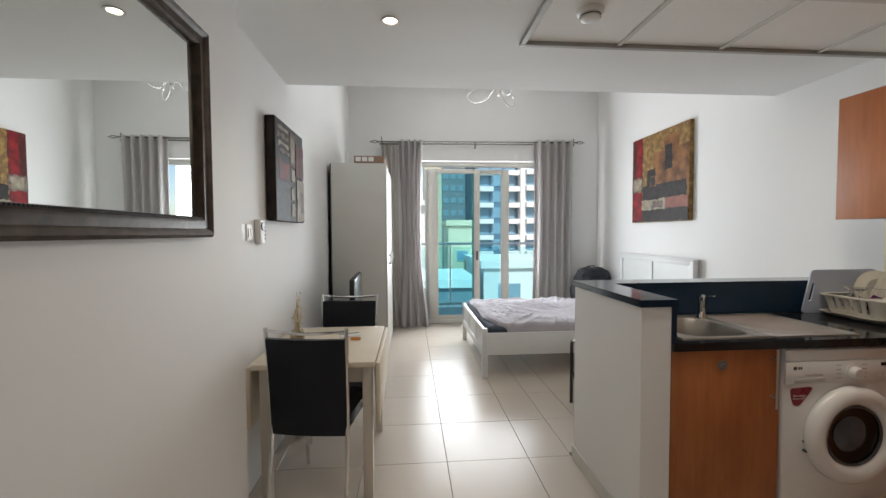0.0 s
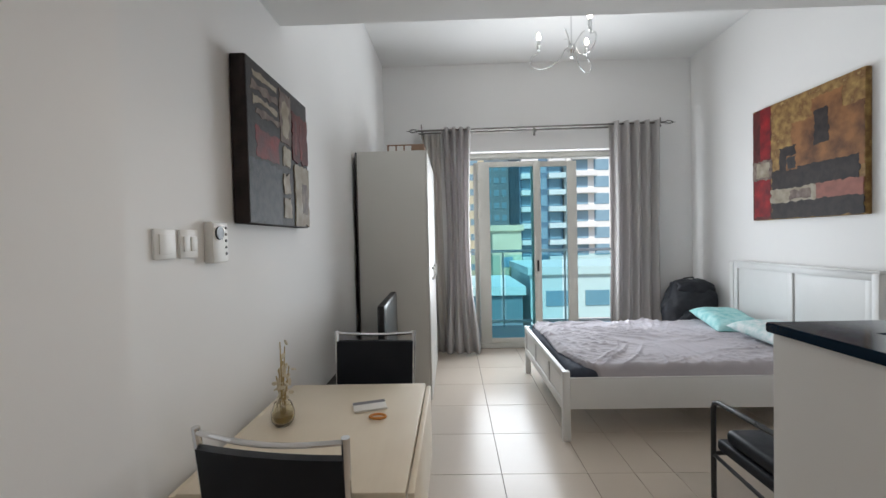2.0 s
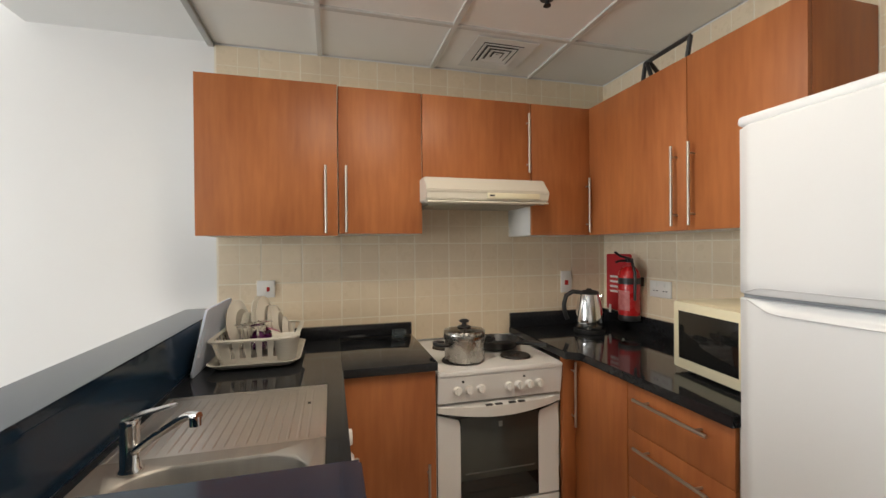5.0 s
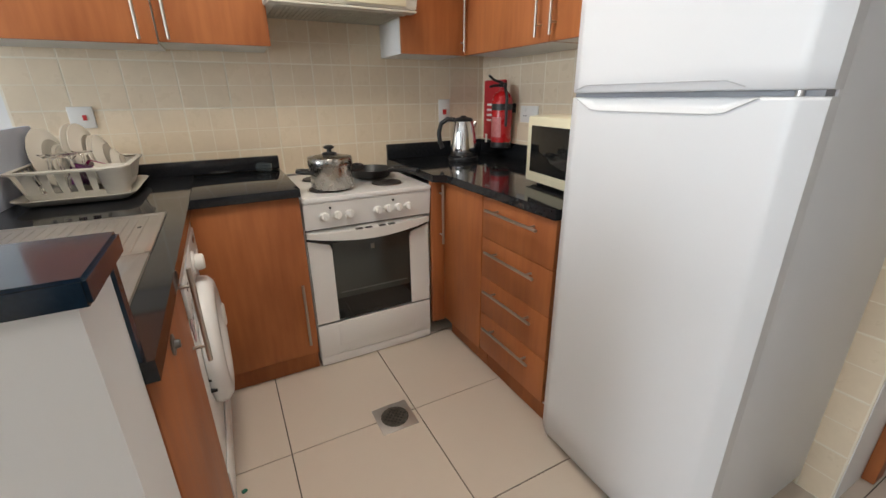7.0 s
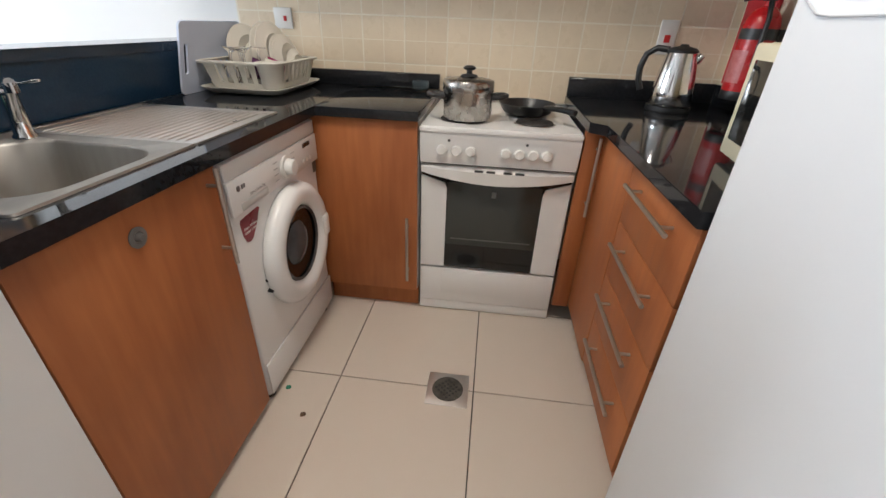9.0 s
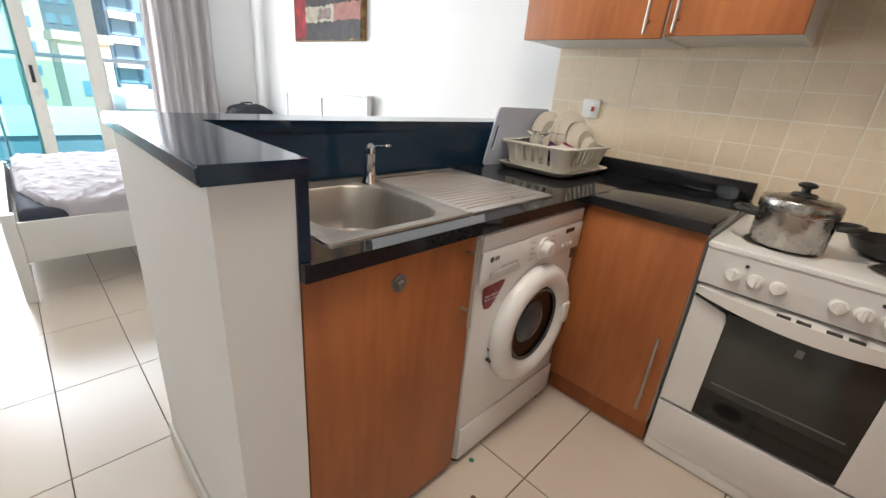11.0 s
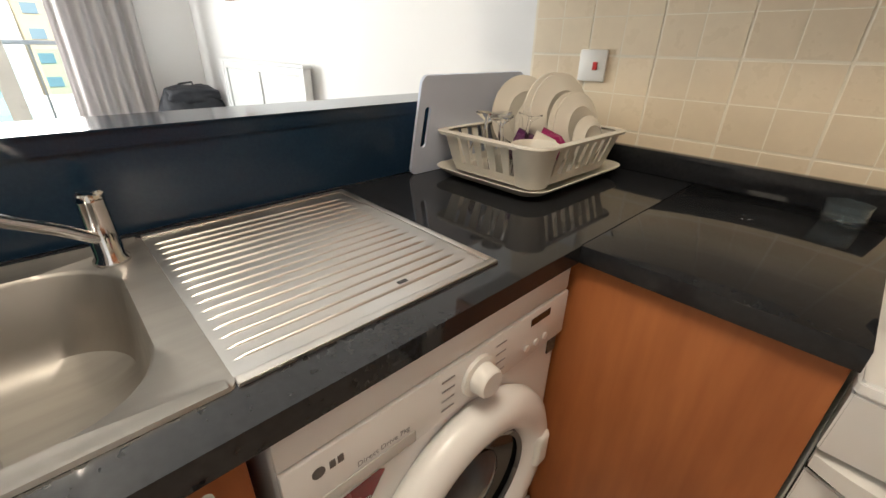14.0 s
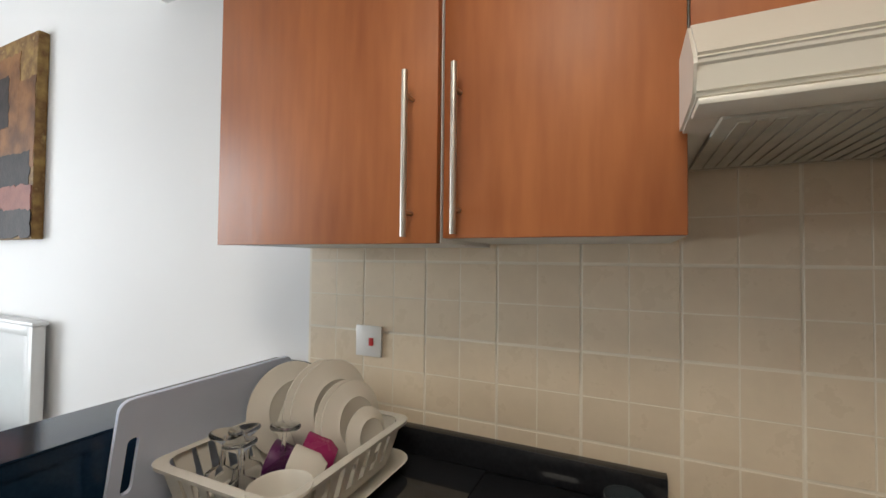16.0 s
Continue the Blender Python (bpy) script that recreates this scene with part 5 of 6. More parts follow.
part("logo_disc", cyl(B(), (0.045, -0.0074, 0.772), (0.045, -0.0064, 0.772), 0.0085, n=20), mat("grey_logo", (0.12, 0.11, 0.11), rough=0.4), wm, "plain round mark")
for k in range(2):
    part("logo_bar", one(0.059 + k * 0.011, -0.0074, 0.766, 0.067 + k * 0.011, -0.0064, 0.778), bpy.data.materials["grey_logo"], wm, "plain bar")
lettering(wm, "Direct Drive 7kg", 0.0125, pose(0.095, -0.0066, 0.735, 90, 0, 0), bpy.data.materials["grey_mark"], "printed words Direct Drive 7kg")
bm = B()
ol = [(0.035, 0.668), (0.04, 0.678), (0.135, 0.683), (0.143, 0.676), (0.115, 0.635), (0.085, 0.603), (0.07, 0.598), (0.052, 0.604), (0.04, 0.63)]
lo = [bm.verts.new((x, 0.0053, z)) for x, z in ol]
hi = [bm.verts.new((x, 0.0045, z)) for x, z in ol]
bm.faces.new(hi)
for k in range(len(ol)):
    bm.faces.new((lo[k], lo[(k + 1) % len(ol)], hi[(k + 1) % len(ol)], hi[k]))
part("red_sticker", bm, mat("dark_red_print", (0.24, 0.02, 0.035), rough=0.3), wm, "dark red sticker", smooth=None)
lettering(wm, "More Motion,\nBetter Care", 0.0125, pose(0.049, 0.0042, 0.640, 90, 0, 0), WHITE_PLASTIC, "printed words More Motion, Better Care")

# ---- cooker: face along -x ----
ck = thing("electric_cooker", "white freestanding electric cooker with oven and four hotplates", "cooker", pose(2.30, 1.234, 0, 0, 0, -90))
W = 0.596
part("body", one(0.0, 0.012, 0.03, W, 0.555, 0.827, bevel=0.003), WHITE_METAL, ck)
part("base", one(0.012, 0.03, 0.0, W - 0.012, 0.54, 0.0295), BLACK_PLASTIC, ck)
bm = B()
slab(bm, round_rect(-0.001, -0.043, W + 0.001, 0.565, 0.01, 3), 0.829, 0.852)
bmesh.ops.bevel(bm, geom=list(bm.edges), offset=0.005, segments=2, affect="EDGES")
part("hob_plate", bm, WHITE_METAL, ck, "white enamelled hob", smooth=40)
bm = B()
pts = [(-0.022, 0.708), (-0.040, 0.8285), (0.0115, 0.8285), (0.0115, 0.708)]
a = [bm.verts.new((0.001, y, z)) for y, z in pts]
b = [bm.verts.new((W - 0.001, y, z)) for y, z in pts]
bm.faces.new(a)
bm.faces.new(b[::-1])
for k in range(4):
    bm.faces.new((a[k], a[(k + 1) % 4], b[(k + 1) % 4], b[k]))
bmesh.ops.bevel(bm, geom=list(bm.edges), offset=0.003, segments=2, affect="EDGES")
part("control_panel", bm, WHITE_METAL, ck, smooth=40)
for x in (0.085, 0.14, 0.195, 0.325, 0.375, 0.425, 0.475):
    bm = B()
    m_ = pose(x, -0.0305, 0.765, 90 - 8.5, 0, 0)
    lathe(bm, [(0, 0), (0.021, 0), (0.021, 0.005), (0.017, 0.007), (0.0155, 0.024), (0, 0.025)], n=22, m=m_)
    box(bm, -0.004, -0.016, 0.0, 0.004, 0.016, 0.03)
    for v_ in bm.verts[-8:]:
        v_.co = m_ @ v_.co
    part("knob", bm, WHITE_PLASTIC, ck, smooth=40)
for x in (0.112, 0.40):
    bm = B()
    cyl(bm, (x, -0.041, 0.803), (x, -0.0355, 0.803), 0.005, n=10)
    part("pilot_light", bm, DARK, ck)
bm = B()
n = 14
sec = []
for k in range(n + 1):
    f = k / n
    x = 0.004 + (W - 0.008) * f
    bow = math.sin(math.pi * f)
    zt, zb = 0.700, 0.668 - 0.030 * bow
    y0, y1 = -0.018 - 0.03 * bow ** 0.6, -0.0005
    sec.append([bm.verts.new((x, y0, zt - 0.006 - 0.006 * bow)), bm.verts.new((x, y1, zt)), bm.verts.new((x, y1, zb)), bm.verts.new((x, y0, zb + 0.002))])
for a, b in zip(sec, sec[1:]):
    for k in range(4):
        bm.faces.new((a[k], a[(k + 1) % 4], b[(k + 1) % 4], b[k]))
bm.faces.new(sec[0][::-1])
bm.faces.new(sec[-1])
part("oven_handle", bm, WHITE_PLASTIC, ck, "curved white handle band", smooth=45)
part("door_frame", one(0.003, 0.0, 0.236, W - 0.003, 0.0115, 0.706, bevel=0.003), BLACK_GLASS, ck, "black oven door")
for s in (0, 1):
    bm = B()
    ol = [(0.004, 0.238), (0.108, 0.238), (0.108, 0.60), (0.10, 0.625), (0.004, 0.655)]
    if s:
        ol = [(W - x, z) for x, z in ol]
    lo = [bm.verts.new((x, -0.0003, z)) for x, z in ol]
    hi = [bm.verts.new((x, -0.008, z)) for x, z in ol]
    bm.faces.new(hi)
    bm.faces.new(lo[::-1])
    for k in range(5):
        bm.faces.new((lo[k], lo[(k + 1) % 5], hi[(k + 1) % 5], hi[k]))
    bmesh.ops.bevel(bm, geom=list(bm.edges), offset=0.002, segments=2, affect="EDGES")
    part("door_side", bm, WHITE_METAL, ck, "white side of the oven door", smooth=40)
part("oven_window", one(0.1095, -0.006, 0.24, W - 0.1095, -0.0004, 0.63, bevel=0.002), mat("grey_oven_glass", (0.035, 0.04, 0.036), (0.05, 0.055, 0.05), rough=0.08, scale=2, relief=0, spread=0.03), ck, "dark oven window")
part("oven_shelf_line", one(0.13, -0.0068, 0.378, W - 0.13, -0.0062, 0.384), mat("grey_line", (0.12, 0.125, 0.115), rough=0.3), ck, "faint shelf line")
part("oven_lower_shade", one(0.1105, -0.0068, 0.242, W - 0.1105, -0.0062, 0.352), BLACK_GLASS, ck, "black lower glass")
part("logo_mark", one(W / 2 - 0.009, -0.0068, 0.575, W / 2 + 0.009, -0.0062, 0.60), mat("grey_logo_print", (0.2, 0.21, 0.2), rough=0.4), ck, "plain grey mark")
for k in range(4):
    part("vent_slot", one(0.215 + k * 0.045 + (0.02 if k > 1 else 0), -0.0445, 0.688, 0.248 + k * 0.045 + (0.02 if k > 1 else 0), -0.030, 0.6935), DARK, ck)
part("drawer_front", one(0.003, -0.006, 0.052, W - 0.003, 0.0115, 0.228, bevel=0.003), WHITE_METAL, ck)
part("drawer_grip", one(0.10, -0.0085, 0.10, W - 0.10, -0.0062, 0.215, bevel=0.0015), WHITE_METAL, ck, "raised drawer panel")
part("kick_strip", one(0.003, -0.003, 0.005, W - 0.003, 0.0115, 0.050, bevel=0.002), WHITE_METAL, ck)
PLATE_M = mat("cast_iron", (0.02, 0.019, 0.018), (0.035, 0.03, 0.028), rough=0.6, scale=20, grain=200, relief=0.3)
for x, y, r in ((0.15, 0.115, 0.09), (0.43, 0.115, 0.073), (0.15, 0.375, 0.073), (0.43, 0.375, 0.09)):
    bm = B()
    lathe(bm, [(0, 0.8580), (r * 0.25, 0.8580), (r * 0.28, 0.8605), (r * 0.93, 0.8605), (r * 0.97, 0.8580), (r, 0.8540), (r, 0.8515)], (x, y, 0), 36)
    part("hotplate", bm, PLATE_M, ck, "dark cast iron hotplate", smooth=40)
    bm = B()
    lathe(bm, [(r + 0.0005, 0.8523), (r + 0.004, 0.8545), (r + 0.007, 0.8523)], (x, y, 0), 36)
    part("hotplate_rim", bm, STEEL, ck, smooth=60)

# saucepan and frying pan on the hob
STEEL_P = mat("used_steel", (0.46, 0.44, 0.41), (0.34, 0.325, 0.30), rough=0.26, metal=1.0, scale=14, grain=90, relief=0.05, spread=0.1)
pt = thing("saucepan", "stainless steel pot with lid and black knobs on the cooker", "pot", pose(2.40, 1.07, 0.861, 0, 0, 98) @ Matrix.Diagonal((1.1, 1.1, 1.04, 1)))
bm = B()
lathe(bm, [(0, 0.0), (0.078, 0.0), (0.084, 0.006), (0.085, 0.095), (0.088, 0.10), (0.084, 0.1005), (0.081, 0.095), (0.080, 0.008), (0, 0.006)], n=48)
part("pan", bm, STEEL_P, pt, smooth=50)
bm = B()
lathe(bm, [(0.088, 0.1015), (0.089, 0.104), (0.0875, 0.131), (0.084, 0.135), (0.045, 0.142), (0, 0.146), (0, 0.142), (0.045, 0.138), (0.082, 0.130), (0.084, 0.104)], n=48)
lid = part("lid", bm, STEEL_P, pt, "domed steel lid", smooth=50)
bm = B()
lathe(bm, [(0, 0.1462), (0.03, 0.146), (0.026, 0.151), (0.010, 0.154), (0.009, 0.164), (0.02, 0.169), (0.022, 0.175), (0.012, 0.181), (0, 0.182)], n=24)
part("lid_knob", bm, BLACK_PLASTIC, lid, "black lid knob", smooth=50)
for s in (-1, 1):
    bm = B()
    tube(bm, [(s * 0.083, -0.026, 0.078), (s * 0.108, -0.033, 0.081), (s * 0.128, -0.024, 0.083), (s * 0.136, 0, 0.083), (s * 0.128, 0.024, 0.083), (s * 0.108, 0.033, 0.081), (s * 0.083, 0.026, 0.078)], 0.0085, 12)
    h_ = part("side_handle", bm, BLACK_PLASTIC, pt, "black side handle", smooth=60)
fp = thing("frying_pan", "small black frying pan on the rear hotplate", "frying pan", pose(2.575, 0.83, 0.861, 0, 0, 215) @ Matrix.Scale(1.08, 4))
bm = B()
lathe(bm, [(0, 0), (0.078, 0), (0.09, 0.006), (0.108, 0.038), (0.110, 0.039), (0.106, 0.041), (0.088, 0.010), (0, 0.006)], n=44)
part("pan", bm, BLACK_PLASTIC, fp, smooth=50)
bm = B()
tube(bm, [(0.104, 0, 0.034), (0.13, 0, 0.040), (0.19, 0, 0.045), (0.26, 0, 0.046)], 0.010, 10)
part("handle", bm, BLACK_PLASTIC, fp, smooth=60)

# ---- cooker hood ----
HOODM = mat("aged_white_enamel", (0.66, 0.625, 0.54), (0.61, 0.575, 0.49), rough=0.35, scale=3, grain=150, relief=0.02, spread=0.03)
hd = thing("cooker_hood", "off-white slim cooker hood with cream control strip", "cooker hood", pose(2.415, 1.24, 0, 0, 0, -90))
WH = 0.63
bm = B()
pts = [(0.0, 1.655), (0.008, 1.648), (0.012, 1.612), (0.03, 1.606), (0.447, 1.606), (0.447, 1.722), (0.06, 1.722)]
a = [bm.verts.new((0, y, z)) for y, z in pts]
b = [bm.verts.new((WH, y, z)) for y, z in pts]
bm.faces.new(a)
bm.faces.new(b[::-1])
for k in range(len(pts)):
    bm.faces.new((a[k], a[(k + 1) % len(pts)], b[(k + 1) % len(pts)], b[k]))
bmesh.ops.bevel(bm, geom=list(bm.edges), offset=0.004, segments=2, affect="EDGES")
part("body", bm, HOODM, hd, smooth=40)
part("control_strip", one(0.30, -0.0015, 1.618, 0.575, 0.0085, 1.645, bevel=0.002), CREAM_PLASTIC, hd, "cream control strip")
part("switch_mark", one(0.31, -0.0028, 1.628, 0.335, -0.0017, 1.636), DARK, hd)
part("glass_flap", one(0.004, 0.002, 1.596, WH - 0.004, 0.06, 1.6045, bevel=0.002), HOODM, hd)
FILT = mat("greased_filter", (0.46, 0.43, 0.35), (0.38, 0.35, 0.28), rough=0.6, scale=10)
part("filter_tray", one(0.04, 0.075, 1.597, WH - 0.04, 0.40, 1.605, bevel=0.002), FILT, hd, "greasy filter panel")
for k in range(26):
    x = 0.06 + k * 0.02
    part("filter_slat", one(x, 0.09, 1.5945, x + 0.012, 0.385, 1.5968), FILT, hd)

# ---- fridge: face along +y ----
fr = thing("fridge_freezer", "tall white two door fridge freezer with rounded door fronts", "fridge", pose(1.466, 0.525, 0, 0, 0, 180))
FW, FH = 0.60, 1.74
part("cabinet", one(0.004, 0.0, 0.04, FW - 0.004, 0.565, FH - 0.03, bevel=0.006), WHITE_FRIDGE, fr)
part("top_cap", one(0.0, -0.05, FH - 0.029, FW, 0.565, FH, bevel=0.012, seg=3), WHITE_FRIDGE, fr, "white top cover")
part("kick_grille", one(0.01, -0.03, 0.0, FW - 0.01, 0.0, 0.0395, bevel=0.004), WHITE_FRIDGE, fr)
GRIPG = mat("pale_grey_seam", (0.5, 0.51, 0.53), rough=0.5, scale=8)
GREYG = mat("grey_gasket", (0.30, 0.31, 0.33), rough=0.5, scale=8)


def bowed_door(name, z0, z1, scoop):
    bm = B()
    ol = [(0.0, -0.001)]
    n = 56
    for k in range(n + 1):
        f = k / n
        x = 0.0 + FW * f
        e = min(f, 1 - f) * FW
        r = 0.04
        round_ = 0.0 if e > r else (r - e) * 0.55
        ol.append((x, -0.058 - 0.010 * math.sin(math.pi * f) + round_))
    ol.append((FW, -0.001))
    zz = [z0, z0 + 0.004] + [z0 + (z1 - z0) * k / 10 for k in range(1, 10)] + [z1 - 0.056 + 0.004 * k for k in range(14)] + [z1]
    zz = sorted(set(zz))
    rows = []
    for z in zz:
        row = []
        for k, (x, y) in enumerate(ol):
            ins = 0.004 if z in (z0, z1) else 0
            yy = y
            if k not in (0, len(ol) - 1):
                yy += ins
                f = x / FW
                if scoop and 0.06 < f < 0.84:
                    zl = z1 - 0.032 * min(1.0, (f - 0.06) / 0.10, (0.84 - f) / 0.10)
                    g = min(max((z - zl) / 0.014, 0), 1)
                    yy += 0.016 * g * g * (3 - 2 * g)
            row.append(bm.verts.new((x, yy, z)))
        rows.append(row)
    for a, b in zip(rows, rows[1:]):
        for k in range(len(ol)):
            j = (k + 1) % len(ol)
            bm.faces.new((a[k], a[j], b[j], b[k]))
    bm.faces.new(rows[0][::-1])
    bm.faces.new(rows[-1])
    return part(name, bm, WHITE_FRIDGE, fr, "white rounded door", smooth=50)


bowed_door("fridge_door", 0.045, 1.240, 1)
bowed_door("freezer_door", 1.252, FH - 0.0305, 0)
part("door_gap_strip", one(0.01, -0.035, 1.2405, FW - 0.01, -0.0005, 1.2515), GREYG, fr, "grey gap between the doors")
bm = B()
cyl(bm, (FW - 0.045, -0.04, 1.241), (FW - 0.045, -0.04, 1.2515), 0.007, n=14)
part("hinge", bm, STEEL, fr, "steel hinge pin")
bm = B()
tube(bm, [(0.036 + 0.468 * k / 16, -0.0595 - 0.010 * math.sin(math.pi * (0.036 + 0.468 * k / 16) / FW), 1.239 - 0.032 * min(1.0, k / 2.2, (16 - k) / 2.2)) for k in range(17)], 0.0012, 6)
part("grip_edge", bm, GRIPG, fr, "curved grip edge", smooth=60)
bm = B()
tube(bm, [(0.035 + 0.44 * k / 12, -0.060 - 0.010 * math.sin(math.pi * (0.035 + 0.44 * k / 12) / FW), 1.259 + 0.012 * (1 if 0 < k < 12 else 0)) for k in range(13)], 0.0011, 6)
part("grip_edge", bm, GRIPG, fr, "freezer grip edge", smooth=60)
for k in range(2):
    bm = B()
    cyl(bm, (0.30 + k * 0.03, -0.0675, 1.585), (0.30 + k * 0.03, -0.0665, 1.585), 0.010, n=16)
    part("logo_mark", bm, mat("pale_logo", (0.55, 0.57, 0.60), rough=0.3) if k == 0 else bpy.data.materials["pale_logo"], fr, "plain pale mark")

# ---- microwave ----
mw = thing("microwave_oven", "cream microwave oven with black window on the worktop", "microwave", pose(1.895, 0.36, 0.9005, 0, 0, 172))
part("case", one(0, 0.012, 0.012, 0.46, 0.33, 0.272, bevel=0.008), CREAM_PLASTIC, mw)
part("door", one(0.002, -0.012, 0.014, 0.35, 0.0115, 0.270, bevel=0.008), CREAM_PLASTIC, mw, "cream door")
part("window", one(0.035, -0.0135, 0.055, 0.31, -0.0122, 0.235, bevel=0.0005), BLACK_GLASS, mw, "black door window")
part("control_panel", one(0.352, -0.012, 0.014, 0.458, 0.0115, 0.270, bevel=0.006), CREAM_PLASTIC, mw)
for z in (0.19, 0.10):
    bm = B()
    cyl(bm, (0.405, -0.03, z), (0.405, -0.0125, z), 0.022, n=20)
    part("dial", bm, WHITE_PLASTIC, mw)
for x in (0.04, 0.42):
    for y in (0.04, 0.29):
        part("foot", cyl(B(), (x, y, 0), (x, y, 0.0125), 0.014, n=12), BLACK_PLASTIC, mw)

# ---- kettle ----
kt = thing("electric_kettle", "stainless steel electric kettle with black handle and base", "kettle", pose(2.60, 0.26, 0.9005, 0, 0, 68) @ Matrix.Scale(1.07, 4))
bm = B()
lathe(bm, [(0, 0), (0.078, 0), (0.08, 0.006), (0.078, 0.018), (0, 0.02)], n=36)
part("base", bm, BLACK_PLASTIC, kt, "black power base", smooth=40)
bm = B()
lathe(bm, [(0, 0.0205), (0.072, 0.0205), (0.076, 0.026), (0.072, 0.07), (0.064, 0.13), (0.054, 0.185), (0.050, 0.20), (0, 0.20)], n=44)
part("jug", bm, CHROME, kt, "polished steel jug", smooth=50)
bm = B()
lathe(bm, [(0.0505, 0.2005), (0.0515, 0.208), (0.042, 0.216), (0.016, 0.222), (0.012, 0.228), (0, 0.229), (0, 0.2005)], n=36)
part("lid", bm, BLACK_PLASTIC, kt, "black lid", smooth=50)
bm = B()
tube(bm, [(0.045, 0, 0.208), (0.085, 0, 0.212), (0.118, 0, 0.19), (0.13, 0, 0.145), (0.126, 0, 0.10), (0.112, 0, 0.065)], 0.0115, 12)
part("handle", bm, BLACK_PLASTIC, kt, "black handle", smooth=60)
bm = B()
cyl(bm, (-0.050, 0, 0.172), (-0.066, 0, 0.196), 0.014, 0.010, 14)
part("spout", bm, CHROME, kt, smooth=50)

# ---- fire blanket and extinguisher on the back wall ----
fb = thing("fire_blanket", "red fire blanket pouch hanging on the tiled wall", "fire blanket", pose(2.715, YS + 0.0115, 0.99))
part("pouch", one(-0.11, 0.0, 0.0, 0.10, 0.025, 0.345, bevel=0.010, seg=3), FIRE_CLOTH, fb)
part("tape", one(-0.07, 0.0255, -0.02, -0.05, 0.028, 0.03), WHITE_PLASTIC, fb, "white pull tape")
part("tape", one(0.05, 0.0255, -0.02, 0.07, 0.028, 0.03), WHITE_PLASTIC, fb, "white pull tape")
for k in range(4):
    part("print", one(-0.02, 0.0255, 0.11 + k * 0.03, 0.06, 0.0262, 0.122 + k * 0.03), mat("white_print", (0.7, 0.68, 0.66), rough=0.5) if k == 0 else bpy.data.materials["white_print"], fb, "unreadable white print")
fx = thing("fire_extinguisher", "red fire extinguisher hanging on the tiled wall", "fire extinguisher", pose(2.535, YS + 0.095, 0.965))
bm = B()
lathe(bm, [(0, 0.0), (0.05, 0.0), (0.058, 0.006), (0.058, 0.25), (0.052, 0.275), (0.035, 0.30), (0.018, 0.31), (0.016, 0.325), (0, 0.326)], n=36)
part("cylinder", bm, RED, fx, smooth=45)
bm = B()
lathe(bm, [(0.0583, 0.0005), (0.0592, 0.002), (0.0592, 0.03), (0.0583, 0.032)], n=36)
part("skirt", bm, BLACK_PLASTIC, fx, smooth=45)
for z0, z1, mt2 in ((0.205, 0.24, BLACK_PLASTIC), (0.06, 0.17, bpy.data.materials["white_print"])):
    bm = B()
    vs = [(bm.verts.new((0.0585 * math.cos(a), 0.0585 * math.sin(a), z0)), bm.verts.new((0.0585 * math.cos(a), 0.0585 * math.sin(a), z1))) for a in ([radians(70 + 8 * k) for k in range(10)] if mt2 is not BLACK_PLASTIC else [radians(10 * k) for k in range(37)])]
    if mt2 is not BLACK_PLASTIC:
        mt2 = mat("pink_label", (0.55, 0.20, 0.20), (0.45, 0.12, 0.12), rough=0.4, scale=60)
    for a, b in zip(vs, vs[1:]):
        bm.faces.new((a[0], b[0], b[1], a[1]))
    part("label_band", bm, mt2, fx, smooth=60)
bm = B()
box(bm, -0.014, -0.02, 0.326, 0.014, 0.02, 0.35, 0.004)
tube(bm, [(0, 0.0, 0.348), (0.01, 0.05, 0.362), (0.01, 0.085, 0.385)], 0.007, 8)
tube(bm, [(0, 0.0, 0.335), (0.01, 0.05, 0.335), (0.01, 0.08, 0.328)], 0.007, 8)
part("valve", bm, BLACK_METAL, fx, "black valve and lever", smooth=50)
bm = B()
tube(bm, [(-0.012, 0, 0.337), (-0.05, 0.02, 0.325), (-0.07, 0.02, 0.27), (-0.068, 0.02, 0.12)], 0.008, 8)
part("hose", bm, BLACK_PLASTIC, fx, smooth=60)
part("wall_bracket", one(-0.02, -0.083, 0.19, 0.02, -0.0585, 0.24), BLACK_METAL, fx)

# ---- dish rack ----
RACKM = mat("ivory_plastic", (0.66, 0.63, 0.56), (0.60, 0.57, 0.50), rough=0.4, scale=6)
rk = thing("dish_rack", "ivory plastic dish rack with drip tray on the worktop", "dish rack", pose(2.562, 1.972, 0.9005) @ Matrix.Diagonal((0.95, 0.92, 0.97, 1)))
bm = B()
rings = []
for hx, hy, r, z in ((0.165, 0.125, 0.03, 0.0), (0.200, 0.158, 0.045, 0.006), (0.228, 0.187, 0.06, 0.024), (0.234, 0.193, 0.06, 0.030), (0.230, 0.189, 0.06, 0.031), (0.223, 0.182, 0.06, 0.026), (0.195, 0.153, 0.045, 0.010), (0.165, 0.125, 0.03, 0.006)):
    rings.append([bm.verts.new((x, y, z)) for x, y in round_rect(-hx, -hy, hx, hy, r, 6)])
for a, b in zip(rings, rings[1:]):
    for k in range(len(a)):
        bm.faces.new((a[k], a[(k + 1) % len(a)], b[(k + 1) % len(a)], b[k]))
bm.faces.new(rings[0][::-1])
bm.faces.new(rings[-1])
part("drip_tray", bm, RACKM, rk, "shallow drip tray", smooth=45)
bm = B()
rings = []
for hx, hy, z in ((0.215, 0.175, 0.120), (0.225, 0.185, 0.118), (0.227, 0.187, 0.126), (0.213, 0.173, 0.130), (0.205, 0.165, 0.126)):
    rings.append([bm.verts.new((x, y, z)) for x, y in round_rect(-hx, -hy, hx, hy, 0.04, 6)])
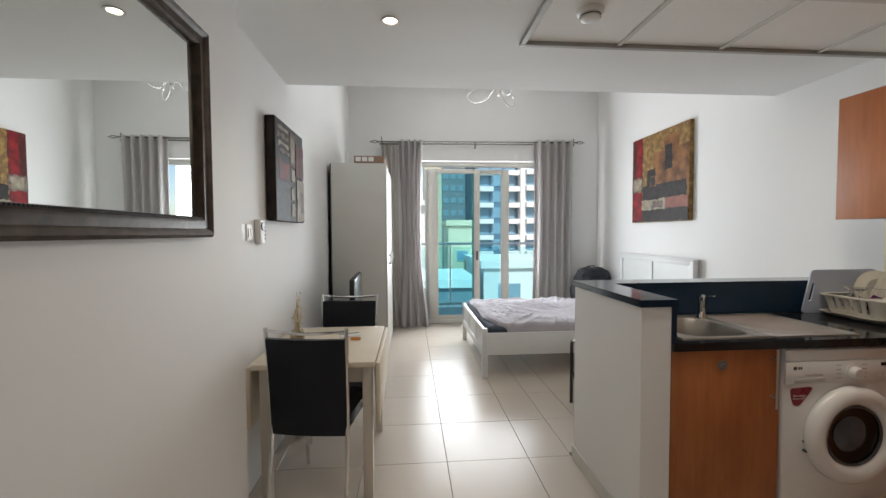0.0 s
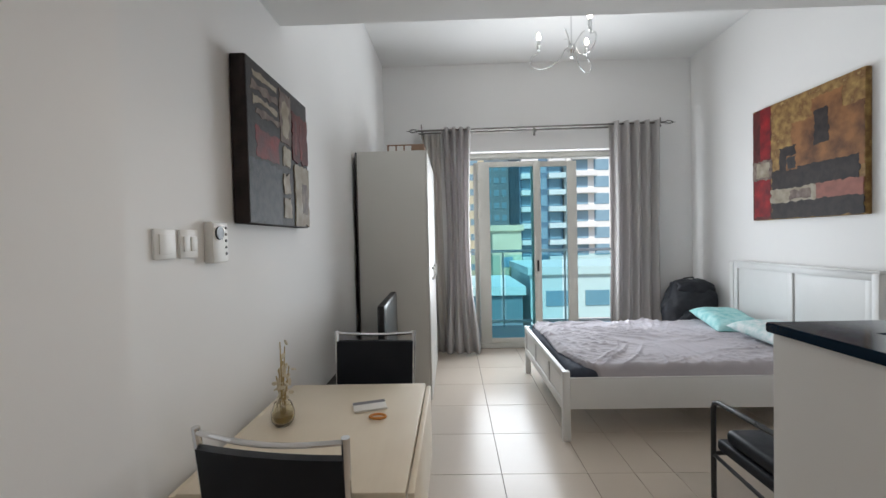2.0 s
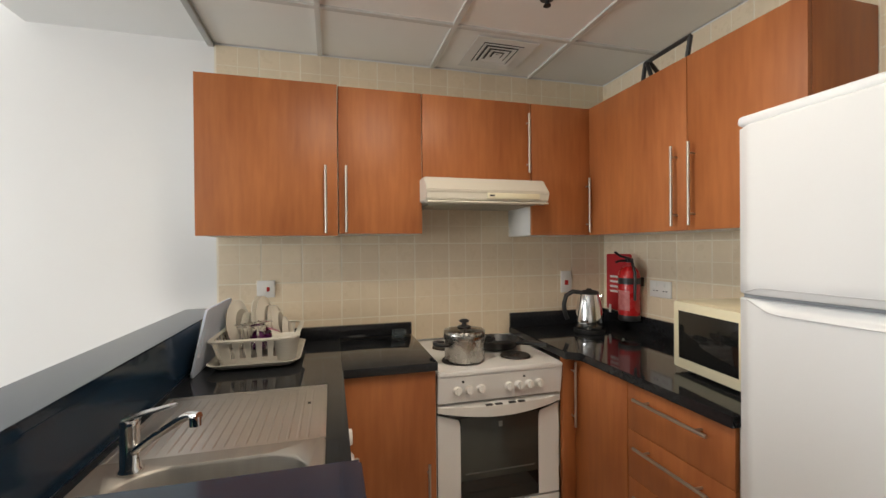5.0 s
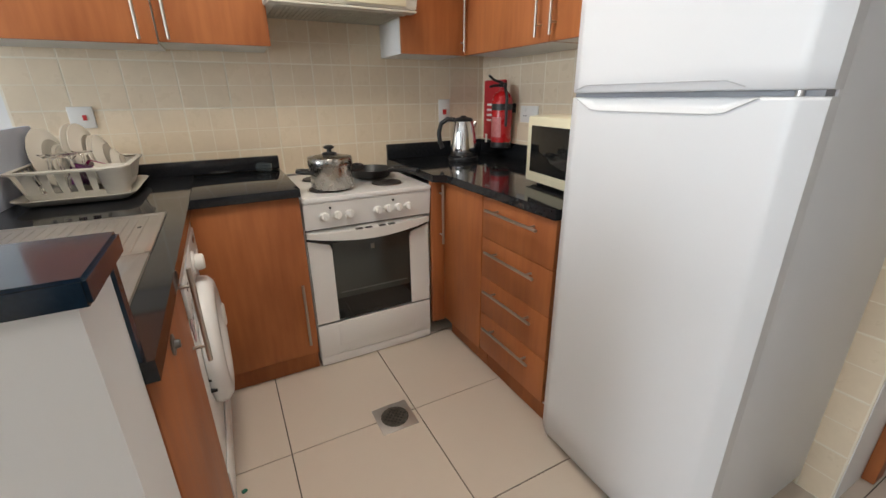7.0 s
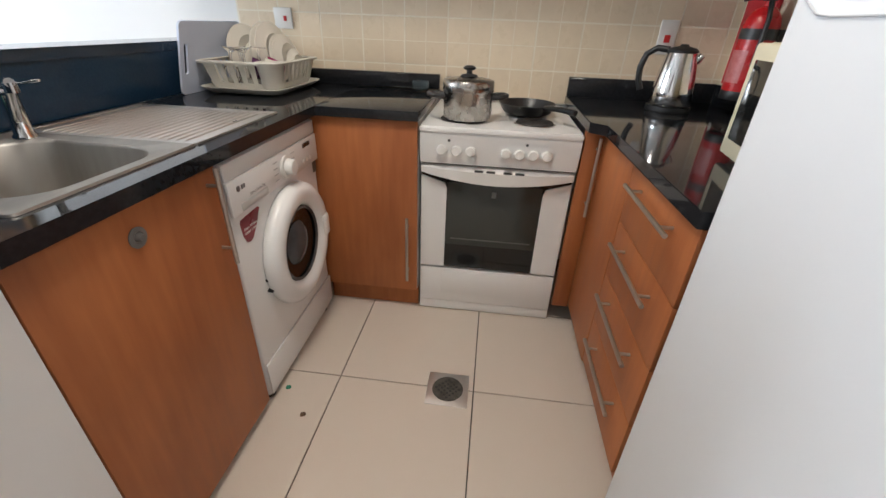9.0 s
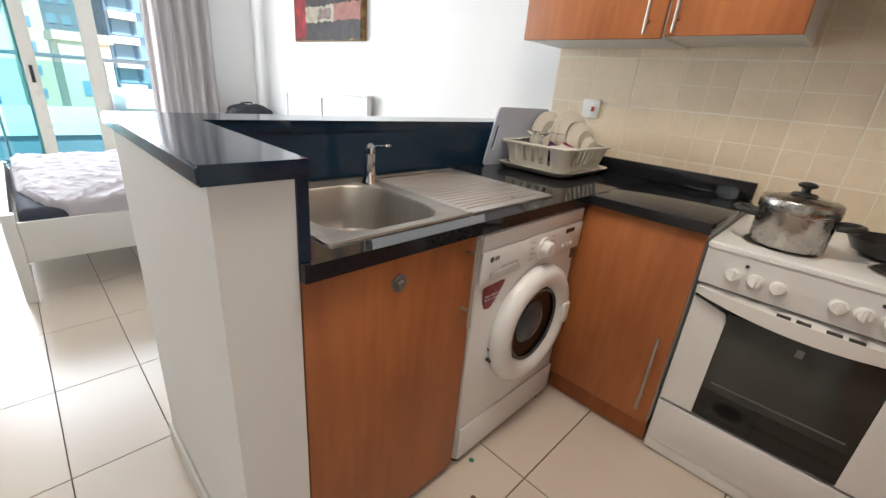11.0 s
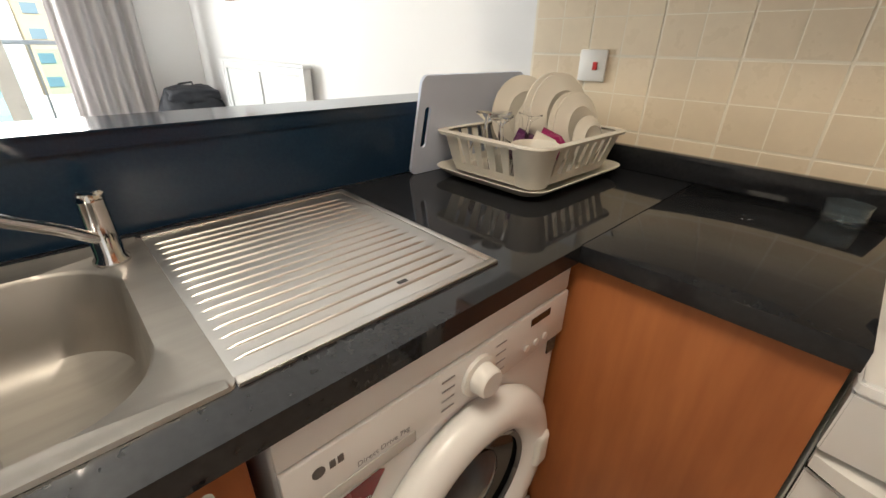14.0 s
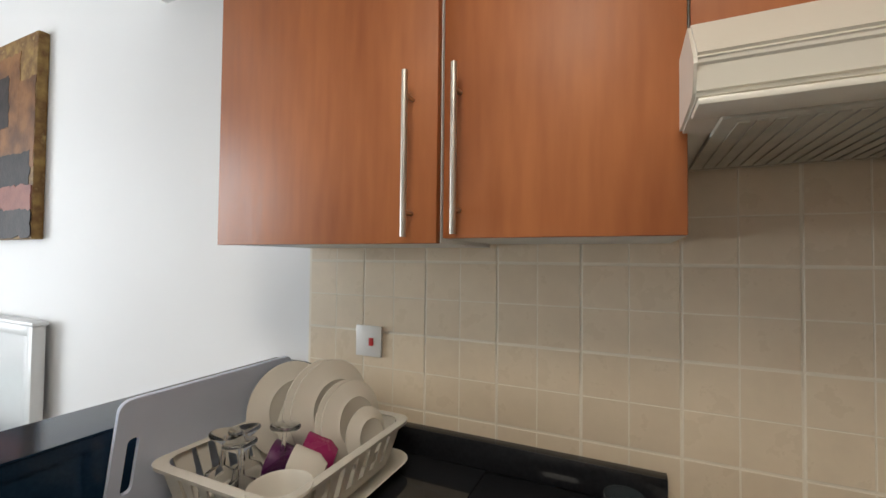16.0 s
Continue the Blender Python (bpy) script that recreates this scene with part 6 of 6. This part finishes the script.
for a, b in zip(rings, rings[1:] + rings[:1]):
    for k in range(len(a)):
        bm.faces.new((a[k], a[(k + 1) % len(a)], b[(k + 1) % len(a)], b[k]))
part("rim", bm, RACKM, rk, "thick rounded rim", smooth=45)
bm = B()
slab(bm, round_rect(-0.185, -0.145, 0.185, 0.145, 0.03), 0.022, 0.028)
part("floor", bm, RACKM, rk)
for hx, hy, z0, z1 in ((0.190, 0.150, 0.028, 0.045),):
    bm = B()
    rr = []
    for ax, ay, z in ((0.187, 0.147, 0.0285), (0.194, 0.154, 0.047), (0.191, 0.151, 0.047), (0.184, 0.144, 0.0285)):
        rr.append([bm.verts.new((x, y, z)) for x, y in round_rect(-ax, -ay, ax, ay, 0.032, 6)])
    for a, b in zip(rr, rr[1:] + rr[:1]):
        for k in range(len(a)):
            bm.faces.new((a[k], a[(k + 1) % len(a)], b[(k + 1) % len(a)], b[k]))
    part("lower_band", bm, RACKM, rk, smooth=45)


def slat(p0, p1, wv, name="slat", w0=0.012, w1=0.02):
    bm = B()
    p0, p1, wv = Vector(p0), Vector(p1), Vector(wv)
    nrm = (p1 - p0).cross(wv).normalized() * 0.0015
    vs = [bm.verts.new(q + s1 * wv * (w0 if q is p0 else w1) / 2 + s2 * nrm) for q in (p0, p1) for s1 in (-1, 1) for s2 in (-1, 1)]
    for f in ((0, 1, 3, 2), (4, 6, 7, 5), (0, 4, 5, 1), (2, 3, 7, 6), (0, 2, 6, 4), (1, 5, 7, 3)):
        bm.faces.new([vs[k] for k in f])
    part(name, bm, RACKM, rk, smooth=None)


for s in (-1, 1):
    for k in range(8):
        x = -0.155 + k * 0.0443
        wide = k in (0, 7)
        slat((x * 0.95, s * 0.1525, 0.045), (x, s * 0.176, 0.121), (1, 0, 0), w0=0.032 if wide else 0.018, w1=0.040 if wide else 0.027)
    for k in range(6):
        y = -0.118 + k * 0.0472
        slat((s * 0.1925, y * 0.95, 0.045), (s * 0.216, y, 0.121), (0, 1, 0), w0=0.036 if k in (0, 5) else 0.019, w1=0.044 if k in (0, 5) else 0.028)

bm = B()
lathe(bm, [(0, 0.029), (0.038, 0.029), (0.041, 0.033), (0.057, 0.122), (0.060, 0.126), (0.058, 0.130), (0.054, 0.127), (0.038, 0.036), (0, 0.033)], n=40, m=pose(-0.172, -0.132, 0))
part("cutlery_cup", bm, RACKM, rk, "tapered cutlery cup", smooth=45)

CERAM = mat("ivory_glaze", (0.72, 0.68, 0.60), (0.67, 0.63, 0.55), rough=0.15, scale=5)


def plate_disc(x, y, r, tilt, turn, label="ivory ceramic plate standing in the dish rack"):
    e_m = pose(2.577 + x, 1.962 + y, 0.93 + r * math.cos(radians(tilt)) + 0.001, 0, 90 - tilt, turn)
    bm = B()
    lathe(bm, [(0, 0.0), (r * 0.55, 0.0), (r * 0.6, -0.003), (r * 0.68, 0.004), (r, 0.014), (r, 0.017), (r * 0.66, 0.008), (r * 0.55, 0.004), (0, 0.004)], n=48)
    ob = put("plate", bm, CERAM, 50)
    ob.matrix_world = e_m
    return tagged(ob, label, "plate", "plates in the dish rack")


plate_disc(0.075, 0.105, 0.112, -8, 76, "large ivory plate standing in the dish rack")
for k in range(4):
    plate_disc(0.092, 0.068 - k * 0.013, 0.08, -7, 78, "small ivory saucer standing in the dish rack")
plate_disc(0.095, 0.012, 0.118, -9, 80, "large ivory plate standing in the dish rack")
plate_disc(0.098, -0.008, 0.118, -9, 80, "large ivory plate standing in the dish rack")
plate_disc(0.105, -0.045, 0.095, -10, 82)
plate_disc(0.108, -0.060, 0.095, -10, 82)
plate_disc(0.112, -0.098, 0.066, -10, 83, "small ivory saucer standing in the dish rack")
CRY = glass_mat("wine_glass", (0.99, 0.99, 0.99), 0.0, 1.2)
for x, y, tl in ((-0.12, 0.05, 6), (-0.075, 0.01, -5), (-0.04, -0.03, 4), (-0.125, -0.03, -3)):
    bm = B()
    lathe(bm, [(0.028, 0.0), (0.034, 0.035), (0.026, 0.065), (0.006, 0.078), (0.0045, 0.12), (0.03, 0.138), (0.03, 0.140), (0.003, 0.136), (0.003, 0.08), (0.024, 0.063), (0.032, 0.035), (0.0265, 0.0)], n=28)
    g_ = put("wine_glass", bm, CRY, 60)
    g_.matrix_world = pose(2.54 + x, 1.987 + y, 0.9290 + 0.003, tl, tl / 2, 0)
    tagged(g_, "clear wine glass upside down in the dish rack", "glass", "glasses in the dish rack")
for x, y, mt2, lb in ((0.0, -0.055, mat("plum_glaze", (0.10, 0.02, 0.09), rough=0.25), "dark plum cup lying in the dish rack"), (0.06, -0.09, mat("magenta_glaze", (0.30, 0.02, 0.11), rough=0.25), "magenta cup lying in the dish rack"), (0.0, -0.11, CERAM, "ivory bowl lying in the dish rack")):
    bm = B()
    lathe(bm, [(0, 0.0), (0.022, 0.0), (0.036, 0.02), (0.042, 0.072), (0.040, 0.072), (0.033, 0.022), (0.02, 0.004), (0, 0.004)], n=28)
    g_ = put("cup", bm, mt2, 50)
    g_.matrix_world = pose(2.54 + x, 1.987 + y, 0.972, 74, 8, 205)
    tagged(g_, lb, "cup", "cups in the dish rack")
bd_ = thing("cutting_board", "white plastic cutting board leaning on the upstand", "cutting board", pose(2.293, 2.172, 0.901, 12, 0, 0))
bm = B()
ol = round_rect(0, 0, 0.40, 0.262, 0.02, 5)
hole = round_rect(0.022, 0.075, 0.042, 0.185, 0.0095, 5)
lo = [bm.verts.new((x, 0, z)) for x, z in ol]
lh = [bm.verts.new((x, 0, z)) for x, z in hole]
bm.edges.ensure_lookup_table()
es = [bm.edges.new((r[k], r[(k + 1) % len(r)])) for r in (lo, lh) for k in range(len(r))]
bmesh.ops.triangle_fill(bm, edges=es, use_beauty=True)
g_ = bmesh.ops.extrude_face_region(bm, geom=list(bm.faces))
for v_ in g_["geom"]:
    if isinstance(v_, bmesh.types.BMVert):
        v_.co.y += 0.008
part("board", bm, mat("bluish_white_plastic", (0.60, 0.66, 0.79), (0.56, 0.62, 0.76), rough=0.5, scale=10), bd_, smooth=30)
bm = B()
lathe(bm, [(0, 0), (0.03, 0), (0.034, 0.01), (0.036, 0.045), (0.034, 0.045), (0.032, 0.012), (0, 0.008)], n=28)
GLASSY = glass_mat("bluish_dish_glass", (0.80, 0.90, 0.95), 0.0, 1.3)
GLASSY.node_tree.nodes["Principled BSDF"].inputs["Transmission Weight"].default_value = 0.97
gl = put("glass_dish", bm, GLASSY, 50)
gl.matrix_world = pose(2.785, 1.318, 0.9005) @ Matrix.Diagonal((1.15, 1.15, 0.9, 1))
tagged(gl, "small clear glass dish on the black worktop", "glass")

# ---- ceiling fixtures ----
sd = thing("smoke_detector", "round white smoke detector on the tile ceiling", "smoke detector", pose(0.885, 1.895, KZ + 0.0088))
bm = B()
lathe(bm, [(0, 0), (0.062, 0), (0.062, -0.012), (0.055, -0.018), (0.05, -0.02), (0, -0.02)], n=36)
part("base", bm, WHITE_PLASTIC, sd, smooth=40)
bm = B()
lathe(bm, [(0.046, -0.0205), (0.048, -0.03), (0.044, -0.042), (0.025, -0.05), (0, -0.051), (0, -0.0205)], n=36)
part("sensor", bm, WHITE_PLASTIC, sd, smooth=40)
bm = B()
lathe(bm, [(0.0485, -0.028), (0.0495, -0.029), (0.0495, -0.034), (0.0485, -0.035)], n=36)
part("slot_ring", bm, DARK, sd, "dark slot ring", smooth=40)
vt = thing("ceiling_vent", "square white louvred air vent in the tile ceiling", "air vent", pose(2.625, 0.80, KZ + 0.004) @ Matrix.Scale(1.1, 4))
part("backing", one(-0.10, -0.10, -0.002, 0.10, 0.10, -0.0002), DARK, vt, "dark duct")
for k, (r0, z) in enumerate(((0.15, -0.004), (0.098, -0.006), (0.072, -0.006), (0.046, -0.006), (0.020, -0.006))):
    bm = B()
    wv = 0.048 if k == 0 else 0.015
    rr = []
    for hx, zz in ((r0, z), (r0 - wv, z + 0.003), (r0 - wv, z + 0.001), (r0, z - 0.003)):
        rr.append([bm.verts.new((x * hx, y * hx, zz)) for x, y in ((-1, -1), (1, -1), (1, 1), (-1, 1))])
    for a, b in zip(rr, rr[1:] + rr[:1]):
        for q in range(4):
            bm.faces.new((a[q], a[(q + 1) % 4], b[(q + 1) % 4], b[q]))
    part("frame" if k == 0 else "louvre", bm, WHITE_METAL, vt)
sr = thing("sprinkler_head", "small dark sprinkler head in the tile ceiling", "sprinkler", pose(2.12, 0.785, KZ + 0.0088))
bm = B()
lathe(bm, [(0, 0), (0.03, 0), (0.03, -0.004), (0.01, -0.006), (0.009, -0.025), (0.016, -0.03), (0.016, -0.033), (0, -0.034)], n=20)
part("head", bm, BLACK_METAL, sr, smooth=40)
tr = thing("folding_stand", "black folding stand lying on top of the wall cabinets", "stand", pose(0, 0, 2.1505))
for p_ in ([(2.235, 0.21, 0.009), (2.215, 0.21, 0.105)], [(2.215, 0.21, 0.105), (1.96, 0.21, 0.11)], [(2.16, 0.22, 0.009), (2.205, 0.21, 0.10)], [(1.96, 0.21, 0.11), (1.98, 0.21, 0.009)], [(2.20, 0.20, 0.105), (2.225, 0.06, 0.009)]):
    bm = B()
    tube(bm, p_, 0.010, 8)
    part("bar", bm, BLACK_PLASTIC, tr)

# ---- floor details ----
fd = thing("floor_drain", "square steel floor drain with round grate between tiles", "floor drain", pose(1.815, 1.045, 0.0))
part("plate", one(-0.076, -0.076, -0.004, 0.076, 0.076, 0.0028, bevel=0.001), STEEL, fd)
bm = B()
lathe(bm, [(0, 0.003), (0.05, 0.003), (0.052, 0.005), (0.056, 0.005), (0.057, 0.003), (0.055, 0.0029), (0, 0.0029)], n=32)
part("grate", bm, mat("grimy_steel", (0.16, 0.15, 0.13), (0.08, 0.075, 0.065), rough=0.5, metal=0.7, scale=40), fd, "round dark grate", smooth=40)
for i in range(-4, 5):
    for j in range(-4, 5):
        if i * i + j * j < 18 and (i + j) % 2 == 0:
            part("hole", one(i * 0.0105 - 0.004, j * 0.0105 - 0.004, 0.0051, i * 0.0105 + 0.004, j * 0.0105 + 0.004, 0.0054), DARK, fd, smooth=None)
for x, y, c_, lb in ((1.735, 1.62, (0.04, 0.22, 0.14), "green scrap lying on the floor by the washer"), (1.63, 1.52, (0.12, 0.07, 0.04), "brown crumb lying on the kitchen floor")):
    bm = B()
    bmesh.ops.create_icosphere(bm, subdivisions=2, radius=0.010)
    for v_ in bm.verts:
        v_.co *= 1 + 0.4 * noise.noise(v_.co * 90)
        v_.co.z = max(v_.co.z * 0.4, -0.002) + 0.002
    o_ = put("floor_scrap", bm, mat("scrap_" + lb.split()[0], c_, rough=0.8), 60)
    o_.location = (x, y, 0.0005)
    tagged(o_, lb, "scrap")

# entrance side, past the fridge
dd = thing("door_2", "closed cherry wood door in the entrance hall wall", "door")
dd["kind"] = "structure"
part("door_frame", one(0.745, -0.33, 0, 0.7795, -0.26, 2.1, bevel=0.004), WOOD, dd)
part("door_frame", one(0.745, -1.25, 0, 0.7795, -1.18, 2.1, bevel=0.004), WOOD, dd)
part("door_frame", one(0.745, -1.1795, 2.03, 0.7795, -0.3305, 2.1, bevel=0.004), WOOD, dd)
part("leaf", one(0.76, -1.179, 0.006, 0.7795, -0.331, 2.029, bevel=0.002), WOOD, dd)

# ---- tiles, piece by piece ----
def tile_mesh(w, h, depth, pads, gap=0.0012, groove=0.0012):
    """A wall tile lying in the local x-z plane; its face looks along -y; pads: cushions with a fine groove between."""
    bm = B()
    box(bm, -w / 2, -depth * 0.93, -h / 2, w / 2, 0, h / 2)
    pw, ph = w / pads[0], h / pads[1]
    for i in range(pads[0]):
        for j in range(pads[1]):
            x0, z0 = -w / 2 + i * pw, -h / 2 + j * ph
            a = [(x0 + 0.0002, -depth * 0.93, z0 + 0.0002), (x0 + pw - 0.0002, -depth * 0.93, z0 + 0.0002), (x0 + pw - 0.0002, -depth * 0.93, z0 + ph - 0.0002), (x0 + 0.0002, -depth * 0.93, z0 + ph - 0.0002)]
            g2 = 0.0017
            b = [(x0 + g2, -depth, z0 + g2), (x0 + pw - g2, -depth, z0 + g2), (x0 + pw - g2, -depth, z0 + ph - g2), (x0 + g2, -depth, z0 + ph - g2)]
            va, vb = [bm.verts.new(p) for p in a], [bm.verts.new(p) for p in b]
            bm.faces.new(vb)
            for k in range(4):
                bm.faces.new((va[k], va[(k + 1) % 4], vb[(k + 1) % 4], vb[k])).material_index = 1
    bmesh.ops.recalc_face_normals(bm, faces=bm.faces)
    me = bpy.data.meshes.new("tile")
    bm.to_mesh(me)
    bm.free()
    me.materials.append(WTILE)
    me.materials.append(GROUT_W)
    return me


tile_cache = {}


def lay_tiles(parent, u_edges, z_edges, place, skip):
    for u0, u1 in zip(u_edges, u_edges[1:]):
        for z0, z1 in zip(z_edges, z_edges[1:]):
            if skip(u0, u1, z0, z1):
                continue
            w_, h_ = round(u1 - u0 - 0.0042, 4), round(z1 - z0 - 0.0042, 4)
            if w_ < 0.012 or h_ < 0.012:
                continue
            key = (w_, h_)
            if key not in tile_cache:
                tile_cache[key] = tile_mesh(w_, h_, 0.0075, (2 if w_ > 0.15 else 1, 2 if h_ > 0.15 else 1))
            o_ = new("tile", tile_cache[key])
            o_.parent = parent
            o_.matrix_basis = place((u0 + u1) / 2, (z0 + z1) / 2)


def edges(lo, hi, first, pitch):
    out = [lo]
    k = math.floor((lo - first) / pitch) + 1
    while first + k * pitch < hi - 1e-6:
        if first + k * pitch > lo + 1e-6:
            out.append(first + k * pitch)
        k += 1
    return out + [hi]


zs_ = edges(0.86, KZ, 1.205, 0.202)
wte = structure("wall_tiling_east", one(XR - 0.0098, YS + 0.0035, 0.86, XR - 0.0002, 2.2246, KZ - 0.0005), GROUT_W, "cream glazed wall tiles behind the cooker", "wall tiles")
lay_tiles(wte, edges(YS + 0.004, 2.224, 1.411, 0.202), zs_, lambda u, z: pose(XR - 0.0036, u, z, 0, 0, -90), lambda *a: False)
wts = structure("wall_tiling_south", one(0.782, YS + 0.0002, 0.0, XR - 0.0102, YS + 0.0098, KZ - 0.0005), GROUT_W, "cream glazed wall tiles on the back wall", "wall tiles")
zs2 = edges(0.0, KZ, 1.205, 0.202)
lay_tiles(wts, edges(0.783, XR - 0.012, 2.49, 0.202), zs2, lambda u, z: pose(u, YS + 0.0036, z, 0, 0, 180), lambda u0, u1, z0, z1: z1 < 0.9 and u0 > 1.45)


def floor_piece(w_, d_):
    key = ("f", round(w_, 4), round(d_, 4))
    if key not in tile_cache:
        bm = B()
        a = [bm.verts.new((sx * w_ / 2, sy * d_ / 2, -0.0055)) for sx, sy in ((-1, -1), (1, -1), (1, 1), (-1, 1))]
        b = [bm.verts.new((sx * w_ / 2, sy * d_ / 2, -0.001)) for sx, sy in ((-1, -1), (1, -1), (1, 1), (-1, 1))]
        c = [bm.verts.new((sx * (w_ / 2 - 0.001), sy * (d_ / 2 - 0.001), 0)) for sx, sy in ((-1, -1), (1, -1), (1, 1), (-1, 1))]
        for r0, r1 in ((a, b), (b, c)):
            for k in range(4):
                bm.faces.new((r0[k], r0[(k + 1) % 4], r1[(k + 1) % 4], r1[k]))
        bm.faces.new(c)
        me = bpy.data.meshes.new("tile")
        bm.to_mesh(me)
        bm.free()
        me.materials.append(FTILE)
        tile_cache[key] = me
    return tile_cache[key]


fl = bpy.data.objects["floor"]


def lay_floor(xe, ye, gap=0.0042, skip=None):
    for x0, x1 in zip(xe, xe[1:]):
        for y0, y1 in zip(ye, ye[1:]):
            if x1 - x0 < 0.01 or y1 - y0 < 0.01 or (skip and skip(x0, x1, y0, y1)):
                continue
            o_ = new("tile", floor_piece(x1 - x0 - gap, y1 - y0 - gap))
            o_.parent = fl
            o_.location = ((x0 + x1) / 2, (y0 + y1) / 2, 0)


lay_floor(edges(XL, 1.01, 0.24, 0.5), edges(-2.2, 6.15, 2.39, 0.5), 0.003)
lay_floor(edges(1.01, XR, 0.24, 0.5), edges(2.43, 6.15, 2.39, 0.5), 0.003)
kx, ky = edges(1.01, XR, 1.82, 0.503), edges(YS, 2.22, 0.95, 0.503)
lay_floor(kx, ky)
